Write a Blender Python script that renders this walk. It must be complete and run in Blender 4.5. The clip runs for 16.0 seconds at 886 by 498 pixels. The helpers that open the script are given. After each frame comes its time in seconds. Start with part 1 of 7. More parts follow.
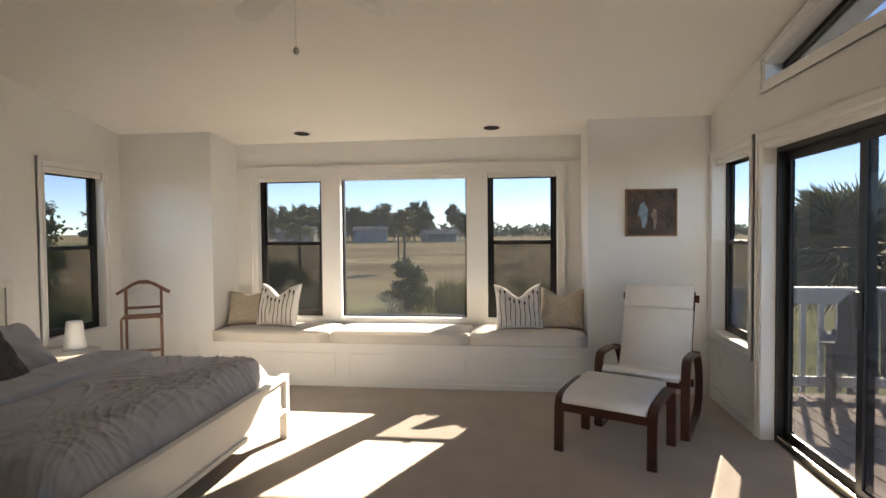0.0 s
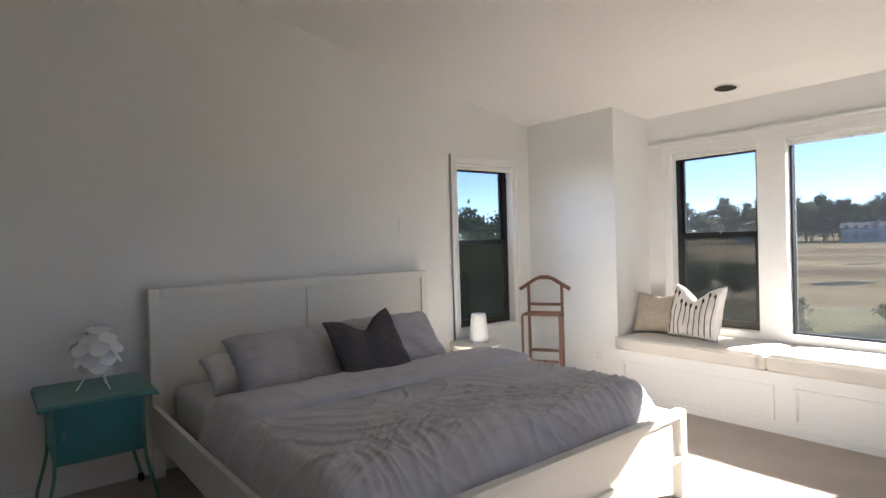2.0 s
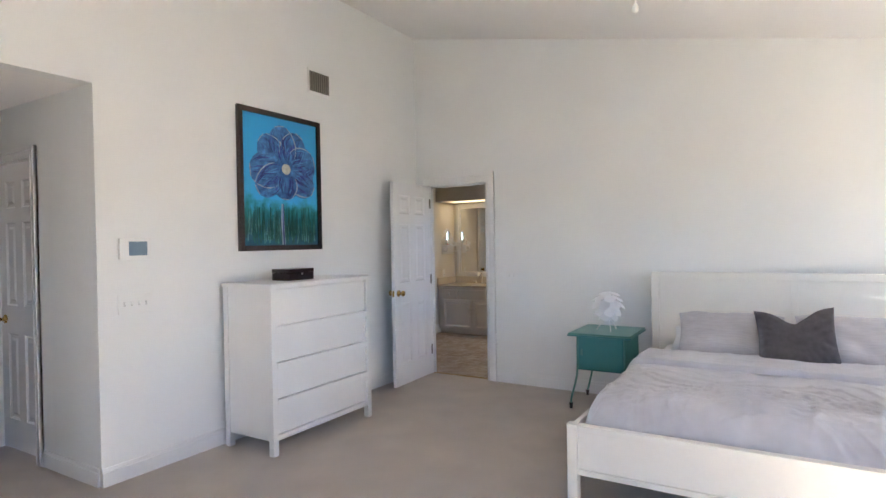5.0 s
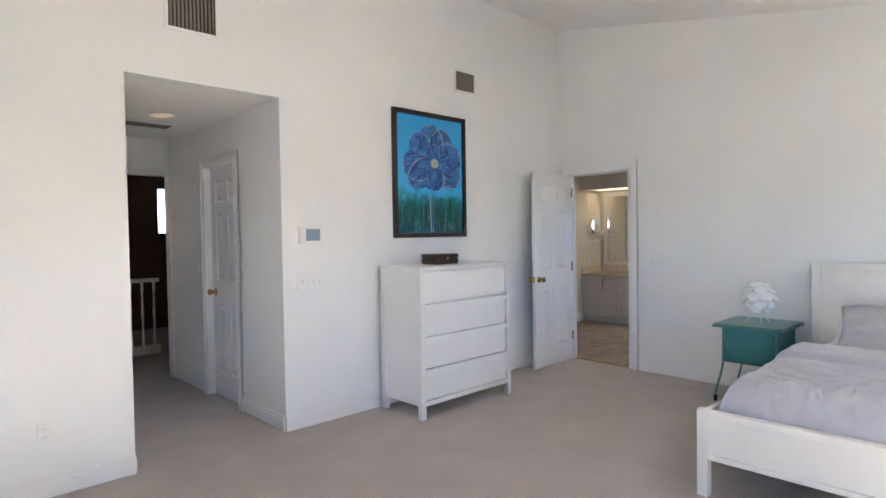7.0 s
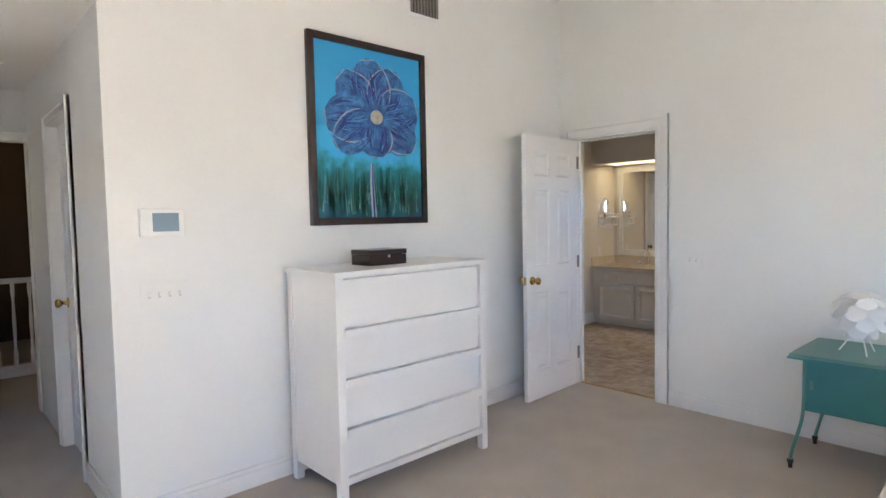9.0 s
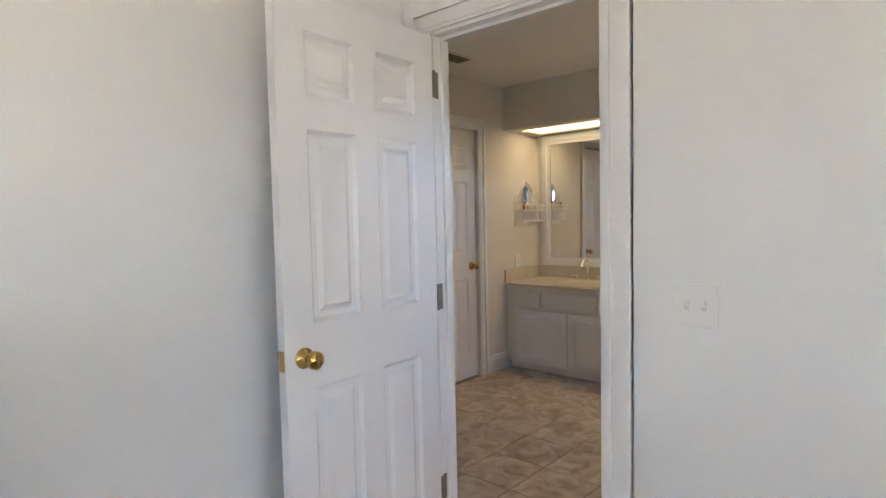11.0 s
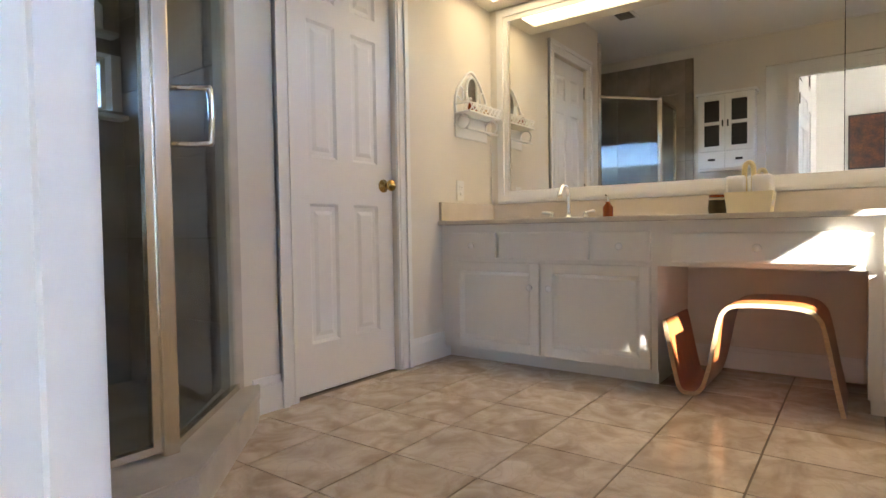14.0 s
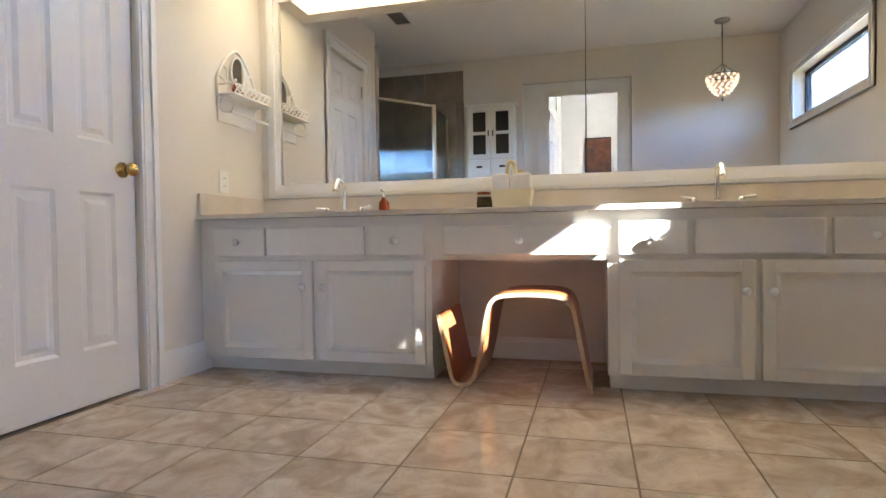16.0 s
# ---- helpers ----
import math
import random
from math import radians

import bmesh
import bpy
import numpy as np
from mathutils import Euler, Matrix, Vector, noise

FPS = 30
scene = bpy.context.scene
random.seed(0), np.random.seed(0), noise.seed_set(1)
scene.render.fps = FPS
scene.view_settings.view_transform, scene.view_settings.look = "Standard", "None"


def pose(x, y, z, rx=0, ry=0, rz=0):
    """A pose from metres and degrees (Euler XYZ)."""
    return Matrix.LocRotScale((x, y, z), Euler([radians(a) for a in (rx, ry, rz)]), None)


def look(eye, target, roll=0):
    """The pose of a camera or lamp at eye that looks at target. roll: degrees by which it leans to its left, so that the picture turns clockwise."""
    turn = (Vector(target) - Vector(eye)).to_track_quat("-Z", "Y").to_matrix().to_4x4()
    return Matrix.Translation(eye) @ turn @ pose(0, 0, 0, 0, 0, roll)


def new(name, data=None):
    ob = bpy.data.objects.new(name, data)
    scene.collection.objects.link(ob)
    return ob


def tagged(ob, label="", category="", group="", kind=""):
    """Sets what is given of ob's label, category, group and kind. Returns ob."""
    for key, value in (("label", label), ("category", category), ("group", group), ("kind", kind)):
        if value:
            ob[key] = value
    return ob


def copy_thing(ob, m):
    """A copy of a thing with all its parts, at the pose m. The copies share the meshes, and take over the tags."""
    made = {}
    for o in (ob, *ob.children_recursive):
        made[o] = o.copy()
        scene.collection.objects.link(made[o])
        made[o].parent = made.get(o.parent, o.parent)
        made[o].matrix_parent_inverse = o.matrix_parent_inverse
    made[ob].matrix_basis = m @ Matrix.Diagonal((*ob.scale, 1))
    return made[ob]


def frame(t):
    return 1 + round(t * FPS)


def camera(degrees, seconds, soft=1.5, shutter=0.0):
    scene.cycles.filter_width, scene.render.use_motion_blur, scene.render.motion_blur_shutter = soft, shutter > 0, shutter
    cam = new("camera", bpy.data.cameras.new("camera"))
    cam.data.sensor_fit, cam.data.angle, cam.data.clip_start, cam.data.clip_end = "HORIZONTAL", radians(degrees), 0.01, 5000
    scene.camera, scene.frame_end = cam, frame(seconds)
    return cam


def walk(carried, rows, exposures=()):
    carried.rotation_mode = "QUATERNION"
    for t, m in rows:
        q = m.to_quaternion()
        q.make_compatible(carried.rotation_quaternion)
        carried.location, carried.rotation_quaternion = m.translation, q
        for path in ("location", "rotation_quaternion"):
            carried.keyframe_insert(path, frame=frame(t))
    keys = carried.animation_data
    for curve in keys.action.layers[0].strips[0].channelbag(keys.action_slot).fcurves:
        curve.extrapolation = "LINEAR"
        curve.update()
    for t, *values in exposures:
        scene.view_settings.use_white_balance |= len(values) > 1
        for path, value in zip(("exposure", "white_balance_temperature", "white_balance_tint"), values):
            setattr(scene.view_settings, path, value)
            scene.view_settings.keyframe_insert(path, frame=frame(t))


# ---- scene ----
cam = camera(75.9, 16.0)
PATH = [
    (0, (0.592, 0.319, 1.491), (0.335, 2.302, 1.427), -0.5),
    (0.5, (0.581, 0.475, 1.48), (0.179, 2.433, 1.408), -0.7),
    (1, (0.475, 0.75, 1.465), (-0.215, 2.626, 1.39), -1.0),
    (1.5, (0.43, 1.124, 1.42), (-0.681, 2.785, 1.359), -1.4),
    (2, (0.483, 1.418, 1.381), (-1.08, 2.666, 1.353), -1.7),
    (2.5, (0.612, 1.698, 1.385), (-1.266, 2.384, 1.378), -2.0),
    (3, (0.77, 2.03, 1.459), (-1.222, 2.2, 1.425), -1.5),
    (3.5, (0.978, 2.367, 1.457), (-1.007, 2.126, 1.428), -1.5),
    (4, (1.26, 2.712, 1.444), (-0.645, 2.102, 1.422), -1.3),
    (4.5, (1.621, 2.927, 1.435), (-0.191, 2.081, 1.419), -1.0),
    (5, (1.82, 3.161, 1.424), (0.111, 2.123, 1.402), -1.0),
    (5.2, (1.841, 3.183, 1.425), (0.18, 2.069, 1.393), -0.6),
    (7.3, (1.994, 3.418, 1.407), (0.629, 1.957, 1.353), -1.0),
    (7.5, (1.948, 3.39, 1.404), (0.589, 1.923, 1.347), -1.0),
    (8, (1.648, 3.17, 1.404), (0.301, 1.695, 1.317), -0.9),
    (8.5, (1.182, 2.865, 1.403), (-0.165, 1.391, 1.298), -1.0),
    (9, (0.63, 2.552, 1.416), (-0.722, 1.081, 1.307), -1.1),
    (9.5, (0.053, 2.272, 1.428), (-1.321, 0.823, 1.32), -1.0),
    (10, (-0.571, 1.983, 1.435), (-1.99, 0.579, 1.314), -0.8),
    (10.2, (-0.815, 1.849, 1.436), (-2.25, 0.462, 1.308), -0.9),
    (12.3, (-2.91, 0.575, 0.988), (-4.446, -0.703, 0.901), -0.9),
    (12.5, (-3.0, 0.49, 0.923), (-4.538, -0.785, 0.836), -0.8),
    (13, (-3.132, 0.359, 0.782), (-4.679, -0.905, 0.707), -0.7),
    (13.5, (-3.212, 0.301, 0.73), (-4.792, -0.923, 0.663), -0.8),
    (14, (-3.291, 0.284, 0.705), (-4.902, -0.9, 0.64), -0.9),
    (14.5, (-3.339, 0.288, 0.698), (-5.002, -0.82, 0.636), -0.9),
    (15, (-3.376, 0.278, 0.681), (-5.131, -0.68, 0.622), -0.8),
    (15.5, (-3.425, 0.259, 0.644), (-5.284, -0.476, 0.601), -0.9),
    (16, (-3.458, 0.254, 0.641), (-5.392, -0.257, 0.594), -0.8),
]
EXPOSURES = [(0.0, 4.55, 7400, 12), (1.0, 4.6, 6750, 12), (2.0, 5.05, 6350, 12), (2.5, 5.65, 6450, 13), (3.5, 6.35, 6700, 12), (5.0, 6.67, 6150, 12), (7.5, 6.72, 6000, 11), (8.5, 6.88, 6150, 11), (10.0, 6.95, 6250, 11), (12.5, 7.25, 6850, 10), (14.5, 7.8, 6000, 10), (16.0, 7.83, 5650, 10)]
walk(cam, [(t, look(eye, target, roll)) for t, eye, target, roll in PATH], EXPOSURES)

# ---- world and sun ----
SUN_AZ, SUN_EL = 22.5, 32.3          # degrees from +y towards +x, and above the horizon
world = bpy.data.worlds.new("world")
scene.world = world
world.use_nodes = True
wn, wl = world.node_tree.nodes, world.node_tree.links
sky = wn.new("ShaderNodeTexSky")
sky.sky_type, sky.sun_disc = "NISHITA", False
sky.sun_elevation, sky.sun_rotation = radians(SUN_EL), radians(SUN_AZ)
sky.air_density, sky.dust_density, sky.ozone_density = 0.5, 0.0, 2.5
wl.new(sky.outputs["Color"], wn["Background"].inputs["Color"])
wn["Background"].inputs["Strength"].default_value = 0.062

sun_way = Vector((-math.sin(radians(SUN_AZ)) * math.cos(radians(SUN_EL)), -math.cos(radians(SUN_AZ)) * math.cos(radians(SUN_EL)), -math.sin(radians(SUN_EL))))
sun = new("sun", bpy.data.lights.new("sun", "SUN"))
sun.data.energy, sun.data.angle, sun.data.color = 1.25, radians(0.53), (1.0, 0.93, 0.82)
sun.matrix_world = look((0, 0, 20), Vector((0, 0, 20)) + sun_way)


# ---- materials ----
def mat(name, color, rough=0.6, metal=0.0, vary=0.06, scale=6.0, bump=0.1, bscale=180.0, stretch=(1, 1, 1), second=None, mix_scale=2.5, spec=0.5, sheen=0.0, random_tint=0.0):
    """A procedural surface: base colour with broad and fine variation, fine relief, and gloss."""
    m = bpy.data.materials.new(name)
    m.use_nodes = True
    n, l = m.node_tree.nodes, m.node_tree.links
    b = n["Principled BSDF"]
    tc = n.new("ShaderNodeTexCoord")
    mp = n.new("ShaderNodeMapping")
    mp.inputs["Scale"].default_value = stretch
    l.new(tc.outputs["Object"], mp.inputs["Vector"])
    big = n.new("ShaderNodeTexNoise")
    big.inputs["Scale"].default_value, big.inputs["Detail"].default_value = scale, 6
    l.new(mp.outputs["Vector"], big.inputs["Vector"])
    fine = n.new("ShaderNodeTexNoise")
    fine.inputs["Scale"].default_value, fine.inputs["Detail"].default_value = bscale, 3
    l.new(mp.outputs["Vector"], fine.inputs["Vector"])
    ramp = n.new("ShaderNodeValToRGB")
    c0 = [max(0, c * (1 - vary)) for c in color]
    c1 = [min(1, c * (1 + vary)) for c in (second or color)]
    ramp.color_ramp.elements[0].position, ramp.color_ramp.elements[1].position = 0.3, 0.7
    ramp.color_ramp.elements[0].color, ramp.color_ramp.elements[1].color = (*c0, 1), (*c1, 1)
    l.new(big.outputs["Fac"], ramp.inputs["Fac"])
    out = ramp.outputs["Color"]
    mul = n.new("ShaderNodeMix")
    mul.data_type, mul.blend_type = "RGBA", "MULTIPLY"
    mul.inputs["Factor"].default_value = min(1.0, vary * 2)
    l.new(out, mul.inputs["A"])
    l.new(fine.outputs["Fac"], mul.inputs["B"])
    out = mul.outputs["Result"]
    if random_tint:
        info, hsv, rng = n.new("ShaderNodeObjectInfo"), n.new("ShaderNodeHueSaturation"), n.new("ShaderNodeMapRange")
        rng.inputs["To Min"].default_value, rng.inputs["To Max"].default_value = 1 - random_tint, 1 + random_tint
        l.new(info.outputs["Random"], rng.inputs["Value"])
        l.new(rng.outputs["Result"], hsv.inputs["Value"])
        l.new(out, hsv.inputs["Color"])
        out = hsv.outputs["Color"]
    l.new(out, b.inputs["Base Color"])
    b.inputs["Roughness"].default_value, b.inputs["Metallic"].default_value = rough, metal
    b.inputs["Specular IOR Level"].default_value = spec
    b.inputs["Sheen Weight"].default_value = sheen
    if bump:
        bp = n.new("ShaderNodeBump")
        bp.inputs["Strength"].default_value, bp.inputs["Distance"].default_value = bump, 0.004
        l.new(fine.outputs["Fac"], bp.inputs["Height"])
        l.new(bp.outputs["Normal"], b.inputs["Normal"])
    return m


def glass_mat(name, tint=(1, 1, 1), gloss=0.04, dirt=0.0, haze=0.0):
    """Clear or tinted sheet glass: straight-through view, with a gloss that grows towards grazing angles."""
    m = bpy.data.materials.new(name)
    m.use_nodes = True
    n, l = m.node_tree.nodes, m.node_tree.links
    n.remove(n["Principled BSDF"])
    tr, gl, mx, lw = n.new("ShaderNodeBsdfTransparent"), n.new("ShaderNodeBsdfGlossy"), n.new("ShaderNodeMixShader"), n.new("ShaderNodeLayerWeight")
    tr.inputs["Color"].default_value = (*tint, 1)
    gl.inputs["Roughness"].default_value = 0.02
    lw.inputs["Blend"].default_value = 0.5
    pw, sc = n.new("ShaderNodeMath"), n.new("ShaderNodeMath")
    pw.operation, sc.operation = "POWER", "MULTIPLY_ADD"
    pw.inputs[1].default_value = 5.0
    sc.inputs[1].default_value, sc.inputs[2].default_value = 0.45, gloss * 0.5
    l.new(lw.outputs["Facing"], pw.inputs[0])
    l.new(pw.outputs["Value"], sc.inputs[0])
    l.new(sc.outputs["Value"], mx.inputs["Fac"])
    l.new(tr.outputs["BSDF"], mx.inputs[1])
    l.new(gl.outputs["BSDF"], mx.inputs[2])
    last = mx.outputs["Shader"]
    # a faint translucent veil lifts the dark parts of the view like haze
    if haze:
        tl, m3 = n.new("ShaderNodeBsdfTranslucent"), n.new("ShaderNodeMixShader")
        tl.inputs["Color"].default_value = (0.75, 0.80, 0.85, 1)
        m3.inputs["Fac"].default_value = haze
        l.new(last, m3.inputs[1])
        l.new(tl.outputs["BSDF"], m3.inputs[2])
        last = m3.outputs["Shader"]
    if dirt:
        df, m2 = n.new("ShaderNodeBsdfDiffuse"), n.new("ShaderNodeMixShader")
        df.inputs["Color"].default_value = (0.35, 0.34, 0.32, 1)
        m2.inputs["Fac"].default_value = dirt
        l.new(last, m2.inputs[1])
        l.new(df.outputs["BSDF"], m2.inputs[2])
        last = m2.outputs["Shader"]
    l.new(last, n["Material Output"].inputs["Surface"])
    return m


def glow_mat(name, color, strength):
    m = bpy.data.materials.new(name)
    m.use_nodes = True
    b = m.node_tree.nodes["Principled BSDF"]
    b.inputs["Base Color"].default_value = (0.8, 0.78, 0.72, 1)
    b.inputs["Emission Color"].default_value, b.inputs["Emission Strength"].default_value = (*color, 1), strength
    return m


def add_waves(m, scale, direction, strength, distort=2.0, distance=0.006):
    """Adds a woven or wood-like wave to a surface's relief."""
    n, l = m.node_tree.nodes, m.node_tree.links
    wv, bp = n.new("ShaderNodeTexWave"), n.new("ShaderNodeBump")
    wv.bands_direction = direction
    wv.inputs["Scale"].default_value, wv.inputs["Distortion"].default_value = scale, distort
    tc = n.new("ShaderNodeTexCoord")
    l.new(tc.outputs["Object"], wv.inputs["Vector"])
    bp.inputs["Strength"].default_value, bp.inputs["Distance"].default_value = strength, distance
    l.new(wv.outputs["Fac"], bp.inputs["Height"])
    old = n["Principled BSDF"].inputs["Normal"].links
    if old:
        l.new(old[0].from_socket, bp.inputs["Normal"])
    l.new(bp.outputs["Normal"], n["Principled BSDF"].inputs["Normal"])
    return m


def leafy(m, share=0.45):
    """Lets light through thin leaves."""
    n, l = m.node_tree.nodes, m.node_tree.links
    b, tl, mx = n["Principled BSDF"], n.new("ShaderNodeBsdfTranslucent"), n.new("ShaderNodeMixShader")
    mx.inputs["Fac"].default_value = share
    l.new(b.inputs["Base Color"].links[0].from_socket, tl.inputs["Color"])
    l.new(b.outputs["BSDF"], mx.inputs[1])
    l.new(tl.outputs["BSDF"], mx.inputs[2])
    l.new(mx.outputs["Shader"], n["Material Output"].inputs["Surface"])
    return m


M_WALL = mat("wall paint", (0.835, 0.84, 0.825), 0.75, vary=0.02, scale=1.5, bump=0.12, bscale=140)
M_CEIL = mat("ceiling paint", (0.88, 0.865, 0.84), 0.85, vary=0.02, scale=1.2, bump=0.18, bscale=120)
M_BATHWALL = mat("bathroom paint", (0.76, 0.72, 0.65), 0.65, vary=0.02, scale=1.5, bump=0.1, bscale=140)
M_TRIM = mat("trim enamel", (0.84, 0.84, 0.83), 0.35, vary=0.02, scale=3, bump=0.04, bscale=60)
M_DOOR = mat("door enamel", (0.83, 0.83, 0.84), 0.38, vary=0.015, scale=3, bump=0.05, bscale=70)
M_CARPET = mat("beige carpet", (0.53, 0.46, 0.395), 0.95, vary=0.09, scale=3.0, bump=0.9, bscale=420, spec=0.1, sheen=0.3)
M_CREAM = mat("cream lacquer", (0.80, 0.78, 0.72), 0.32, vary=0.02, scale=4, bump=0.04, bscale=50)
M_WHITEFURN = mat("white lacquer", (0.83, 0.82, 0.80), 0.30, vary=0.015, scale=4, bump=0.03, bscale=50)
M_DUVET = add_waves(mat("grey cotton", (0.55, 0.54, 0.565), 0.9, vary=0.06, scale=9, bump=0.3, bscale=500, spec=0.2, sheen=0.3), 260, "X", 0.1, 1.5, 0.001)
M_PILLOW = add_waves(mat("grey ribbed cotton", (0.53, 0.515, 0.535), 0.9, vary=0.08, scale=14, bump=0.3, bscale=400, spec=0.2, stretch=(1, 1, 9)), 90, "Z", 0.25, 4.0, 0.002)
M_SHEET = mat("white sheet", (0.80, 0.79, 0.79), 0.9, vary=0.03, scale=8, bump=0.3, bscale=240, spec=0.2)
M_DARKPIL = mat("charcoal linen", (0.11, 0.10, 0.102), 0.92, vary=0.15, scale=30, bump=0.4, bscale=500, spec=0.2)
M_BEIGEPIL = mat("beige linen", (0.52, 0.45, 0.36), 0.92, vary=0.08, scale=30, bump=0.4, bscale=450, spec=0.2)
M_IVORY = mat("ivory cotton", (0.80, 0.76, 0.71), 0.92, vary=0.05, scale=20, bump=0.4, bscale=450, spec=0.2)
M_TASSEL = mat("dark brown thread", (0.06, 0.045, 0.04), 0.9, vary=0.2, scale=40, bump=0.3)
M_SEATCUSH = mat("off-white seat fabric", (0.80, 0.76, 0.70), 0.92, vary=0.04, scale=6, bump=0.4, bscale=400, spec=0.2)
M_CHAIRCUSH = mat("white leather", (0.80, 0.78, 0.74), 0.5, vary=0.04, scale=7, bump=0.25, bscale=90)
M_WALNUT = mat("dark brown bentwood", (0.09, 0.03, 0.018), 0.35, vary=0.3, scale=9, bump=0.1, bscale=80, stretch=(1, 1, 8))
M_REDWOOD = mat("reddish valet wood", (0.145, 0.046, 0.020), 0.4, vary=0.3, scale=14, bump=0.1, bscale=90, stretch=(6, 6, 1))
M_TEAL = mat("teal powder coat", (0.035, 0.20, 0.21), 0.4, vary=0.06, scale=5, bump=0.05, bscale=200)
M_TEALTOP = mat("sage green top", (0.10, 0.27, 0.235), 0.35, vary=0.06, scale=5, bump=0.05, bscale=200)
M_BLACK = mat("black aluminium", (0.012, 0.012, 0.013), 0.35, vary=0.1, scale=8, bump=0.03)
M_RUBBER = mat("black rubber", (0.015, 0.015, 0.016), 0.7, vary=0.1)
M_BRASS = mat("polished brass", (0.62, 0.42, 0.14), 0.18, metal=1.0, vary=0.08, scale=20, bump=0.0)
M_NICKEL = mat("worn hinge metal", (0.32, 0.30, 0.26), 0.4, metal=1.0, vary=0.15, scale=40)
M_CHROME = mat("chrome", (0.82, 0.82, 0.82), 0.07, metal=1.0, vary=0.01, bump=0.0)
M_STEEL = mat("brushed bronze steel", (0.72, 0.66, 0.56), 0.25, metal=1.0, vary=0.08, scale=5, stretch=(1, 1, 0.1), bump=0.02)
M_MIRROR = mat("mirror silver", (0.80, 0.80, 0.78), 0.0, metal=1.0, vary=0.0, bump=0.0)
M_CAB = mat("vanity paint", (0.78, 0.74, 0.67), 0.4, vary=0.02, scale=4, bump=0.06, bscale=70)
M_COUNTER = mat("tan cultured marble", (0.64, 0.57, 0.47), 0.2, vary=0.05, scale=5, second=(0.69, 0.62, 0.52), bump=0.02)
M_PORC = mat("white porcelain", (0.86, 0.85, 0.82), 0.12, vary=0.01, bump=0.0)


def stone_mat(name, dark, mid, pale, rough):
    """Polished veined stone; each piece takes its own stretch of the pattern."""
    m = mat(name, mid, rough, bump=0.05, bscale=60)
    n, l = m.node_tree.nodes, m.node_tree.links
    tc, info, sc, add = n.new("ShaderNodeTexCoord"), n.new("ShaderNodeObjectInfo"), n.new("ShaderNodeMath"), n.new("ShaderNodeVectorMath")
    sc.operation, sc.inputs[1].default_value = "MULTIPLY", 37.0
    l.new(info.outputs["Random"], sc.inputs[0])
    l.new(tc.outputs["Object"], add.inputs[0])
    l.new(sc.outputs["Value"], add.inputs[1])
    cloud, vein = n.new("ShaderNodeTexNoise"), n.new("ShaderNodeTexNoise")
    for nd, scale, detail, twist in ((cloud, 7.0, 8, 1.2), (vein, 5.0, 10, 2.2)):
        nd.inputs["Scale"].default_value, nd.inputs["Detail"].default_value, nd.inputs["Distortion"].default_value = scale, detail, twist
        l.new(add.outputs["Vector"], nd.inputs["Vector"])
    ramp = n.new("ShaderNodeValToRGB")
    for k, (p, c) in enumerate(((0.30, dark), (0.70, pale), (0.48, mid))):
        e = ramp.color_ramp.elements[k] if k < 2 else ramp.color_ramp.elements.new(p)
        e.position, e.color = p, (*c, 1)
    l.new(cloud.outputs["Fac"], ramp.inputs["Fac"])
    line = n.new("ShaderNodeValToRGB")
    for k, (p, v) in enumerate(((0.47, 0.0), (0.53, 0.0), (0.50, 0.28))):
        e = line.color_ramp.elements[k] if k < 2 else line.color_ramp.elements.new(p)
        e.position, e.color = p, (v, v, v, 1)
    l.new(vein.outputs["Fac"], line.inputs["Fac"])
    mx = n.new("ShaderNodeMix")
    mx.data_type = "RGBA"
    l.new(line.outputs["Color"], mx.inputs["Factor"])
    l.new(ramp.outputs["Color"], mx.inputs["A"])
    mx.inputs["B"].default_value = (*dark, 1)
    hsv, rng = n.new("ShaderNodeHueSaturation"), n.new("ShaderNodeMapRange")
    rng.inputs["To Min"].default_value, rng.inputs["To Max"].default_value = 0.93, 1.07
    l.new(info.outputs["Random"], rng.inputs["Value"])
    l.new(rng.outputs["Result"], hsv.inputs["Value"])
    l.new(mx.outputs["Result"], hsv.inputs["Color"])
    l.new(hsv.outputs["Color"], n["Principled BSDF"].inputs["Base Color"])
    return m


M_TILE = stone_mat("beige veined tile", (0.40, 0.31, 0.23), (0.54, 0.44, 0.34), (0.67, 0.58, 0.48), 0.2)
M_GROUT = mat("brown grout", (0.22, 0.165, 0.12), 0.9, vary=0.12, scale=12, bump=0.3)
M_SHTILE = mat("grey-brown shower stone", (0.30, 0.25, 0.205), 0.4, vary=0.14, scale=5, second=(0.38, 0.325, 0.27), bump=0.1, bscale=70, random_tint=0.05)
M_CURB = mat("pale curb stone", (0.52, 0.47, 0.41), 0.3, vary=0.1, scale=6, second=(0.62, 0.57, 0.5), bump=0.06)
M_ORANGE = mat("orange teak veneer", (0.36, 0.115, 0.035), 0.3, vary=0.2, scale=10, bump=0.06, stretch=(8, 1, 1))
M_PLY = mat("pale ply edge", (0.62, 0.42, 0.24), 0.5, vary=0.2, scale=30, stretch=(1, 1, 12))
M_PLASTIC = mat("white plastic", (0.82, 0.82, 0.80), 0.4, vary=0.01, bump=0.02)
M_SLOTSHADE = mat("switch slot shade", (0.64, 0.64, 0.62), 0.5, vary=0.02, bump=0.0)
M_SCREEN = mat("grey display", (0.22, 0.30, 0.37), 0.2, vary=0.05, bump=0.0)
M_DARKBOX = mat("dark rosewood", (0.028, 0.008, 0.008), 0.18, vary=0.3, scale=12, bump=0.03)
# tint only dims the outdoor view; shadowless panes admit full daylight
M_GLASS = glass_mat("view-dimming window glass", (0.33, 0.333, 0.337), 0.04, haze=0.006)
# darkened to weaken the sun patch on the vanity
M_BATHGLASS = glass_mat("bathroom window glass", (0.50, 0.51, 0.52), 0.04)
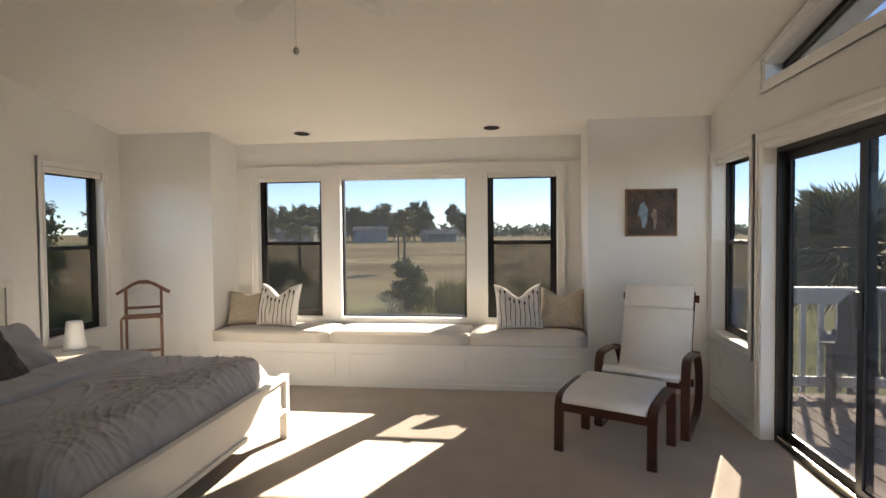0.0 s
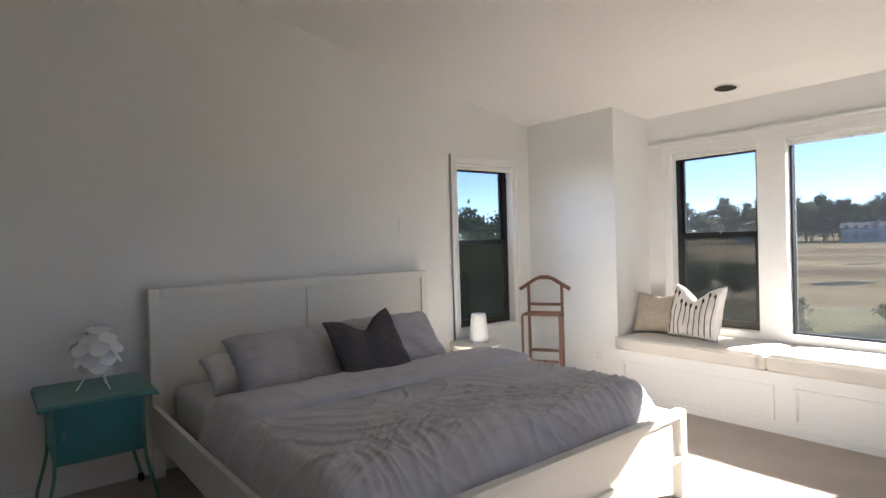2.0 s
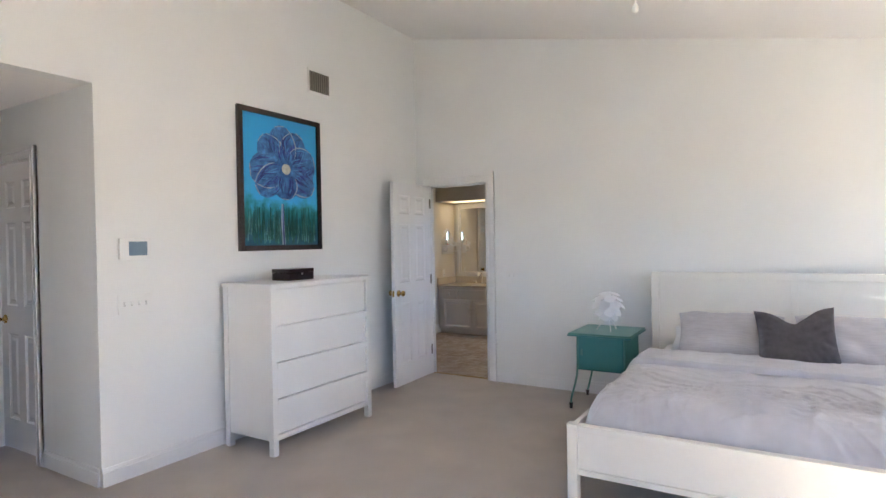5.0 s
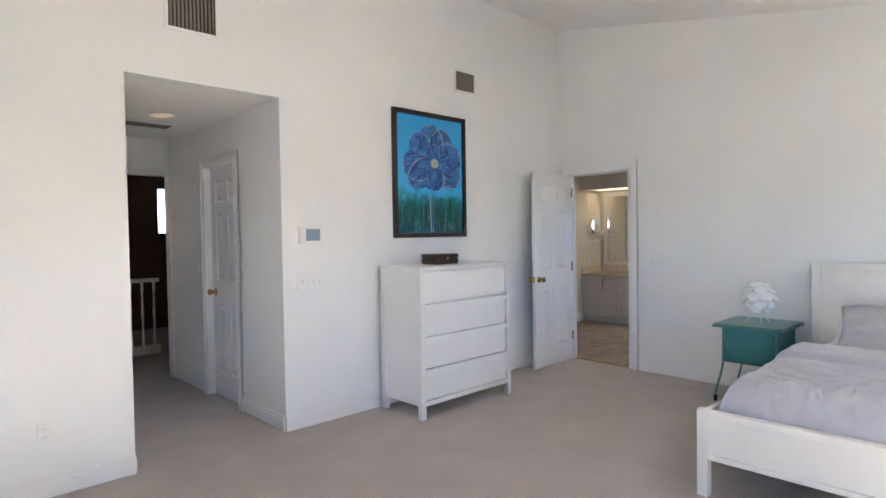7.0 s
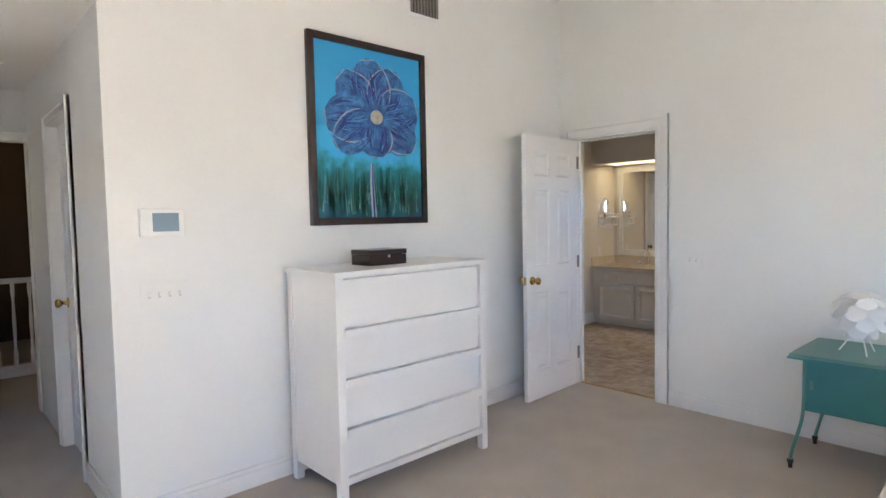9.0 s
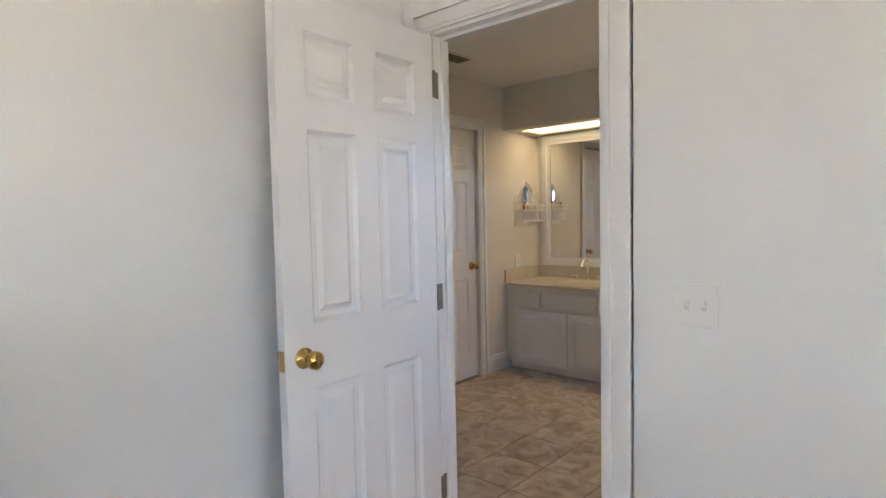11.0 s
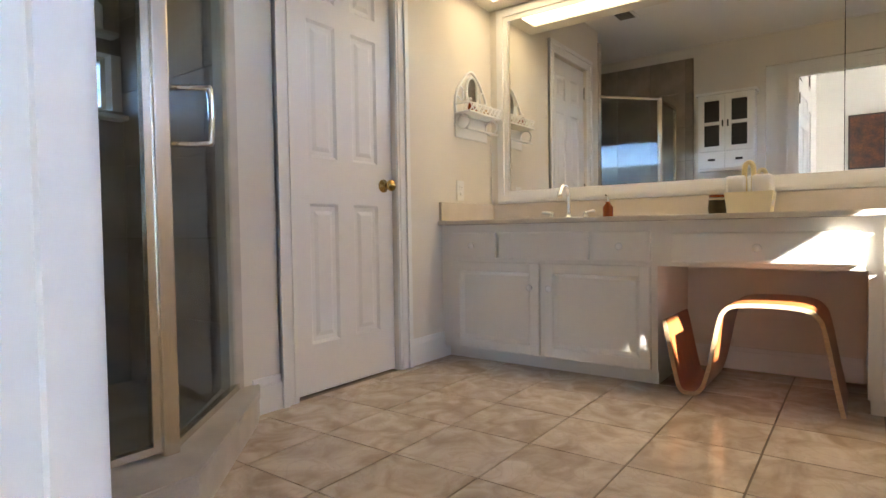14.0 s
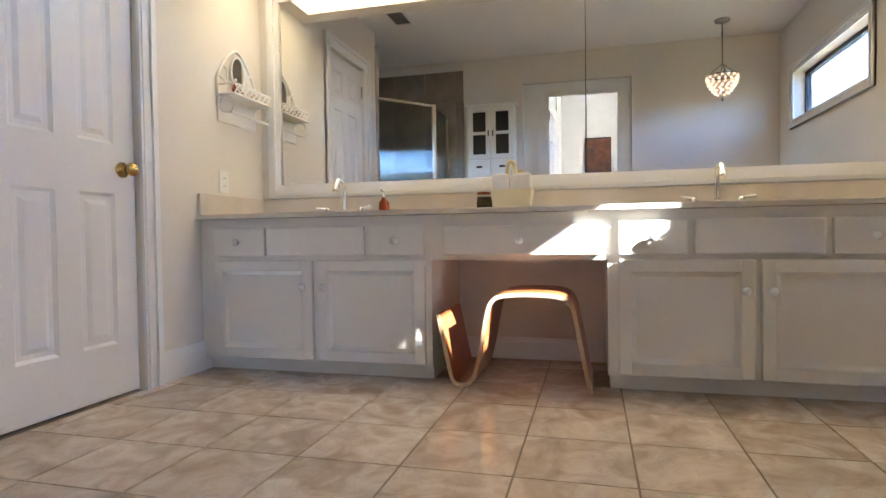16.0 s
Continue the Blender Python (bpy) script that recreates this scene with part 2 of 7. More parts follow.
M_SHGLASS = glass_mat("shower glass", (0.88, 0.91, 0.90), 0.05)
M_JAR = glass_mat("clear bottle glass", (0.95, 0.96, 0.96), 0.05)
M_MESH = glass_mat("insect screen", (0.68, 0.68, 0.68), 0.0, dirt=0.05)
M_AMBER = mat("amber soap", (0.30, 0.06, 0.01), 0.15, vary=0.1, bump=0.0)
M_SLAT = mat("grey-brown register slats", (0.20, 0.18, 0.16), 0.5, vary=0.1)
M_DARK = mat("dark void", (0.02, 0.017, 0.014), 0.9, vary=0.1)
# dark brown stands in for the landing's lack of light
M_LANDINGSHADE = mat("landing wall with shade painted in", (0.10, 0.065, 0.04), 0.8, vary=0.15, scale=2)
M_LAMPDISC = mat("frosted lamp petal", (0.86, 0.86, 0.86), 0.35, vary=0.02, bump=0.02)
M_GLOWPANEL = glow_mat("lit ceiling panel", (1.0, 0.76, 0.44), 0.033)
M_GLOWCAN = glow_mat("lit can lamp", (1.0, 0.5, 0.2), 0.005)
M_GLOWCRYSTAL = glow_mat("lit crystal", (1.0, 0.62, 0.38), 0.007)


# ---- building helpers ----
def mesh_of(bm, name):
    me = bpy.data.meshes.new(name)
    bmesh.ops.recalc_face_normals(bm, faces=bm.faces[:])
    bm.to_mesh(me)
    bm.free()
    return me


def part(name, bm, material, parent=None, label="", smooth=False):
    me = mesh_of(bm, name)
    me.materials.append(material)
    if smooth:
        me.shade_smooth()
    ob = new(name, me)
    if parent is not None:
        ob.parent = parent
    return tagged(ob, label)


def thing(name, label, category, at=(0, 0, 0), turn=0.0, group=""):
    ob = new(name)
    ob.empty_display_size = 0.1
    ob.matrix_basis = pose(*at, 0, 0, turn)
    return tagged(ob, label, category, group)


def struct(name, bm, material, label="", category="", smooth=False):
    return tagged(part(name, bm, material, None, label, smooth), category=category, kind="structure")


def B(*boxes, bevel=0.0, seg=2):
    """A bmesh of boxes given as (x0, x1, y0, y1, z0, z1)."""
    bm = bmesh.new()
    for x0, x1, y0, y1, z0, z1 in boxes:
        vs = [bm.verts.new((x, y, z)) for z in (z0, z1) for x, y in ((x0, y0), (x1, y0), (x1, y1), (x0, y1))]
        for q in ((3, 2, 1, 0), (4, 5, 6, 7), (0, 1, 5, 4), (1, 2, 6, 5), (2, 3, 7, 6), (3, 0, 4, 7)):
            bm.faces.new([vs[i] for i in q])
    if bevel:
        bmesh.ops.bevel(bm, geom=bm.edges[:], offset=bevel, segments=seg, affect="EDGES", profile=0.6)
    return bm


def prism(bm, pts, axis, a0, a1):
    """Extrudes a polygon of two coordinates along an axis from a0 to a1."""
    def at(p, a):
        return {"x": (a, p[0], p[1]), "y": (p[0], a, p[1]), "z": (p[0], p[1], a)}[axis]
    lo, hi = [bm.verts.new(at(p, a0)) for p in pts], [bm.verts.new(at(p, a1)) for p in pts]
    bm.faces.new(lo)
    bm.faces.new(hi[::-1])
    for i in range(len(pts)):
        j = (i + 1) % len(pts)
        bm.faces.new((lo[i], hi[i], hi[j], lo[j]))
    return bm


def lathe(profile, seg=24, at=(0, 0, 0), bm=None, squash=1.0, cap=True):
    """Turns (radius, height) pairs about a vertical axis."""
    bm = bm or bmesh.new()
    rings = []
    for r, z in profile:
        if r < 1e-5:
            rings.append([bm.verts.new((at[0], at[1], at[2] + z))])
        else:
            rings.append([bm.verts.new((at[0] + r * math.cos(math.tau * i / seg), at[1] + squash * r * math.sin(math.tau * i / seg), at[2] + z)) for i in range(seg)])
    for a, b in zip(rings, rings[1:]):
        for i in range(seg):
            j = (i + 1) % seg
            if len(a) == 1 and len(b) > 1:
                bm.faces.new((a[0], b[j], b[i]))
            elif len(b) == 1 and len(a) > 1:
                bm.faces.new((a[i], a[j], b[0]))
            elif len(a) > 1:
                bm.faces.new((a[i], a[j], b[j], b[i]))
    for end in (rings[0], rings[-1]):
        if len(end) > 1 and cap:
            bm.faces.new(end)
    return bm


def tube(pts, r, seg=8, bm=None, r_end=None):
    """A round bar along a line of points."""
    bm = bm or bmesh.new()
    pts = [Vector(p) for p in pts]
    rings = []
    for i, p in enumerate(pts):
        d = (pts[min(i + 1, len(pts) - 1)] - pts[max(i - 1, 0)]).normalized()
        a = d.orthogonal().normalized() if i == 0 else (side - d * side.dot(d)).normalized()
        side = a
        b = d.cross(a)
        rr = r if r_end is None else r + (r_end - r) * i / (len(pts) - 1)
        rings.append([bm.verts.new(p + rr * (a * math.cos(math.tau * k / seg) + b * math.sin(math.tau * k / seg))) for k in range(seg)])
    for u, v in zip(rings, rings[1:]):
        for k in range(seg):
            bm.faces.new((u[k], u[(k + 1) % seg], v[(k + 1) % seg], v[k]))
    bm.faces.new(rings[0][::-1])
    bm.faces.new(rings[-1])
    return bm


def smooth_line(pts, n=6):
    """A Catmull-Rom line through points."""
    pts = [Vector(p) for p in pts]
    out = []
    for i in range(len(pts) - 1):
        p0, p1, p2, p3 = pts[max(i - 1, 0)], pts[i], pts[i + 1], pts[min(i + 2, len(pts) - 1)]
        for k in range(n):
            s = k / n
            out.append(0.5 * (2 * p1 + (p2 - p0) * s + (2 * p0 - 5 * p1 + 4 * p2 - p3) * s * s + (3 * p1 - p0 - 3 * p2 + p3) * s ** 3))
    return out + [pts[-1]]


def ribbon(pts, thick, w0, w1, axis="x", bm=None, taper=None):
    """A flat bent strip: a line of two coordinates, thickened, and as wide as w0 to w1 along the axis."""
    bm = bm or bmesh.new()
    pts = [Vector(p) for p in pts]
    rows = []
    for i, p in enumerate(pts):
        d = (pts[min(i + 1, len(pts) - 1)] - pts[max(i - 1, 0)]).normalized()
        nrm = Vector((-d.y, d.x))
        t = thick if taper is None else taper(i / (len(pts) - 1))
        row = []
        for q, w in ((p + nrm * t / 2, w0), (p + nrm * t / 2, w1), (p - nrm * t / 2, w1), (p - nrm * t / 2, w0)):
            row.append(bm.verts.new({"x": (w, q.x, q.y), "y": (q.x, w, q.y), "z": (q.x, q.y, w)}[axis]))
        rows.append(row)
    for a, b in zip(rows, rows[1:]):
        for k in range(4):
            bm.faces.new((a[k], a[(k + 1) % 4], b[(k + 1) % 4], b[k]))
    bm.faces.new(rows[0])
    bm.faces.new(rows[-1][::-1])
    return bm


def shift(bm, m):
    bmesh.ops.transform(bm, matrix=m, verts=bm.verts[:])
    return bm


def wall_x(x0, x1, y0, y1, top, holes=()):
    """A wall of constant x, with openings (ya, yb, za, zb); top and zb are numbers or functions of y."""
    f = lambda v, y: v(y) if callable(v) else v
    cuts = sorted({y0, y1, *[h for hole in holes for h in hole[:2] if y0 < h < y1]})
    bm = bmesh.new()
    for a, b in zip(cuts, cuts[1:]):
        inside = sorted((h for h in holes if h[0] <= a + 1e-6 and h[1] >= b - 1e-6), key=lambda h: f(h[2], a))
        low = 0.0
        spans = []
        for h in inside:
            spans.append((low, h[2]))
            low = h[3]
        spans.append((low, top))
        for lo, hi in spans:
            if f(hi, a) - f(lo, a) > 1e-4:
                prism(bm, [(a, f(lo, a)), (b, f(lo, b)), (b, f(hi, b)), (a, f(hi, a))], "x", x0, x1)
    return bm


def wall_y(y0, y1, x0, x1, top, holes=()):
    bm = wall_x(y0, y1, x0, x1, top, holes)
    for v in bm.verts:
        v.co = Vector((v.co.y, v.co.x, v.co.z))
    return bm


# ---- the large structure ----
XW, XE, YS, YN, YA = -3.40, 2.30, -0.34, 5.632, 6.16     # inner faces: west, east, south, north piers, alcove
AX0, AX1 = -2.41, 1.235                                    # alcove sides
SLOPE = 0.1968


def ceil_z(y):
    return 2.49 + (YN - y) * SLOPE if y > YS - 0.2 else 2.49 + (YN - YS + 0.2) * SLOPE


DOOR = (-0.19, 0.52, 0.0, 2.05)
WINL = (4.69, 5.385, 0.585, 2.075)
WINR = (4.76, 5.55, 0.60, 2.09)
SLIDER = (2.62, 4.53, 0.0, 2.045)
CLERE = (2.62, 4.50, 2.50, lambda y: ceil_z(y) - 0.10)
HALL = (0.01, 1.005, 0.0, 2.405)
ALCOVE = ((-2.182, -1.464, 0.585, 2.085), (-1.256, 0.082, 0.585, 2.085), (0.296, 0.998, 0.585, 2.085))

struct("wall_west", wall_x(-3.475, XW, -2.5, YN + 0.12, lambda y: ceil_z(y) + 0.06, (DOOR, WINL)), M_WALL, "smooth off-white painted wall behind the bed", "wall")
struct("wall_south", wall_y(-0.46, YS, XW, XE + 0.17, 3.70, (HALL,)), M_WALL, "tall off-white painted wall with a hallway opening", "wall")
struct("wall_north_west", B((-3.52, AX0, YN, 6.34, 0, 2.60)), M_WALL, "off-white pier beside the window seat", "wall")
struct("wall_north_east", B((AX1, XE + 0.17, YN, 6.34, 0, 2.60)), M_WALL, "off-white pier beside the window seat", "wall")
struct("wall_north", wall_y(YA, 6.34, AX0, AX1, 2.60, ALCOVE), M_WALL, "off-white window wall of the seat alcove", "wall")
struct("wall_east", wall_x(XE, XE + 0.17, -0.46, YN, lambda y: ceil_z(y) + 0.06, (WINR, SLIDER, CLERE)), M_WALL, "off-white wall with sliding door and clerestory", "wall")

bm = bmesh.new()
prism(bm, [(-0.46, ceil_z(-0.46)), (YN, 2.49), (6.16, 2.44), (6.34, 2.44), (6.34, 2.72), (YN, 2.75), (-0.46, 3.96)], "x", -3.52, XE + 0.17)
struct("ceiling", bm, M_CEIL, "sloped white plaster ceiling rising from the windows", "ceiling")
struct("floor", B((XW - 0.06, XE + 0.10, -6.2, 6.2, -0.14, 0.0)), M_CARPET, "beige cut-pile carpet", "carpet")


def baseboard(x0, x1, y0, y1, face):
    """A board along a wall with a stepped top; face is the side it looks to."""
    t = 0.014
    low = {"+x": (x0, x0 + t, y0, y1), "-x": (x0 - t, x0, y0, y1), "+y": (x0, x1, y0, y0 + t), "-y": (x0, x1, y0 - t, y0)}[face]
    t = 0.008
    cap = {"+x": (x0, x0 + t, y0, y1), "-x": (x0 - t, x0, y0, y1), "+y": (x0, x1, y0, y0 + t), "-y": (x0, x1, y0 - t, y0)}[face]
    struct("baseboard", B((*low, 0.0, 0.085), (*cap, 0.085, 0.11)), M_TRIM, "white painted baseboard", "baseboard")


baseboard(XW, XW, 0.615, 2.12, "+x")
baseboard(XW, XW, 2.12, YN, "+x")
baseboard(XW, HALL[0], YS, YS, "+y")
baseboard(HALL[1], XE, YS, YS, "+y")
baseboard(XW, AX0, YN, YN, "-y")
baseboard(AX1, XE, YN, YN, "-y")
baseboard(XE, XE, 4.63, YN, "-x")
baseboard(XE, XE, YS, 2.52, "-x")
baseboard(HALL[0], HALL[0], -1.06, YS - 0.02, "+x")
baseboard(HALL[0] - 0.1, HALL[0] - 0.1, -2.66, -1.80, "+x")
baseboard(HALL[1], HALL[1], -2.66, YS - 0.02, "-x")


def casing(axis, face, sign, u0, u1, z0, z1, w=0.09, sill=False):
    """Moulded trim round an opening: flat band, raised outer bead, thin inner bead."""
    bm = bmesh.new()
    bands = ((0.0, w, 0.014), (w - 0.028, w, 0.026), (0.012, 0.024, 0.019))
    for a, b, t in bands:
        lo, hi = sorted((face, face + sign * t))
        pieces = [(u0 - b, u0 - a, z0 if not sill else z0 - b, z1 + b), (u1 + a, u1 + b, z0 if not sill else z0 - b, z1 + b), (u0 - a, u1 + a, z1 + a, z1 + b)]
        if sill:
            pieces.append((u0 - a, u1 + a, z0 - b, z0 - a))
        for p0, p1, q0, q1 in pieces:
            bb = (lo, hi, p0, p1, q0, q1) if axis == "x" else (p0, p1, lo, hi, q0, q1)
            part_bm = B(bb)
            me = bpy.data.meshes.new("tmp")
            part_bm.to_mesh(me)
            part_bm.free()
            bm.from_mesh(me)
            bpy.data.meshes.remove(me)
    return bm


struct("trim", casing("x", XW, 1, DOOR[0], DOOR[1], 0, DOOR[3]), M_TRIM, "white moulded casing of the bathroom doorway", "door casing")
struct("trim", casing("x", -3.476, -1, DOOR[0], DOOR[1], 0, DOOR[3]), M_TRIM, "white moulded casing of the bathroom doorway", "door casing")
struct("trim", B((-3.4755, -3.398, -0.192, -0.176, 0, 2.036), (-3.4755, -3.398, 0.506, 0.522, 0, 2.036), (-3.4755, -3.398, -0.192, 0.522, 2.036, 2.052),
                 (-3.475, -3.44, -0.176, -0.164, 0, 2.024), (-3.475, -3.44, 0.494, 0.506, 0, 2.024), (-3.475, -3.44, -0.176, 0.506, 2.024, 2.036)), M_TRIM, "white door jamb with stop", "door jamb")
struct("trim", casing("x", XW, 1, WINL[0], WINL[1], WINL[2], WINL[3], 0.075, True), M_TRIM, "white moulded window casing", "window casing")
struct("trim", casing("x", XE, -1, WINR[0], WINR[1], WINR[2], WINR[3], 0.075, True), M_TRIM, "white moulded window casing", "window casing")
struct("trim", casing("x", XE, -1, SLIDER[0], SLIDER[1], 0, SLIDER[3] + 0.02, 0.09), M_TRIM, "white moulded casing of the sliding door", "door casing")
# the casing round the three alcove windows, with its mullions
bm = casing("y", YA, -1, ALCOVE[0][0], ALCOVE[2][1], 0.545, 2.085, 0.085)
struct("trim", bm, M_TRIM, "wide white casing round the three seat windows", "window casing")
struct("trim", B((ALCOVE[0][1], ALCOVE[1][0], YA - 0.012, YA + 0.002, 0.545, 2.085), (ALCOVE[1][1], ALCOVE[2][0], YA - 0.012, YA + 0.002, 0.545, 2.085),
                 (ALCOVE[0][0], ALCOVE[2][1], YA - 0.010, YA + 0.002, 0.53, 0.585), bevel=0.003), M_TRIM, "white flat mullion boards and apron", "window casing")
struct("trim", B((AX0 + 0.02, AX1 - 0.02, YA - 0.03, YA - 0.013, 2.172, 2.192), bevel=0.004), M_TRIM, "white cap moulding over the windows", "moulding")
# clerestory trim, sloped along its top
bm = bmesh.new()
for a, b, t in ((0.0, 0.075, 0.014), (0.05, 0.075, 0.024)):
    prism(bm, [(CLERE[0], 2.50 - b), (CLERE[1] + b, 2.50 - b), (CLERE[1] + b, 2.50 - a), (CLERE[0], 2.50 - a)], "x", XE - t, XE)
    prism(bm, [(CLERE[1] + a, 2.50 - a), (CLERE[1] + b, 2.50 - a), (CLERE[1] + b, ceil_z(CLERE[1] + b) - 0.10 + b), (CLERE[1] + a, ceil_z(CLERE[1] + a) - 0.10 + a)], "x", XE - t, XE)
    prism(bm, [(CLERE[0], ceil_z(CLERE[0]) - 0.10 + a), (CLERE[1] + a, ceil_z(CLERE[1] + a) - 0.10 + a), (CLERE[1] + a, ceil_z(CLERE[1] + a) - 0.10 + b), (CLERE[0], ceil_z(CLERE[0]) - 0.10 + b)], "x", XE - t, XE)
struct("trim", bm, M_TRIM, "white sloped trim of the clerestory window", "window casing")


def ring(u0, u1, z0, z1, w, y0, y1, bevel=0.0):
    """Four bars round a rectangle in the x-z plane."""
    return B((u0, u0 + w, y0, y1, z0, z1), (u1 - w, u1, y0, y1, z0, z1), (u0 + w, u1 - w, y0, y1, z0, z0 + w), (u0 + w, u1 - w, y0, y1, z1 - w, z1), bevel=bevel)


def no_shadow(ob):
    ob.visible_shadow = False
    return ob


def double_hung(name, w, h, at, turn, depth=0.13, blind=True):
    """A black double-hung window; its outside is local +y, its sill at local z 0."""
    win = tagged(thing(name, "black aluminium double-hung window with insect screen", "window", at, turn), kind="structure")
    f = part("window_frame", ring(-w / 2, w / 2, 0, h, 0.03, depth - 0.03, depth + 0.03), M_BLACK, win)
    up = part("upper_sash", ring(-w / 2 + 0.03, w / 2 - 0.03, h * 0.515, h - 0.03, 0.028, depth + 0.004, depth + 0.026), M_BLACK, win)
    low = part("lower_sash", ring(-w / 2 + 0.03, w / 2 - 0.03, 0.03, h * 0.53, 0.033, depth - 0.026, depth - 0.002), M_BLACK, win)
    no_shadow(part("pane", B((-w / 2 + 0.058, w / 2 - 0.058, depth + 0.012, depth + 0.016, h * 0.515 + 0.028, h - 0.058)), M_GLASS, up))
    no_shadow(part("pane", B((-w / 2 + 0.063, w / 2 - 0.063, depth - 0.016, depth - 0.012, 0.063, h * 0.53 - 0.033)), M_GLASS, low))
    part("insect_screen", B((-w / 2 + 0.03, w / 2 - 0.03, depth + 0.036, depth + 0.037, 0.03, h * 0.52)), M_MESH, win, "dark fibreglass insect screen")
    part("sash_lock", B((-0.03, 0.03, depth - 0.05, depth - 0.026, h * 0.53 - 0.012, h * 0.53 + 0.008), bevel=0.003), M_BLACK, win)
    if blind:
        part("blind", B((-w / 2 + 0.004, w / 2 - 0.004, 0.010, 0.05, h - 0.03, h - 0.002), (-w / 2 + 0.008, w / 2 - 0.008, 0.012, 0.046, h - 0.052, h - 0.033), bevel=0.003), M_TRIM, win, "raised white blind")
    return win


a = ALCOVE[0]
double_hung("window_1", a[1] - a[0], 1.50, ((a[0] + a[1]) / 2, YA, 0.585), 0, 0.11)
a = ALCOVE[2]
double_hung("window_3", a[1] - a[0], 1.50, ((a[0] + a[1]) / 2, YA, 0.585), 0, 0.11)
a = ALCOVE[1]
w = a[1] - a[0]
win = tagged(thing("window_2", "large fixed picture window with thin black edge", "window", ((a[0] + a[1]) / 2, YA, 0.585)), kind="structure")
part("window_frame", ring(-w / 2, w / 2, 0, 1.50, 0.016, 0.07, 0.12), M_BLACK, win)
no_shadow(part("pane", B((-w / 2 + 0.016, w / 2 - 0.016, 0.095, 0.10, 0.016, 1.484)), M_GLASS, win))
part("blind", B((-w / 2 + 0.004, w / 2 - 0.004, 0.010, 0.05, 1.47, 1.498), (-w / 2 + 0.008, w / 2 - 0.008, 0.012, 0.046, 1.445, 1.467), bevel=0.003), M_TRIM, win, "raised white blind")
double_hung("window_4", WINL[1] - WINL[0], WINL[3] - WINL[2], (XW, (WINL[0] + WINL[1]) / 2, WINL[2]), 90, 0.10)
double_hung("window_5", WINR[1] - WINR[0], WINR[3] - WINR[2], (XE, (WINR[0] + WINR[1]) / 2, WINR[2]), -90, 0.13)

# sliding door: outside is local +y, placed turned so that +y looks east
sw = SLIDER[1] - SLIDER[0]
sl = tagged(thing("door_1", "black aluminium sliding glass door to the deck", "sliding door", (XE, (SLIDER[0] + SLIDER[1]) / 2, 0), -90), kind="structure")
part("door_frame", ring(-sw / 2, sw / 2, 0.0, 2.045, 0.035, 0.08, 0.18), M_BLACK, sl)
for k, (u0, u1, y0) in enumerate(((-sw / 2 + 0.035, 0.03, 0.13), (-0.03, sw / 2 - 0.035, 0.10))):
    p = part("door_panel", ring(u0, u1, 0.036, 2.009, 0.058, y0, y0 + 0.028), M_BLACK, sl)
    no_shadow(part("pane", B((u0 + 0.058, u1 - 0.058, y0 + 0.011, y0 + 0.016, 0.094, 1.951)), M_GLASS, p))
part("track", B((-sw / 2 + 0.035, sw / 2 - 0.035, 0.082, 0.095, 0.035, 0.05)), M_STEEL, sl, "bare metal door track")
part("pull", B((0.0, 0.02, 0.07, 0.10, 0.95, 1.15), bevel=0.004), M_BLACK, sl)
part("blind_headrail", B((-sw / 2 + 0.02, sw / 2 - 0.02, -0.06, 0.03, 2.075, 2.135), bevel=0.006), M_TRIM, sl, "white vertical-blind headrail")

# clerestory pane with sloped black frame
cw = tagged(thing("window_6", "black-framed sloped clerestory window", "window"), kind="structure")
bm = bmesh.new()
y0, y1 = CLERE[0], CLERE[1]
t0, t1 = CLERE[3](y0), CLERE[3](y1)
prism(bm, [(y0, 2.50), (y1, 2.50), (y1, 2.528), (y0, 2.528)], "x", XE + 0.10, XE + 0.15)
prism(bm, [(y0, t0 - 0.035), (y1, t1 - 0.035), (y1, t1), (y0, t0)], "x", XE + 0.10, XE + 0.15)
prism(bm, [(y1 - 0.035, 2.528), (y1, 2.528), (y1, t1 - 0.035), (y1 - 0.035, t1 - 0.028)], "x", XE + 0.10, XE + 0.15)
part("window_frame", bm, M_BLACK, cw)
bm = bmesh.new()
prism(bm, [(y0, 2.528), (y1 - 0.035, 2.528), (y1 - 0.035, t1 - 0.03), (y0, t0 - 0.035)], "x", XE + 0.12, XE + 0.125)
no_shadow(part("pane", bm, M_GLASS, cw))

# ---- hallway and landing ----
HX = -0.07
struct("wall_hall_west", wall_x(HX - 0.02, HALL[0], -2.66, -0.46, 2.42, ((-1.73, -1.12, 0, 2.03),)), M_WALL, "off-white hallway wall with a closet door", "wall")
struct("wall_hall_east", B((HALL[1], HALL[1] + 0.12, -2.66, -0.46, 0, 2.42)), M_WALL, "off-white hallway wall", "wall")
struct("wall_hall_south", wall_y(-2.78, -2.66, HX - 0.6, HALL[1] + 0.12, 2.42, ((0.02, 0.80, 0, 2.04),)), M_WALL, "off-white wall at the end of the hallway", "wall")
struct("ceiling_hall", B((HX - 0.6, HALL[1] + 0.12, -2.78, -0.46, 2.405, 2.50)), M_CEIL, "white hallway ceiling", "ceiling")
struct("trim", casing("x", HALL[0], 1, -1.73, -1.12, 0, 2.03, 0.08), M_TRIM, "white casing of the hallway closet door", "door casing")
struct("trim", casing("y", -2.66, 1, 0.02, 0.80, 0, 2.04, 0.085), M_TRIM, "white casing of the doorway to the landing", "door casing")
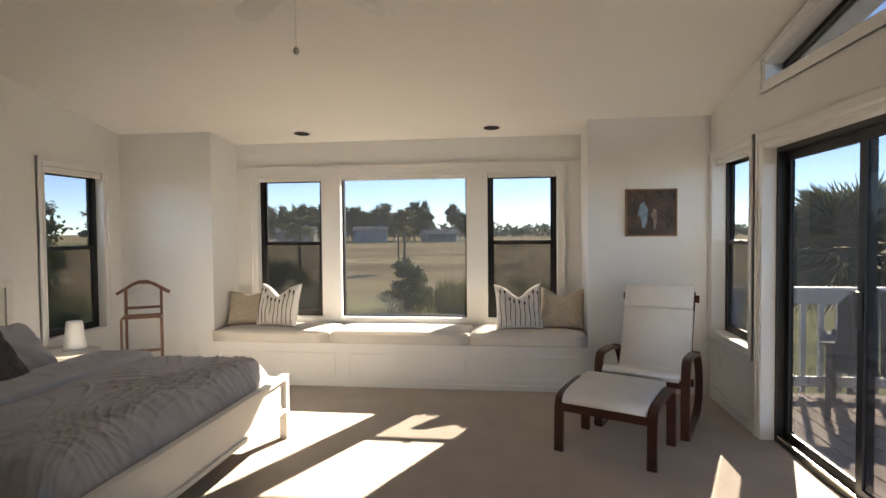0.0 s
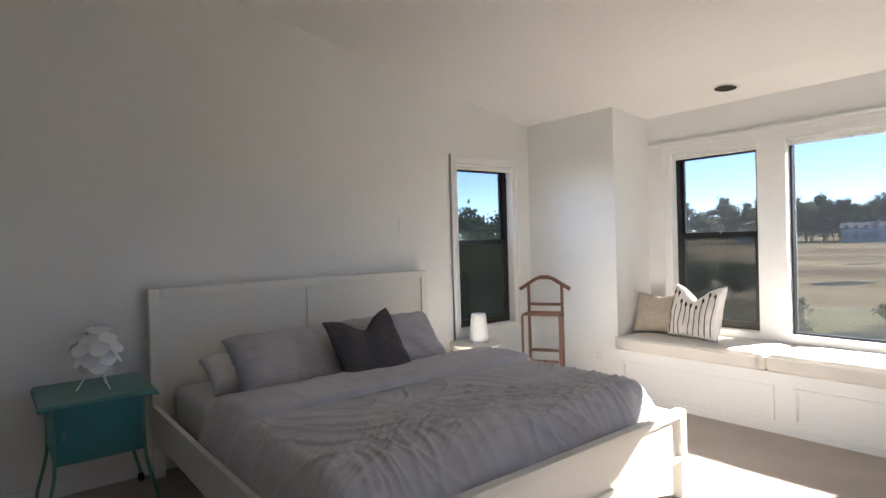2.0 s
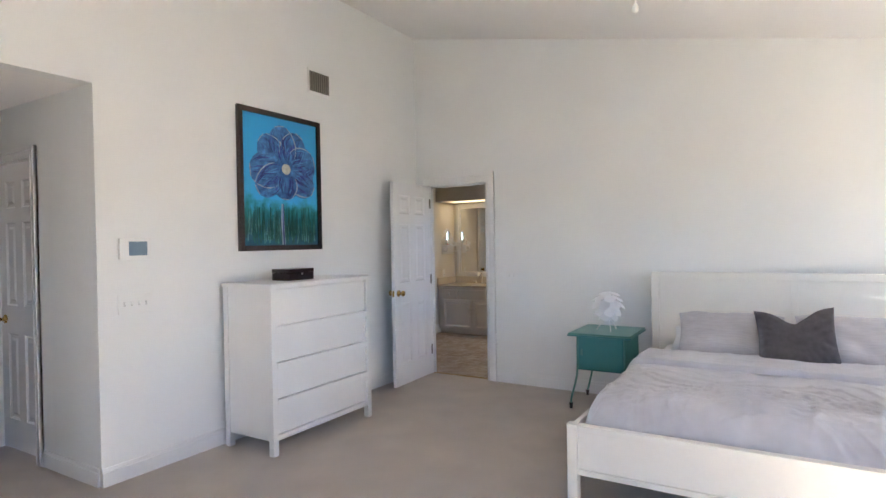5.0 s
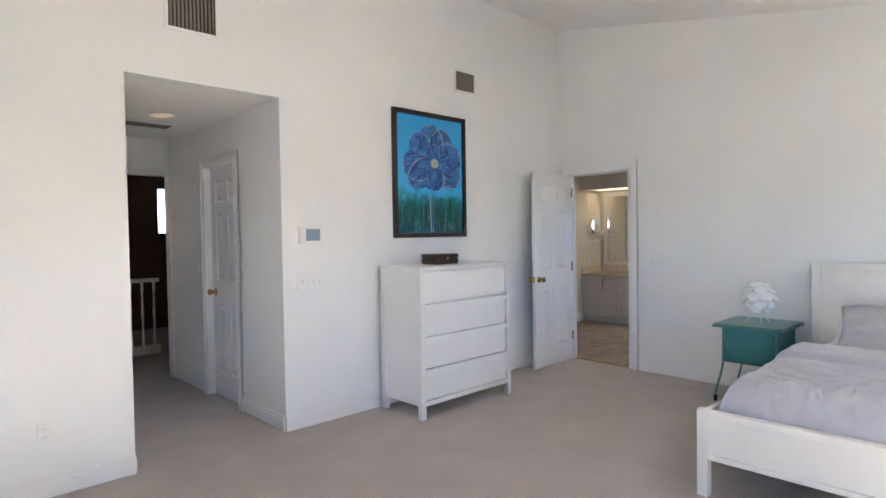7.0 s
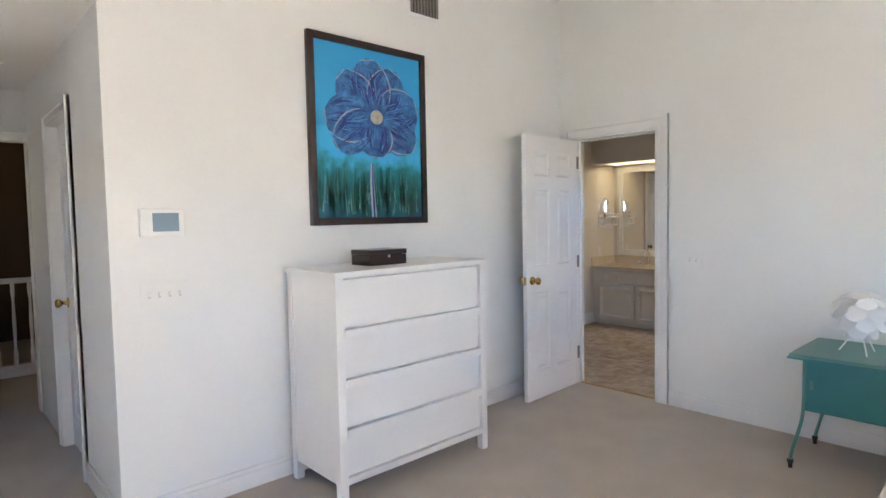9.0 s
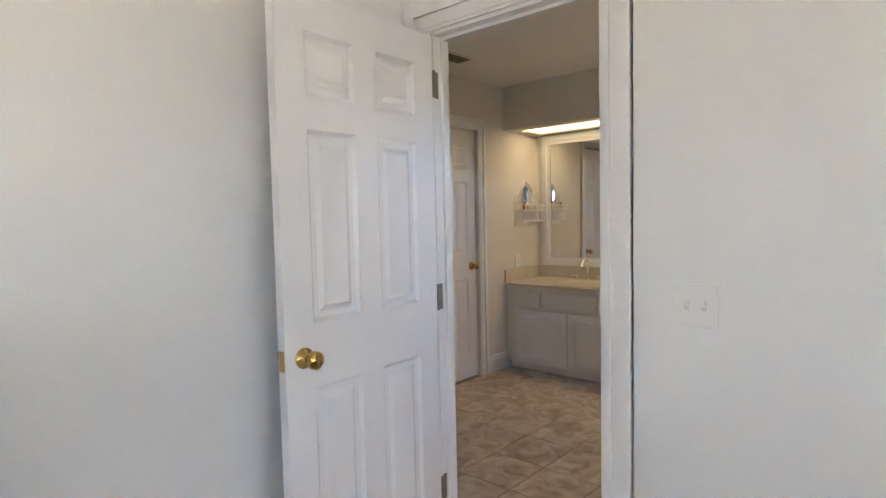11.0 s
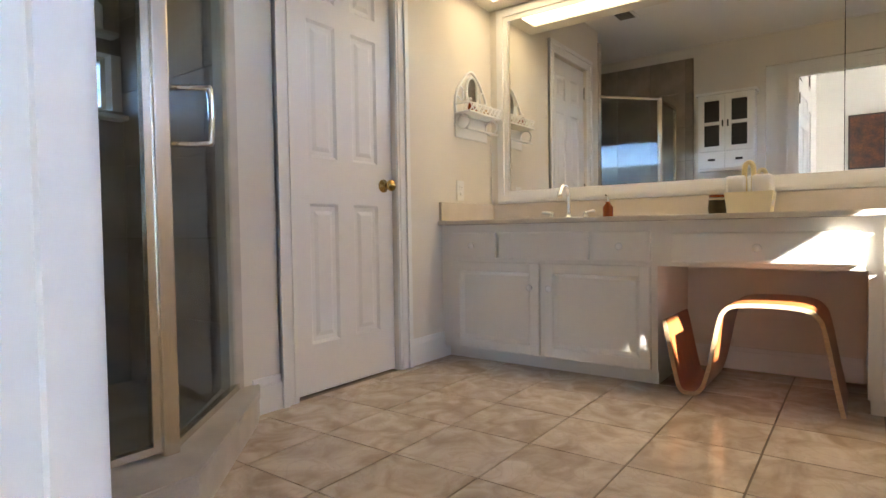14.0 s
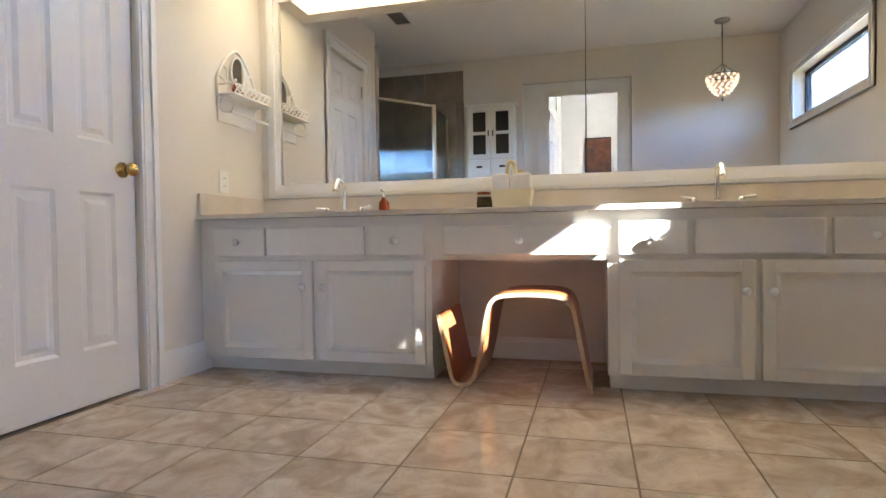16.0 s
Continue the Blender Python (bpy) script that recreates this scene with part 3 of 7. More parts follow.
# gloom is in the colour; boxes beside the hallway shut out stray daylight
struct("wall_landing", B((-2.4, -2.28, -6.2, -2.78, 0, 2.6), (2.9, 3.02, -6.2, -2.78, 0, 2.6), (-2.4, -1.12, -6.32, -6.2, 0, 2.6), (-0.96, 3.02, -6.32, -6.2, 0, 2.6), (-1.12, -0.96, -6.32, -6.2, 0, 1.5), (-1.12, -0.96, -6.32, -6.2, 2.2, 2.6), (-2.4, -0.67, -2.9, -2.78, 0, 2.6), (1.125, 3.02, -2.9, -2.78, 0, 2.6), (-2.4, 3.02, -2.9, -2.78, 2.42, 2.6)), M_LANDINGSHADE, "landing walls with their gloom painted in dark brown", "wall")
struct("ceiling_landing", B((-2.4, 3.02, -6.32, -2.78, 2.6, 2.7)), M_LANDINGSHADE, "landing ceiling with its gloom painted in", "ceiling")
struct("window_7", B((-1.12, -0.96, -6.27, -6.26, 1.5, 2.2)), M_GLASS, "small bright landing window", "window")


def panel_door(name, w, label, at, turn, knob_side=1, kind_tag="structure", hinge_side=-1):
    """A six-panel door, hinged at local x 0, spanning local +x; its faces look to local -y and +y."""
    h, t = 2.03, 0.035
    d = tagged(thing(name, label, "door", at, turn), kind=kind_tag)
    cx = w / 2
    st, mid = 0.105, 0.10
    cols = ((st, cx - mid / 2), (cx + mid / 2, w - st))
    rows = ((0.22, 0.83), (1.03, 1.62), (1.72, 1.91))
    bars = [(0, st, 0, t, 0.008, h), (w - st, w, 0, t, 0.008, h), (cx - mid / 2, cx + mid / 2, 0, t, 0.008, h)]
    zs = [0.008, *[z for r in rows for z in r], h]
    for z0, z1 in zip(zs[::2], zs[1::2]):
        bars += [(c0, c1, 0, t, z0, z1) for c0, c1 in cols]
    part("slab", B(*bars), M_DOOR, d)
    for c0, c1 in cols:
        for z0, z1 in rows:
            bm = bmesh.new()
            for s in (0, 1):
                yo, yi, yf = (0.0015, 0.010, 0.003) if s == 0 else (t - 0.0015, t - 0.010, t - 0.003)
                loops = []
                for inset, y in ((0.0, yo), (0.012, yi), (0.03, yi), (0.048, yf)):
                    loops.append([bm.verts.new((x, y, z)) for x, z in ((c0 + inset, z0 + inset), (c1 - inset, z0 + inset), (c1 - inset, z1 - inset), (c0 + inset, z1 - inset))])
                for p, q in zip(loops, loops[1:]):
                    for k in range(4):
                        bm.faces.new((p[k], p[(k + 1) % 4], q[(k + 1) % 4], q[k]))
                bm.faces.new(loops[-1])
            part("panel", bm, M_DOOR, d)
    kx = w - 0.065
    for s in (-1, 1):
        y = 0 if s < 0 else t
        prof = [(0.0, 0.0), (0.032, 0.0), (0.032, 0.006), (0.014, 0.010), (0.011, 0.03), (0.020, 0.038), (0.028, 0.05), (0.027, 0.062), (0.016, 0.070), (0.0, 0.072)]
        bm = lathe(prof, 20)
        shift(bm, pose(kx, y, 0.93, 90 if s < 0 else -90))
        part("door_knob", bm, M_BRASS, d, "polished brass knob", True)
    part("latch_plate", B((w - 0.001, w + 0.002, 0.006, t - 0.006, 0.90, 0.96)), M_BRASS, d, "brass latch plate")
    for z in (0.22, 0.985, 1.80):
        part("hinge", B((-0.003, 0.001, 0.004 if hinge_side < 0 else 0.0, t - 0.004, z, z + 0.10)), M_NICKEL, d, "worn metal hinge")
        yk = -0.006 if hinge_side < 0 else t + 0.006
        part("hinge_pin", tube([(0, yk, z), (0, yk, z + 0.10)], 0.006, 8), M_NICKEL, d)
    return d


# the bathroom door stands open along the south wall
panel_door("door_2", 0.705, "white six-panel door with brass knob, standing open", (-3.385, -0.205, 0), 3.0, hinge_side=1)
open_door = bpy.data.objects["door_2"]
for z in (0.22, 0.985, 1.80):
    leaf_ = B((-3.424, -3.404, -0.1765, -0.1735, z, z + 0.10), bevel=0.001, seg=1)
    part("hinge_leaf", shift(leaf_, open_door.matrix_basis.inverted()), M_NICKEL, open_door, "worn metal hinge leaf on the jamb")
# closed doors: the hallway closet and the bathroom closet
panel_door("door_3", 0.61, "closed white six-panel closet door in the hallway", (HX, -1.12, 0), -90)
panel_door("door_4", 0.64, "closed white six-panel bathroom closet door", (-4.82, -1.625, 0), 180)
# the landing door stands open into the hallway
panel_door("door_5", 0.75, "white six-panel landing door with brass knob, standing open", (0.83, -2.645, 0), 90)
# landing balustrade
rail = thing("landing_railing", "white painted wooden balustrade on the landing", "railing", (0.0, -4.1, 0))
part("handrail", B((-0.3, 1.4, -0.03, 0.03, 0.88, 0.93), bevel=0.008), M_TRIM, rail)
part("bottom_rail", B((-0.3, 1.4, -0.025, 0.025, 0.06, 0.11), bevel=0.005), M_TRIM, rail)
for k in range(13):
    part("baluster", lathe([(0.018, 0), (0.018, 0.12), (0.011, 0.16), (0.016, 0.4), (0.010, 0.62), (0.017, 0.68), (0.017, 0.77)], 8, (-0.24 + 0.13 * k, 0, 0.11)), M_TRIM, rail)
struct("baseboard", B((-0.3, 1.4, -4.13, -4.07, 0.0, 0.06)), M_TRIM, "white kerb under the landing balustrade", "baseboard")


def recessed_light(at, lit, tilt=0.0):
    c = thing("recessed_light", "lit round recessed ceiling lamp with white rim" if lit else "unlit round recessed ceiling lamp, inner shade painted on a disc", "ceiling light", at)
    c.matrix_basis = pose(*at, -tilt, 0, 0)
    bm = lathe([(0.085, -0.004), (0.10, -0.006), (0.10, 0.0), (0.078, 0.0), (0.078, -0.003), (0.085, -0.004)], 28, cap=False)
    part("rim", bm, M_TRIM, c, smooth=False)
    # the unlit lamp's recess is a flat disc with its shade painted on
    part("lamp", lathe([(0.0, -0.0015), (0.079, -0.0015), (0.079, 0.0), (0.0, 0.0)], 28), M_GLOWCAN if lit else M_DARK, c, "warm glowing lamp" if lit else "flat disc painted with the recess shade")


recessed_light((-1.53, 5.80, 2.4725), False, math.degrees(math.atan(0.0947)))
recessed_light((0.36, 5.80, 2.4725), False, math.degrees(math.atan(0.0947)))
recessed_light((0.44, -1.48, 2.405), True)


def grille(name, label, at, turn, w, h, slats, tilt=False, along="z"):
    """A metal air grille on a wall; local -y looks into the room."""
    g = thing(name, label, "vent", at, turn)
    if tilt:
        g.matrix_basis = pose(*at, 90, 0, turn)
    part("vent_frame", ring(-w / 2, w / 2, -h / 2, h / 2, 0.022, -0.008, 0.0, 0.002), M_TRIM, g)
    # no duct is built; a near-black sheet paints its shade
    part("backing", B((-w / 2 + 0.02, w / 2 - 0.02, -0.0015, -0.0005, -h / 2 + 0.02, h / 2 - 0.02)), M_DARK, g, "flat sheet painted as the duct's shade")
    span = (w if along == "x" else h) - 0.05
    for k in range(slats):
        u = -span / 2 + span * (k + 0.5) / slats
        q = span / slats * 0.28
        bb = (u - q, u + q, -0.007, -0.002, -h / 2 + 0.02, h / 2 - 0.02) if along == "x" else (-w / 2 + 0.02, w / 2 - 0.02, -0.007, -0.002, u - q, u + q)
        part("slat", B(bb), M_SLAT, g)
    return g


grille("wall_vent", "small white wall register with thin slats", (-1.90, YS, 2.84), 180, 0.29, 0.215, 9, along="x")
grille("return_grille", "white return-air grille above the hallway", (0.60, YS, 2.86), 180, 0.34, 0.29, 12, along="x")
grille("ceiling_vent", "white ceiling register in the hallway", (0.43, -1.95, 2.405), 0, 0.46, 0.24, 14, True, "x")

# unseen eave over the clerestory, added to cut stray sun; follows the roof slope
bm = bmesh.new()
prism(bm, [(-0.5, ceil_z(-0.5) + 0.06), (6.2, ceil_z(6.2) + 0.06), (6.2, ceil_z(6.2) + 0.20), (-0.5, ceil_z(-0.5) + 0.20)], "x", XE + 0.172, XE + 0.50)
struct("sun_trim_eave_east", bm, M_TRIM, "unseen sloping eave added to block sun at the clerestory", "eave")

# unseen eave, its width set to trim sun reaching the bathroom window
bm = bmesh.new()
prism(bm, [(2.56, ceil_z(2.56) + 0.06), (6.5, ceil_z(6.5) + 0.06), (6.5, ceil_z(6.5) + 0.20), (2.56, ceil_z(2.56) + 0.20)], "x", -4.09, -3.522)
struct("sun_trim_eave_west", bm, M_TRIM, "unseen sloping eave added to trim the bathroom sun", "eave")

# ---- bathroom shell ----
BX, BS, BN, BZ = -6.39, -1.60, 1.90, 2.44
struct("wall_bath_south", wall_y(-1.72, BS, -6.51, -4.55, BZ, ((-5.465, -4.815, 0, 2.04),)), M_BATHWALL, "warm white bathroom wall with a closet door", "wall")
struct("wall_bath_west", B((-6.51, BX, BS, 2.02, 0, BZ)), M_BATHWALL, "warm white bathroom wall behind the mirror", "wall")
struct("wall_bath_north", wall_y(BN, 2.02, BX, -3.52, BZ, ((-5.26, -3.90, 1.575, 1.965),)), M_BATHWALL, "warm white bathroom wall with a high window", "wall")
struct("wall_bath_east", B((-3.528, -3.476, -2.57, -0.42, 0, BZ), (-3.528, -3.476, 0.622, 1.90, 0, BZ), (-3.528, -3.476, -0.42, 0.622, 2.152, BZ)), M_BATHWALL, "warm white bathroom wall beside the doorway", "wall")
struct("wall_shower_west", B((-4.67, -4.55, -2.57, -1.72, 0, BZ)), M_BATHWALL, "shower wall", "wall")
struct("wall_shower_south", wall_y(-2.57, -2.45, -4.55, -3.52, BZ, ((-4.50, -3.72, 1.27, 1.52),)), M_BATHWALL, "shower wall with a small window", "wall")
struct("wall_shower_end", B((-4.556, -4.498, -1.645, -1.588, 0.123, 2.34)), M_CURB, "narrow grey stone end of the shower wall", "wall")
# side piece added against daylight leaking under the door; closet shade painted in
struct("wall_closet", B((-5.6, -4.67, -2.5, -2.42, 0, BZ), (-5.72, -5.6, -2.5, -1.72, 0, BZ)), M_DARK, "unseen closet walls, near black to keep the door gap dark", "wall")
struct("ceiling_bath", B((-6.51, -3.52, -2.57, 2.02, BZ, BZ + 0.1)), M_CEIL, "flat white bathroom ceiling", "ceiling")
struct("trim", casing("y", BS, 1, -5.465, -4.815, 0, 2.04, 0.085), M_TRIM, "white moulded casing of the bathroom closet", "door casing")
struct("trim", casing("y", BN, -1, -5.26, -3.90, 1.575, 1.965, 0.07, True), M_TRIM, "white casing of the high bathroom window", "window casing")
# unseen eave, placed so that only low sun rays pass the window
struct("sun_trim_eave", B((-6.6, -3.53, 2.02, 2.54, 2.33, 2.46)), M_TRIM, "unseen boxed eave added to cut high sun at the bathroom window", "eave")
hw = tagged(thing("window_8", "high black-framed bathroom window", "window", (-4.58, BN, 1.575)), kind="structure")
part("window_frame", ring(-0.68, 0.68, 0, 0.39, 0.03, 0.08, 0.12), M_BLACK, hw)
part("pane", B((-0.65, 0.65, 0.098, 0.102, 0.03, 0.36)), M_BATHGLASS, hw)
hw = tagged(thing("window_9", "small shower window with pale frame", "window", (-4.11, -2.45, 1.27)), kind="structure")
part("window_frame", ring(-0.39, 0.39, 0, 0.25, 0.022, -0.10, -0.06), M_STEEL, hw)
no_shadow(part("pane", B((-0.368, 0.368, -0.082, -0.078, 0.022, 0.228)), M_GLASS, hw))


def bath_board(b0, b1):
    struct("baseboard", B(b0, b1), M_TRIM, "tall white bathroom baseboard", "baseboard")


bath_board((-5.90, -5.55, BS, BS + 0.016, 0, 0.11), (-5.90, -5.55, BS, BS + 0.009, 0.11, 0.14))
bath_board((-4.73, -4.60, BS, BS + 0.016, 0, 0.11), (-4.73, -4.60, BS, BS + 0.009, 0.11, 0.14))
bath_board((-3.544, -3.528, 0.63, 1.90, 0, 0.11), (-3.537, -3.528, 0.63, 1.90, 0.11, 0.14))
bath_board((-6.389, -6.375, -0.40, 0.30, 0, 0.09), (-6.389, -6.381, -0.40, 0.30, 0.09, 0.11))

floor_bath = struct("floor_bath", B((-6.51, -3.44, -2.57, 2.02, -0.14, -0.003)), M_GROUT, "stone tile floor with brown grout", "tile floor")
struct("trim", B((-3.458, -3.438, -0.176, 0.506, -0.01, 0.006), bevel=0.002), M_BRASS, "thin metal threshold strip", "threshold")


# ---- vanity ----
def knob(parent, x, y, z):
    """A white round knob on a face that looks to +x."""
    bm = lathe([(0.0, 0.0), (0.007, 0.0), (0.006, 0.010), (0.014, 0.014), (0.017, 0.022), (0.012, 0.029), (0.0, 0.031)], 14)
    shift(bm, pose(x, y, z, 0, 90, 0))
    part("knob", bm, M_PORC, parent, "white ceramic knob", True)


def drawer_front(parent, y0, y1, z0, z1, x, knobs):
    d = part("drawer_front", B((x, x + 0.024, y0, y1, z0, z1), bevel=0.007), M_CAB, parent)
    if knobs:
        knob(d, x + 0.024, (y0 + y1) / 2, (z0 + z1) / 2)


def cab_door(parent, y0, y1, z0, z1, x, knob_y):
    bm = bmesh.new()
    loops = [[bm.verts.new((xx, y, z)) for y, z in ((y0 + i, z0 + i), (y1 - i, z0 + i), (y1 - i, z1 - i), (y0 + i, z1 - i))] for i, xx in ((0.049, x + 0.025), (0.053, x + 0.016), (0.068, x + 0.005), (0.082, x + 0.005))]
    for p, q in zip(loops, loops[1:]):
        for k in range(4):
            bm.faces.new((p[k], p[(k + 1) % 4], q[(k + 1) % 4], q[k]))
    bm.faces.new(loops[-1])
    d = part("cabinet_door", bm, M_CAB, parent)
    for a, b in ((y0, y0 + 0.05), (y1 - 0.05, y1)):
        part("stile", B((x, x + 0.025, a, b, z0, z1), bevel=0.006, seg=2), M_CAB, d)
    for a, b in ((z0, z0 + 0.05), (z1 - 0.05, z1)):
        part("rail", B((x, x + 0.0245, y0 + 0.0475, y1 - 0.0475, a, b), bevel=0.003, seg=1), M_CAB, d)
    knob(d, x + 0.025, knob_y, z1 - 0.12)


XV = -5.845
for y0, y1 in ((-1.598, -0.43), (0.31, 1.898)):
    cab = thing("vanity_cabinet", "off-white painted vanity cabinet with raised panel doors", "cabinet", (0, 0, 0), 0, "vanity cabinets")
    part("body", B((BX + 0.002, XV, y0, y1, 0.065, 0.733), (BX + 0.002, XV - 0.05, y0 + 0.01, y1 - 0.01, 0.0, 0.065)), M_CAB, cab)
    if y0 < -1:
        cols = ((-1.515, -1.24, True), (-1.222, -0.738, False), (-0.716, -0.455, True))
        doors = ((-1.515, -0.995, -1.035), (-0.97, -0.455, -0.93))
    else:
        cols = ((0.352, 0.61, True), (0.634, 1.08, False), (1.104, 1.36, True))
        doors = ((0.352, 0.846, 0.81), (0.868, 1.36, 0.905))
    for a, b, kn in cols:
        drawer_front(cab, a, b, 0.555, 0.69, XV, kn)
    for a, b, ky in doors:
        cab_door(cab, a, b, 0.075, 0.535, XV, ky)
kd = thing("vanity_knee_unit", "off-white vanity unit with wide drawer over knee space", "cabinet")
part("apron", B((BX + 0.002, XV, -0.43, 0.31, 0.535, 0.733)), M_CAB, kd)
drawer_front(kd, -0.37, 0.288, 0.556, 0.68, XV, True)

top = thing("countertop", "tan cultured-marble vanity top with backsplash", "countertop")
# slab pieces leave two oval basins between them
part("slab", B((BX + 0.002, -5.805, BS + 0.001, BN - 0.001, 0.734, 0.757), bevel=0.004), M_COUNTER, top)
part("backsplash", B((BX + 0.001, BX + 0.020, BS + 0.021, BN - 0.002, 0.7575, 0.862), bevel=0.003), M_COUNTER, top)
part("side_splash", B((BX + 0.001, -5.82, BS + 0.001, BS + 0.020, 0.7575, 0.862), bevel=0.003), M_COUNTER, top)
for yc in (-0.975, 0.857):
    part("basin_rim", lathe([(0.235, 0.0), (0.235, 0.004), (0.205, 0.005), (0.18, 0.002), (0.0, 0.0012)], 40, (-6.06, yc, 0.757), squash=1.0), M_COUNTER, top, "shallow moulded basin", True)


def faucet(y):
    f = thing("faucet", "chrome gooseneck faucet with white lever handles", "faucet", (-6.27, y, 0.757), 0, "vanity faucets")
    part("base", lathe([(0.0, 0), (0.024, 0), (0.022, 0.012), (0.014, 0.02), (0.0, 0.02)], 18), M_CHROME, f, smooth=True)
    line = smooth_line([(0, 0, 0.02), (0, 0, 0.12), (0.01, 0, 0.155), (0.04, 0, 0.183), (0.08, 0, 0.178), (0.105, 0, 0.15), (0.112, 0, 0.135)], 5)
    part("spout", tube(line, 0.011, 10), M_CHROME, f, smooth=True)
    part("nozzle", lathe([(0.0, 0), (0.014, 0), (0.015, 0.02), (0.012, 0.03), (0, 0.03)], 14, (0.112, 0, 0.115)), M_CHROME, f, smooth=True)
    for s in (-1, 1):
        h = part("valve", lathe([(0.0, 0), (0.021, 0), (0.019, 0.012), (0.012, 0.022), (0.015, 0.032), (0.008, 0.042), (0, 0.043)], 16, (0, s * 0.10, 0)), M_CHROME, f, smooth=True)
        part("lever", tube([(0.0, s * 0.10, 0.037), (0.01, s * (0.10 + 0.03), 0.041), (0.02, s * (0.10 + 0.055), 0.042)], 0.007, 8), M_PORC, h, "white ceramic lever", True)


faucet(-1.03)
faucet(0.80)

mr = thing("vanity_mirror", "wide two-piece wall mirror in a white moulded frame", "mirror")
part("mirror_glass", B((BX + 0.004, BX + 0.010, -1.455, 0.2235, 0.930, 1.985)), M_MIRROR, mr)
part("mirror_glass", B((BX + 0.004, BX + 0.010, 0.2265, 1.815, 0.930, 1.985)), M_MIRROR, mr)
part("mirror_seam", B((BX + 0.002, BX + 0.006, 0.2235, 0.2265, 0.930, 1.985)), M_DARK, mr)
bm = bmesh.new()
for inset, t in ((0.0, 0.02), (0.018, 0.028), (0.046, 0.015)):
    o, w = inset, {0.0: 0.020, 0.018: 0.029, 0.046: 0.030}[inset]
    y0, y1, z0, z1 = -1.545 + o, 1.898 - o, 0.866 + o, 2.055 - o
    for p in ((y0, y0 + w, z0, z1), (y1 - w, y1, z0, z1), (y0 + w, y1 - w, z0, z0 + w), (y0 + w, y1 - w, z1 - w, z1)):
        prism(bm, [(p[0], p[2]), (p[1], p[2]), (p[1], p[3]), (p[0], p[3])], "x", BX + 0.001, BX + t)
part("mirror_frame", bm, M_TRIM, mr, "white stepped wooden frame")

# soffit with a lit panel over the mirror
SF = -5.86
struct("soffit", B((SF, SF + 0.03, BS, BN, 2.07, BZ), (BX, SF, BS, BS + 0.10, 2.07, 2.085), (BX, SF, BN - 0.10, BN, 2.07, 2.085), (BX, BX + 0.12, BS + 0.10, BN - 0.10, 2.07, 2.085), (SF - 0.10, SF, BS + 0.10, BN - 0.10, 2.07, 2.085)), M_BATHWALL, "dropped light soffit over the vanity", "soffit")
lp = thing("ceiling_light", "glowing warm diffuser panel in the soffit", "ceiling light")
part("diffuser", B((BX + 0.12, SF - 0.10, BS + 0.10, BN - 0.10, 2.083, 2.09)), M_GLOWPANEL, lp)

# bentwood stool with a magazine sling, under the knee space
st = thing("bentwood_stool", "orange bent-plywood stool with magazine sling", "stool", (-5.97, -0.39, 0), 0)
line = smooth_line([(0.0, 0.345), (0.012, 0.30), (0.05, 0.12), (0.075, 0.03), (0.115, 0.012), (0.165, 0.03), (0.20, 0.12), (0.245, 0.34), (0.27, 0.405), (0.32, 0.432), (0.45, 0.440), (0.58, 0.432), (0.635, 0.40), (0.66, 0.33), (0.70, 0.12), (0.725, 0.0)], 6)
line = [Vector((p.x * 0.87, p.y * 0.895)) for p in line]
part("shell", ribbon([(p.x, p.y) for p in line], 0.016, -0.20, 0.18, "x"), M_ORANGE, st)
part("ply_edge", ribbon([(p.x, p.y) for p in line], 0.0165, 0.18, 0.186, "x"), M_PLY, st, "pale plywood edge")

# things on the counter
ob = thing("soap_dispenser", "clear pump bottle of amber soap", "bottle", (-6.20, -0.78, 0.757))
part("bottle", lathe([(0, 0), (0.024, 0), (0.026, 0.01), (0.026, 0.058), (0.012, 0.075), (0.012, 0.085), (0, 0.085)], 16), M_AMBER, ob, smooth=True)
part("pump", tube([(0, 0, 0.085), (0, 0, 0.115), (0.03, 0, 0.118)], 0.005, 8), M_CHROME, ob)
ob = thing("potpourri_jar", "small glass jar of dried potpourri", "jar", (-6.22, -0.26, 0.757))
part("contents", lathe([(0, 0.003), (0.035, 0.003), (0.04, 0.03), (0.036, 0.07), (0, 0.074)], 18), mat("potpourri", (0.25, 0.10, 0.02), 0.8, vary=0.5, scale=70, second=(0.08, 0.09, 0.03)), ob)
part("jar", lathe([(0, 0), (0.038, 0), (0.044, 0.03), (0.04, 0.078), (0.034, 0.085), (0.033, 0.08)], 20), M_JAR, ob, smooth=True)
part("lid", lathe([(0, 0.085), (0.036, 0.085), (0.036, 0.094), (0, 0.097)], 18), M_AMBER, ob)
ob = thing("towel_basket", "cream enamel basket holding rolled white washcloths", "basket", (-6.20, -0.12, 0.757))
bm = bmesh.new()
for z0, z1, w0, w1 in ((0.0, 0.10, 0.085, 0.098),):
    lo = [bm.verts.new((x, y, z0)) for x, y in ((-0.055, -w0), (0.055, -w0), (0.055, w0), (-0.055, w0))]
    hi = [bm.verts.new((x, y, z1)) for x, y in ((-0.062, -w1), (0.062, -w1), (0.062, w1), (-0.062, w1))]
    bm.faces.new(lo)
    for k in range(4):
        bm.faces.new((lo[k], lo[(k + 1) % 4], hi[(k + 1) % 4], hi[k]))
bmesh.ops.recalc_face_normals(bm, faces=bm.faces[:])
bmesh.ops.solidify(bm, geom=bm.faces[:], thickness=0.004)
part("tub", bm, mat("cream enamel", (0.80, 0.74, 0.53), 0.35, vary=0.03), ob)
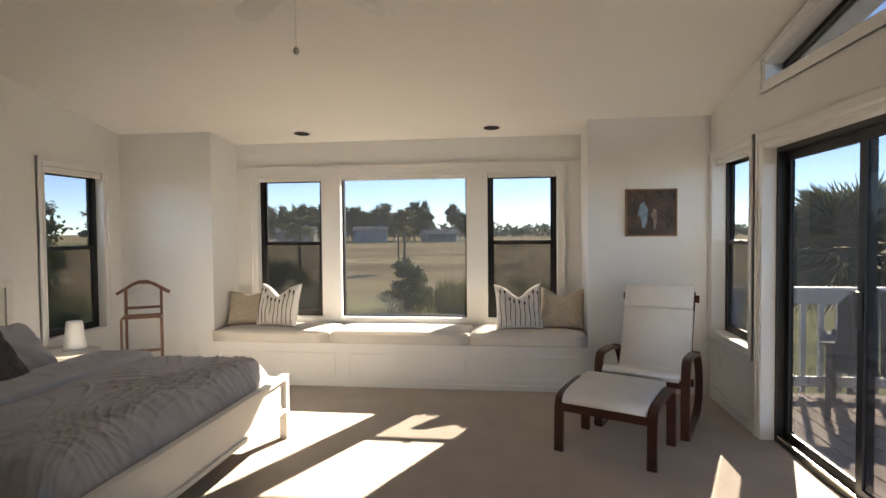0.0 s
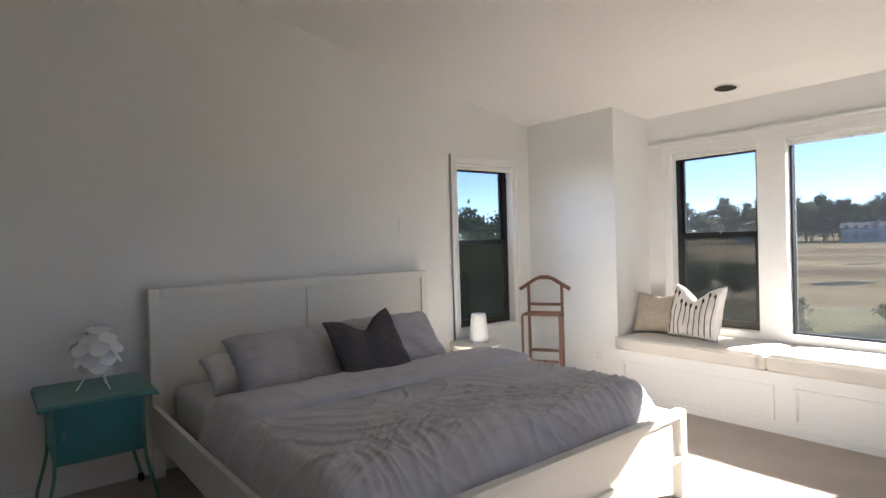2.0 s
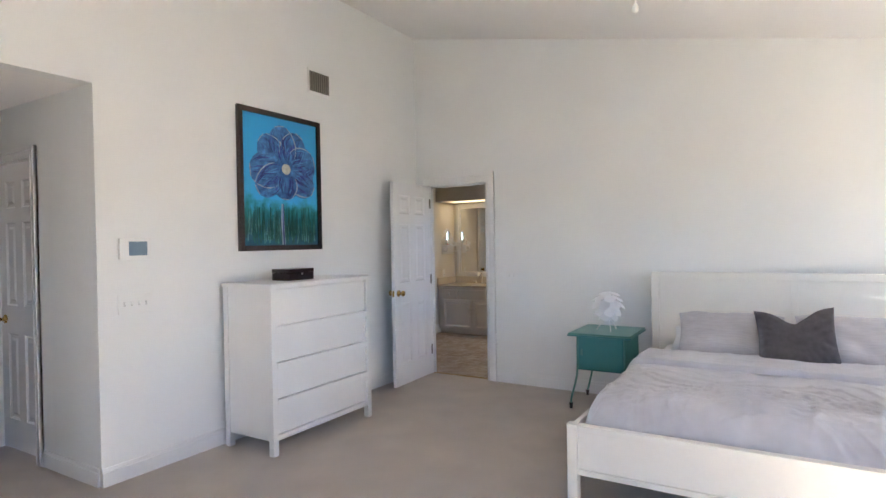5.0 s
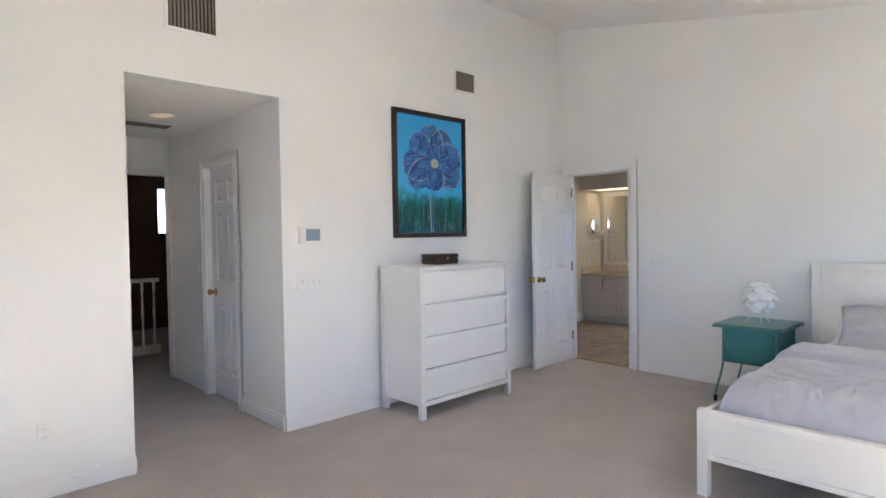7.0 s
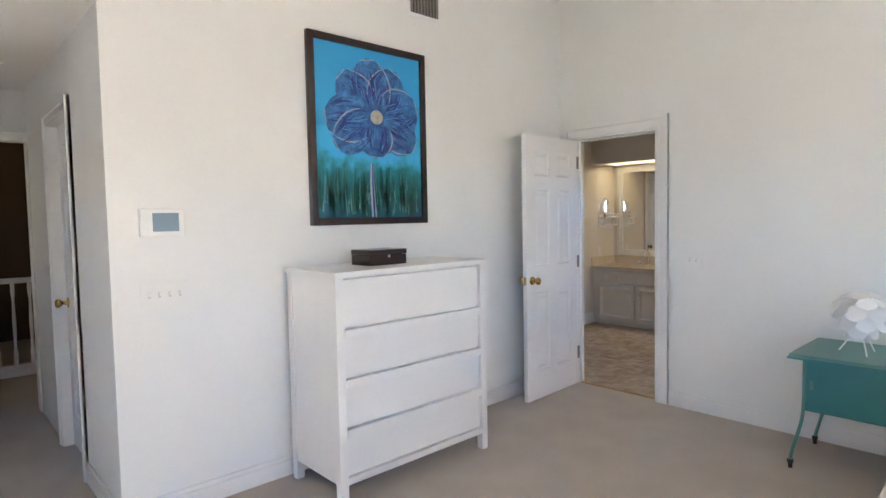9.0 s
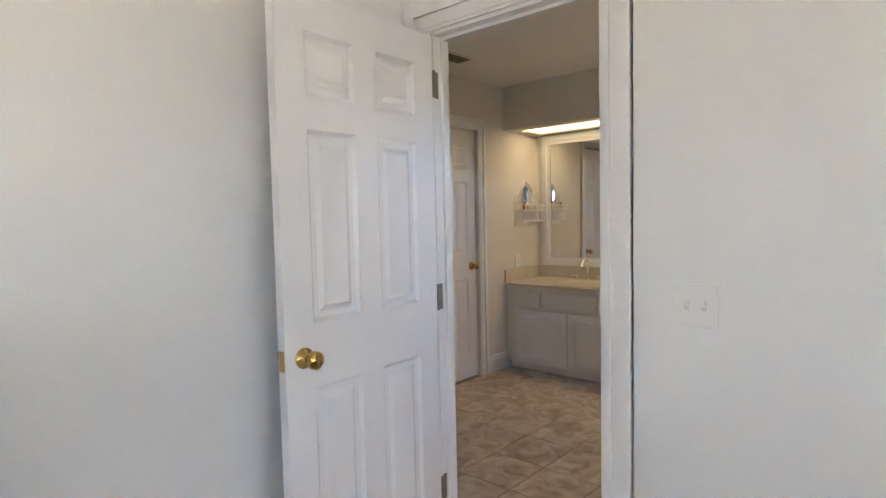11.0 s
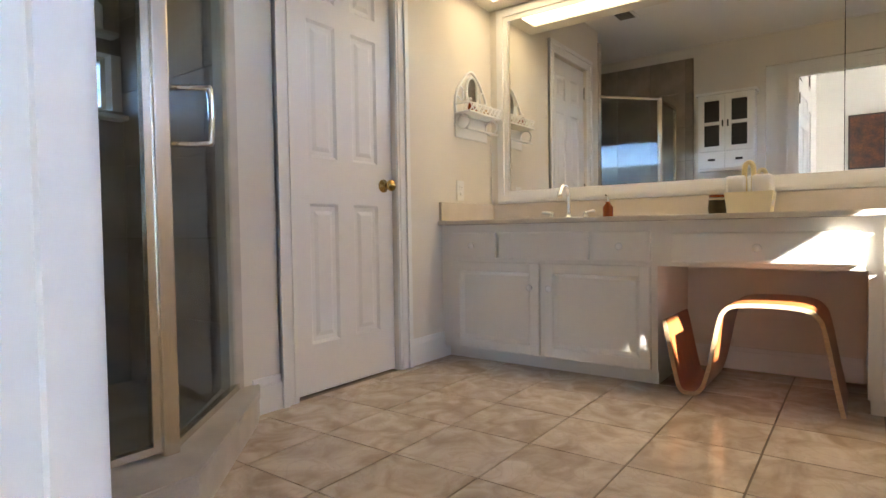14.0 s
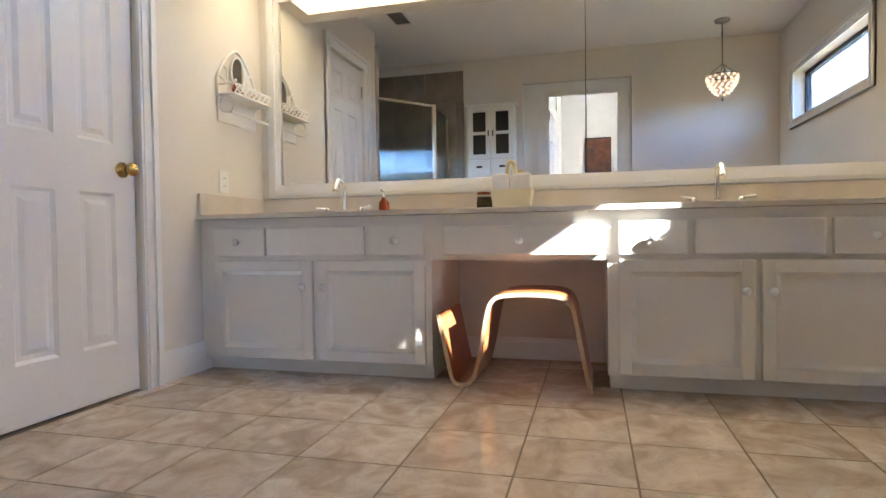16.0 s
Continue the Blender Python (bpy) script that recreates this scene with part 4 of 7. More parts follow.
part("bail", tube(smooth_line([(0.03, -0.016, 0.05), (0.03, -0.018, 0.20), (0.03, 0.0, 0.232), (0.03, 0.018, 0.20), (0.03, 0.016, 0.05)], 4), 0.011, 8), mat("pale wood bail", (0.72, 0.60, 0.33), 0.5), ob, smooth=True)
for yy in (-0.052, 0.052):
    bm = B((-0.045, 0.05, yy - 0.041, yy + 0.041, 0.03, 0.176), bevel=0.018, seg=4)
    part("washcloth", bm, M_SHEET, ob, "folded white terry washcloth")

# wire shelf with perfume bottles on the south wall
ws = thing("vanity_wall_shelf", "white wicker wall shelf with round mirror and towel bar", "wall shelf", (-6.155, BS, 1.243))
part("back_panel", B((-0.17, 0.17, 0.0, 0.010, 0.0, 0.13), bevel=0.003), M_TRIM, ws)
part("shelf", B((-0.17, 0.17, 0.0, 0.11, 0.13, 0.142), bevel=0.003), M_TRIM, ws)
arch = smooth_line([(-0.165, 0.008, 0.14), (-0.165, 0.008, 0.23), (-0.10, 0.008, 0.33), (0.0, 0.008, 0.40), (0.10, 0.008, 0.33), (0.165, 0.008, 0.23), (0.165, 0.008, 0.14)], 5)
part("arch", tube(arch, 0.008, 8), M_TRIM, ws, smooth=True)
bm = lathe([(0, 0), (0.055, 0), (0.055, 0.003), (0, 0.003)], 28, squash=1.45)
part("round_mirror", shift(bm, pose(0, 0.012, 0.28, -90, 0, 0)), M_MIRROR, ws)
circle = [(0.06 * math.cos(a), 0.014, 0.28 + 0.085 * math.sin(a)) for a in [math.tau * k / 24 for k in range(25)]]
part("mirror_rim", tube(circle, 0.007, 8), M_TRIM, ws, smooth=True)
for s in (-1, 1):
    part("scroll", tube(smooth_line([(s * 0.16, 0.01, 0.24), (s * 0.10, 0.01, 0.22), (s * 0.09, 0.01, 0.28), (s * 0.13, 0.01, 0.30)], 5), 0.006, 6), M_TRIM, ws, smooth=True)
for z in (0.185,):
    part("gallery_rail", tube([(-0.17, 0.0, z), (-0.17, 0.108, z), (0.17, 0.108, z), (0.17, 0.0, z)], 0.005, 6), M_TRIM, ws)
for k in range(8):
    x0 = -0.165 + 0.0413 * k
    part("lattice", tube([(x0, 0.108, 0.142), (x0 + 0.0413, 0.108, 0.185)], 0.004, 6), M_TRIM, ws)
    part("lattice", tube([(x0 + 0.0413, 0.108, 0.142), (x0, 0.108, 0.185)], 0.004, 6), M_TRIM, ws)
part("towel_bar", tube([(-0.17, 0.085, 0.04), (0.17, 0.085, 0.04)], 0.007, 8), M_TRIM, ws)
for s in (-1, 1):
    part("bracket", tube([(s * 0.15, 0.05 + 0.042 * math.cos(a), 0.085 + 0.042 * math.sin(a)) for a in [math.tau * k / 20 for k in range(21)]], 0.005, 6), M_TRIM, ws, smooth=True)
for x, r, h, c in ((-0.13, 0.016, 0.07, M_JAR), (-0.07, 0.018, 0.05, M_BRASS), (-0.02, 0.014, 0.06, M_JAR), (0.04, 0.018, 0.05, M_AMBER), (0.09, 0.016, 0.085, M_AMBER), (0.135, 0.015, 0.06, M_JAR)):
    pb = thing("perfume_bottle", "small perfume bottle on the wicker shelf", "bottle", (-6.155 + x, BS + 0.06, 1.3855), 0, "perfume bottles")
    part("flask", lathe([(0, 0), (r, 0), (r * 1.1, h * 0.4), (r * 0.5, h * 0.75), (r * 0.4, h * 0.8), (0, h * 0.8)], 12), c, pb, smooth=True)
    part("stopper", lathe([(0, h * 0.8), (r * 0.45, h * 0.8), (r * 0.5, h), (0, h * 1.04)], 10), M_PLASTIC, pb, smooth=True)


def plate(name, label, at, turn, w, h, toggles=0, outlet=False):
    """A wall plate; local -y looks into the room."""
    p = thing(name, label, "outlet" if outlet else "light switch", at, turn)
    part("cover", B((-w / 2, w / 2, -0.006, 0.0, -h / 2, h / 2), bevel=0.002), M_PLASTIC, p)
    for k in range(toggles):
        x = (k - (toggles - 1) / 2) * 0.046
        # thin grey plate paints the shade of the slot round the toggle
        part("slot", B((x - 0.0065, x + 0.0065, -0.0068, -0.0055, -0.014, 0.014)), M_SLOTSHADE, p, "toggle slot with its shade painted grey")
        part("toggle", B((x - 0.005, x + 0.005, -0.018, -0.006, -0.004, 0.012), bevel=0.002), M_PLASTIC, p)
    if outlet:
        for z in (-0.02, 0.02):
            part("socket", B((-0.016, 0.016, -0.008, -0.006, z - 0.013, z + 0.013), bevel=0.0015), M_PLASTIC, p)
            part("slots", B((-0.008, -0.006, -0.0085, -0.0078, z - 0.004, z + 0.005), (0.006, 0.008, -0.0085, -0.0078, z - 0.004, z + 0.005)), M_DARK, p)
    return p


plate("light_switch", "white two-gang toggle switch beside the doorway", (XW, 0.79, 1.088), 90, 0.118, 0.12, 2)
plate("light_switch", "white four-gang toggle switch plate", (-0.215, YS, 1.078), 180, 0.215, 0.125, 4)
plate("wall_plate", "blank white wall plate above the bed", (XW, 2.352, 1.512), 90, 0.075, 0.118)
plate("wall_plate", "blank white wall plate above the bed", (XW, 4.08, 1.515), 90, 0.03, 0.118)
plate("wall_outlet", "white duplex outlet near the floor", (1.453, YS, 0.357), 180, 0.072, 0.115, 0, True)
plate("wall_outlet", "white duplex outlet on the pier", (-2.62, YN, 0.33), 0, 0.072, 0.115, 0, True)
plate("wall_outlet", "white duplex outlet above the counter", (-6.03, BS, 0.935), 180, 0.072, 0.115, 0, True)
plate("wall_plate", "small white cable plate by the window", (XE, 5.38, 0.36), -90, 0.05, 0.09)
plate("light_switch", "white toggle switch in the hallway", (HALL[0] - 0.0, -1.95, 1.15), 90, 0.07, 0.115, 1)
th = thing("thermostat", "white wall keypad with grey display", "thermostat", (-0.215, YS, 1.42), 180)
part("case", B((-0.10, 0.10, -0.025, 0.0, -0.066, 0.066), bevel=0.006), M_PLASTIC, th)
part("display", B((-0.045, 0.072, -0.0265, -0.0245, -0.042, 0.045)), M_SCREEN, th, "pale grey display")
for k in range(4):
    part("button", B((-0.09, -0.062, -0.028, -0.0245, 0.028 - 0.022 * k, 0.040 - 0.022 * k), bevel=0.001), M_PLASTIC, th)

# ---- bed ----
bed = thing("bed", "cream lacquered king bed with panelled headboard", "bed", (-3.33, 3.20, 0))
# local x runs from the headboard to the foot, local y across
HW, BL = 1.045, 2.275
part("headboard_panel", B((0.012, 0.035, -HW + 0.06, HW - 0.06, 0.30, 1.10)), M_CREAM, bed)
part("headboard_frame", B((0.0, 0.05, -HW, -HW + 0.06, 0, 1.143), (0.0, 0.05, HW - 0.06, HW, 0, 1.143), (0.0, 0.05, -HW + 0.06, HW - 0.06, 1.085, 1.143), (0.0, 0.046, -0.024, 0.024, 0.30, 1.085), (0.0, 0.046, -HW + 0.06, HW - 0.06, 0.26, 0.32), bevel=0.003), M_CREAM, bed)
for s in (-1, 1):
    part("side_rail", B((0.05, BL - 0.05, s * HW - (0.028 if s > 0 else 0), s * HW + (0.028 if s < 0 else 0), 0.24, 0.44), bevel=0.004), M_CREAM, bed)
    part("leg", B((BL - 0.055, BL, s * HW - (0.055 if s > 0 else 0), s * HW + (0.055 if s < 0 else 0), 0.0, 0.462), bevel=0.003), M_CREAM, bed)
part("foot_top_rail", B((BL - 0.052, BL - 0.003, -HW + 0.055, HW - 0.055, 0.425, 0.459), bevel=0.003), M_CREAM, bed)
part("foot_panel", B((BL - 0.045, BL - 0.022, -HW + 0.055, HW - 0.055, 0.226, 0.427)), M_CREAM, bed)
part("foot_bottom_rail", B((BL - 0.052, BL - 0.003, -HW + 0.055, HW - 0.055, 0.20, 0.228), bevel=0.003), M_CREAM, bed)
part("slat_base", B((0.05, BL - 0.06, -HW + 0.03, HW - 0.03, 0.26, 0.30)), M_DARK, bed)
ob = thing("mattress", "white mattress with fitted sheet on the bed", "mattress", (-3.33, 3.20, 0.30))
part("body", B((0.055, BL - 0.25, -0.925, 0.925, 0.0, 0.242), bevel=0.06, seg=4), M_SHEET, ob, smooth=True)


def fold_line(u, width):
    """A soft-sided crease: 1 on the line, 0 away from it."""
    return math.exp(-(u / width) ** 2)


def duvet_z(x, y):
    """Height of the duvet over the slats at local (x, y)."""
    edge = max(0.0, abs(y) - 0.88) / 0.135
    foot = max(0.0, x - 2.00) / 0.205
    z = 0.300 - 0.21 * min(1.0, edge) ** 2.2 - 0.20 * min(1.0, foot) ** 2.4
    v = Vector((x * 1.7, y * 1.5, 0))
    z += 0.014 * noise.noise(v) + 0.006 * noise.noise(v * 2.6)
    # broken creases that fan out from the foot corners and cross the middle
    for cx, cy, rays, amp, ph in ((2.45, -1.5, 26.0, 0.014, 1.3), (2.7, 1.6, 22.0, 0.016, 5.1), (-0.6, -2.2, 34.0, 0.010, 8.7)):
        r = math.hypot(x - cx, y - cy)
        q = math.atan2(y - cy, x - cx) + 0.10 * noise.noise(Vector((x * 2.1, y * 2.1, ph)))
        ridge = max(0.0, 1 - 4.2 * abs(noise.noise(Vector((q * rays, r * 0.9, ph)))))
        mask = max(0.0, 0.45 + 1.3 * noise.noise(Vector((x * 1.9, y * 1.9, ph + 20))))
        z += amp * ridge ** 1.6 * min(1.0, mask) * min(1.0, max(0.15, (x - 1.15) / 0.3))
    # small puckers near the edges
    pull = min(1.0, max(0.0, x - 1.65) / 0.35)
    z += 0.010 * pull * max(0.0, 1 - 3 * abs(noise.noise(Vector((y * 13.0 + 2 * x, x * 2.5, 2.2)))))
    pull = min(1.0, max(0.0, abs(y) - 0.68) / 0.22)
    z += 0.009 * pull * max(0.0, 1 - 3 * abs(noise.noise(Vector((x * 12.0, y * 2.5, 6.2)))))
    # pressed packing folds
    z += 0.004 * fold_line(y + 0.25 - 0.25 * x, 0.008) * (1.35 < x < 1.75)
    return z


def cloth_grid(x0, x1, y0, y1, nx, ny, height, thick):
    bm = bmesh.new()
    rows = []
    for i in range(nx + 1):
        x = x0 + (x1 - x0) * i / nx
        rows.append([bm.verts.new((x, y0 + (y1 - y0) * j / ny, height(x, y0 + (y1 - y0) * j / ny))) for j in range(ny + 1)])
    for i in range(nx):
        for j in range(ny):
            bm.faces.new((rows[i][j], rows[i + 1][j], rows[i + 1][j + 1], rows[i][j + 1]))
    if thick:
        bmesh.ops.solidify(bm, geom=bm.faces[:], thickness=thick)
    return bm


dv = thing("duvet", "rumpled grey cotton duvet folded back at the pillows", "duvet", (-3.33, 3.20, 0.30))
part("cover", cloth_grid(1.12, 2.215, -1.012, 1.012, 200, 300, duvet_z, 0), M_DUVET, dv, smooth=True)


def fold_z(x, y):
    """The turned-back band: flat, with a rounded leading edge and a crisp step on to the cover."""
    lead = min(1.0, (x - 0.87) / 0.05)
    tail = min(1.0, (FOLD_X - x) / 0.012)
    base = 0.302 - 0.21 * min(1.0, max(0.0, abs(y) - 0.88) / 0.135) ** 2.2
    soft = 0.006 * noise.noise(Vector((x * 5, y * 3, 7))) + 0.005 * max(0.0, 1 - 4 * abs(noise.noise(Vector((x * 7 + y, y * 5.0, 3)))))
    return base - 0.03 * (1 - math.sqrt(max(0.0, 1 - (1 - lead) ** 2))) + 0.042 * math.sqrt(max(0.0, 1 - (1 - tail) ** 2)) + soft


FOLD_X = 1.285
part("turned_back_edge", cloth_grid(0.87, FOLD_X, -1.014, 1.014, 90, 150, fold_z, 0.0), M_DUVET, dv, smooth=True)


def pillow(name, label, material, w, h, t, at, tilt, turn, chop=0.0, group="", parent_parts=None, ears=0.02, seed=0):
    """A soft cushion standing on its lower edge; local x across, local z up, leaning back by tilt."""
    p = thing(name, label, "pillow" if name == "pillow" else "cushion", at, 0, group)
    p.matrix_basis = pose(*at, 0, 0, turn) @ pose(0, 0, 0, -tilt, 0, 0)
    n = 40
    bm = bmesh.new()
    sides = []
    for s in (-1, 1):
        rows = []
        for i in range(n + 1):
            row = []
            for j in range(n + 1):
                u, v = 2 * i / n - 1, 2 * j / n - 1
                body = (max(0, 1 - abs(u) ** 3.4) * max(0, 1 - abs(v) ** 3.4)) ** 0.45
                pin = 1 - 0.07 * (1 - u * u) * abs(v) ** 3
                pin2 = 1 - 0.07 * (1 - v * v) * abs(u) ** 3
                x, z = u * w / 2 * pin2, v * h / 2 * pin
                if chop and v > -0.2:
                    dip = math.exp(-(abs(u) / 0.46) ** 1.5) * ((v + 0.2) / 1.2) ** 2
                    z -= chop * dip
                    body *= 1 - 0.5 * dip
                wr = 0.10 * t * noise.noise(Vector((x * 9 + seed, z * 9, s * 2.0)))
                rim = max(abs(u), abs(v)) ** 3
                wr -= 0.16 * t * rim * max(0.0, 1 - 3.5 * abs(noise.noise(Vector((math.atan2(v, u) * 4.5 + seed, 0.6 * (abs(u) + abs(v)), s * 3.0)))))
                row.append(bm.verts.new((x, s * (body * t / 2) + wr * body, z + h / 2)))
            rows.append(row)
        sides.append(rows)
        for i in range(n):
            for j in range(n):
                bm.faces.new((rows[i][j], rows[i + 1][j], rows[i + 1][j + 1], rows[i][j + 1]))
    bmesh.ops.remove_doubles(bm, verts=bm.verts[:], dist=0.0006)
    part("cover", bm, material, p, smooth=True)
    return p


pillow("pillow", "plump grey ribbed pillow leaning on the headboard", M_PILLOW, 0.70, 0.44, 0.20, (-2.56, 2.80, 0.55), 47, 92, group="bed pillows", seed=1)
pillow("pillow", "plump grey ribbed pillow leaning on the headboard", M_PILLOW, 0.70, 0.44, 0.20, (-2.58, 3.53, 0.55), 45, 87, group="bed pillows", seed=5)
pillow("pillow", "white sleeping pillow behind the grey one", M_SHEET, 0.66, 0.34, 0.15, (-2.80, 2.70, 0.55), 62, 90, group="bed pillows", seed=9)
pillow("pillow", "white sleeping pillow behind the grey one", M_SHEET, 0.66, 0.34, 0.15, (-2.82, 3.56, 0.55), 62, 90, group="bed pillows", seed=13)
cu_ = pillow("cushion", "charcoal linen throw cushion with a chopped top", M_DARKPIL, 0.46, 0.45, 0.15, (-2.38, 3.22, 0.57), 33, 86, chop=0.12, seed=3)
cu_.matrix_basis = cu_.matrix_basis @ pose(0, 0, 0, 0, -7, 0)

# ---- teal nightstand with petal lamp ----
ns = thing("nightstand", "teal metal nightstand on bowed legs with casters", "nightstand", (-3.085, 1.83, 0))
part("top", B((-0.255, 0.30, -0.255, 0.255, 0.635, 0.652), bevel=0.006), M_TEALTOP, ns, "sage green rounded top")
part("top_edge", B((-0.262, 0.307, -0.262, 0.262, 0.624, 0.636), bevel=0.005), M_TEAL, ns)
part("cabinet", B((-0.22, 0.235, -0.20, 0.20, 0.335, 0.624), bevel=0.006), M_TEAL, ns)
dr = part("cabinet_door", B((0.236, 0.246, -0.185, 0.185, 0.35, 0.612), bevel=0.004), M_TEAL, ns)
part("pull", B((0.246, 0.254, -0.165, -0.150, 0.46, 0.51), bevel=0.002), M_TEALTOP, dr)
for sx in (-1, 1):
    for sy in (-1, 1):
        x0 = 0.235 if sx > 0 else -0.22
        line = smooth_line([(x0, sy * 0.195, 0.62), (x0, sy * 0.198, 0.34), (x0 + sx * 0.012, sy * 0.215, 0.22), (x0 + sx * 0.02, sy * 0.245, 0.10), (x0 + sx * 0.005, sy * 0.255, 0.045)], 5)
        part("leg", tube(line, 0.009, 8), M_TEALTOP, ns, smooth=True)
        c = lathe([(0, -0.011), (0.018, -0.011), (0.021, -0.006), (0.021, 0.006), (0.018, 0.011), (0, 0.011)], 16)
        part("caster", shift(c, pose(x0 + sx * 0.005, sy * 0.255, 0.0215, 90, 0, 15)), M_RUBBER, ns, "black rubber caster")
        part("caster_fork", B((x0 + sx * 0.005 - 0.012, x0 + sx * 0.005 + 0.012, sy * 0.255 - 0.014, sy * 0.255 + 0.014, 0.030, 0.05), bevel=0.004), M_RUBBER, ns)
lm = thing("petal_lamp", "white table lamp of overlapping round petals on tripod", "table lamp", (-3.03, 1.845, 0.652))
for k in range(3):
    a = math.tau * k / 3 + 0.5
    part("leg", tube([(0.035 * math.cos(a), 0.035 * math.sin(a), 0.10), (0.095 * math.cos(a), 0.095 * math.sin(a), 0.004)], 0.004, 8), M_PLASTIC, lm)
part("bulb_holder", lathe([(0, 0.085), (0.03, 0.085), (0.03, 0.13), (0.05, 0.17), (0.05, 0.21), (0, 0.24)], 16), M_PLASTIC, lm, smooth=True)
random.seed(4)
for r in range(5):
    phi = -0.95 + 0.5 * r
    count = max(4, int(9 * math.cos(phi)))
    for k in range(count):
        th_ = math.tau * (k + 0.5 * (r % 2)) / count
        c = Vector((0.105 * math.cos(phi) * math.cos(th_), 0.105 * math.cos(phi) * math.sin(th_), 0.222 + 0.108 * math.sin(phi)))
        bm = lathe([(0, -0.0012), (0.047, -0.001), (0.050, 0.0), (0.047, 0.001), (0, 0.0012)], 16)
        shift(bm, Matrix.Translation(c) @ pose(0, 0, 0, 0, 0, math.degrees(th_)) @ pose(0, 0, 0, random.uniform(-10, 10), 52 - 34 * math.sin(phi) + random.uniform(-8, 8), 0))
        part("petal", bm, M_LAMPDISC, lm)

# drum side table with a white bedside lamp
tb = thing("drum_side_table", "cream pierced metal drum side table", "side table", (-3.12, 4.62, 0))
part("tabletop", lathe([(0, 0.492), (0.21, 0.492), (0.22, 0.498), (0.22, 0.508), (0.21, 0.512), (0, 0.512)], 36), M_CREAM, tb)
part("drum_wall", lathe([(0.19, 0.0), (0.20, 0.0), (0.215, 0.12), (0.222, 0.25), (0.215, 0.38), (0.20, 0.492), (0.19, 0.492)], 36), M_CREAM, tb, smooth=True)
# near-black diamond plates paint the shaded holes; the drum wall is solid
for row in range(5):
    for k in range(26):
        a = math.tau * (k + 0.5 * (row % 2)) / 26
        z = 0.475 - 0.026 * row
        rr = 0.222 - 0.0016 * abs(row - 4) ** 2 + (0.0 if row else -0.018)
        bm = B((-0.001, 0.001, -0.008, 0.008, -0.008, 0.008))
        shift(bm, pose(rr * math.cos(a), rr * math.sin(a), z, 0, 0, math.degrees(a)) @ pose(0, 0, 0, 45, 0, 0))
        part("hole_shade", bm, M_DARK, tb)
bl = thing("bedside_lamp", "small white cylindrical bedside lamp", "table lamp", (-3.12, 4.66, 0.512))
part("shade", lathe([(0, 0.012), (0.082, 0.012), (0.083, 0.03), (0.062, 0.235), (0.056, 0.243), (0, 0.245)], 28), M_PLASTIC, bl, smooth=True)
part("base_ring", lathe([(0, 0), (0.086, 0), (0.086, 0.012), (0, 0.012)], 28), mat("pale grey metal", (0.55, 0.55, 0.55), 0.3, metal=0.8), bl)

# ---- wooden valet ----
va = thing("clothes_valet", "reddish wooden clothes valet stand", "valet stand", (-2.93, 5.30, 0), 28)
part("hanger", ribbon([(p.x, p.y) for p in smooth_line([(-0.225, 0.925), (-0.16, 0.965), (-0.07, 1.02), (0.0, 1.028), (0.07, 1.02), (0.16, 0.965), (0.225, 0.925)], 4)], 0.028, -0.035, 0.015, "y"), M_REDWOOD, va)
part("crest", B((-0.05, 0.05, -0.03, 0.012, 1.028, 1.048), bevel=0.008), M_REDWOOD, va)
for s in (-1, 1):
    part("post", B((s * 0.15 - 0.012, s * 0.15 + 0.012, -0.012, 0.012, 0.0, 0.972), bevel=0.003), M_REDWOOD, va)
    part("front_post", B((s * 0.165 - 0.010, s * 0.165 + 0.010, -0.20, -0.18, 0.0, 0.70), bevel=0.003), M_REDWOOD, va)
    part("side_bar", B((s * 0.158 - 0.009, s * 0.158 + 0.009, -0.21, 0.0, 0.70, 0.722), bevel=0.003), M_REDWOOD, va)
    part("foot", B((s * 0.158 - 0.011, s * 0.158 + 0.011, -0.18, -0.012, 0.08, 0.11), bevel=0.003), M_REDWOOD, va)
for z, y in ((0.775, 0.0), (0.36, 0.0), (0.70, 0.0), (0.705, -0.19), (0.30, -0.19), (0.10, -0.10)):
    part("crossbar", B((-0.15, 0.15, y - 0.008, y + 0.008, z, z + 0.026), bevel=0.003), M_REDWOOD, va)

# ---- window seat ----
wsb = thing("window_seat", "built-in white panelled window seat base", "bench")
part("base", B((AX0 + 0.002, AX1 - 0.002, YN - 0.045, YA - 0.031, 0.0, 0.415)), M_TRIM, wsb)
part("plinth", B((AX0 + 0.05, AX1 + 0.01, YN - 0.058, YN - 0.045, 0.0, 0.05), bevel=0.004), M_TRIM, wsb)
for x0, x1 in ((-2.34, -1.15), (-1.03, 0.10), (0.22, 1.17)):
    bm = bmesh.new()
    for o, t in ((0.0, 0.012), (0.018, 0.006)):
        w = 0.018 if o == 0 else 0.010
        a0, a1, z0, z1 = x0 + o, x1 - o, 0.085 + o, 0.325 - o
        for p in ((a0, a0 + w, z0, z1), (a1 - w, a1, z0, z1), (a0 + w, a1 - w, z0, z0 + w), (a0 + w, a1 - w, z1 - w, z1)):
            prism(bm, [(p[0], p[2]), (p[1], p[2]), (p[1], p[3]), (p[0], p[3])], "y", YN - 0.045 - t, YN - 0.045)
    part("panel_moulding", bm, M_TRIM, wsb)
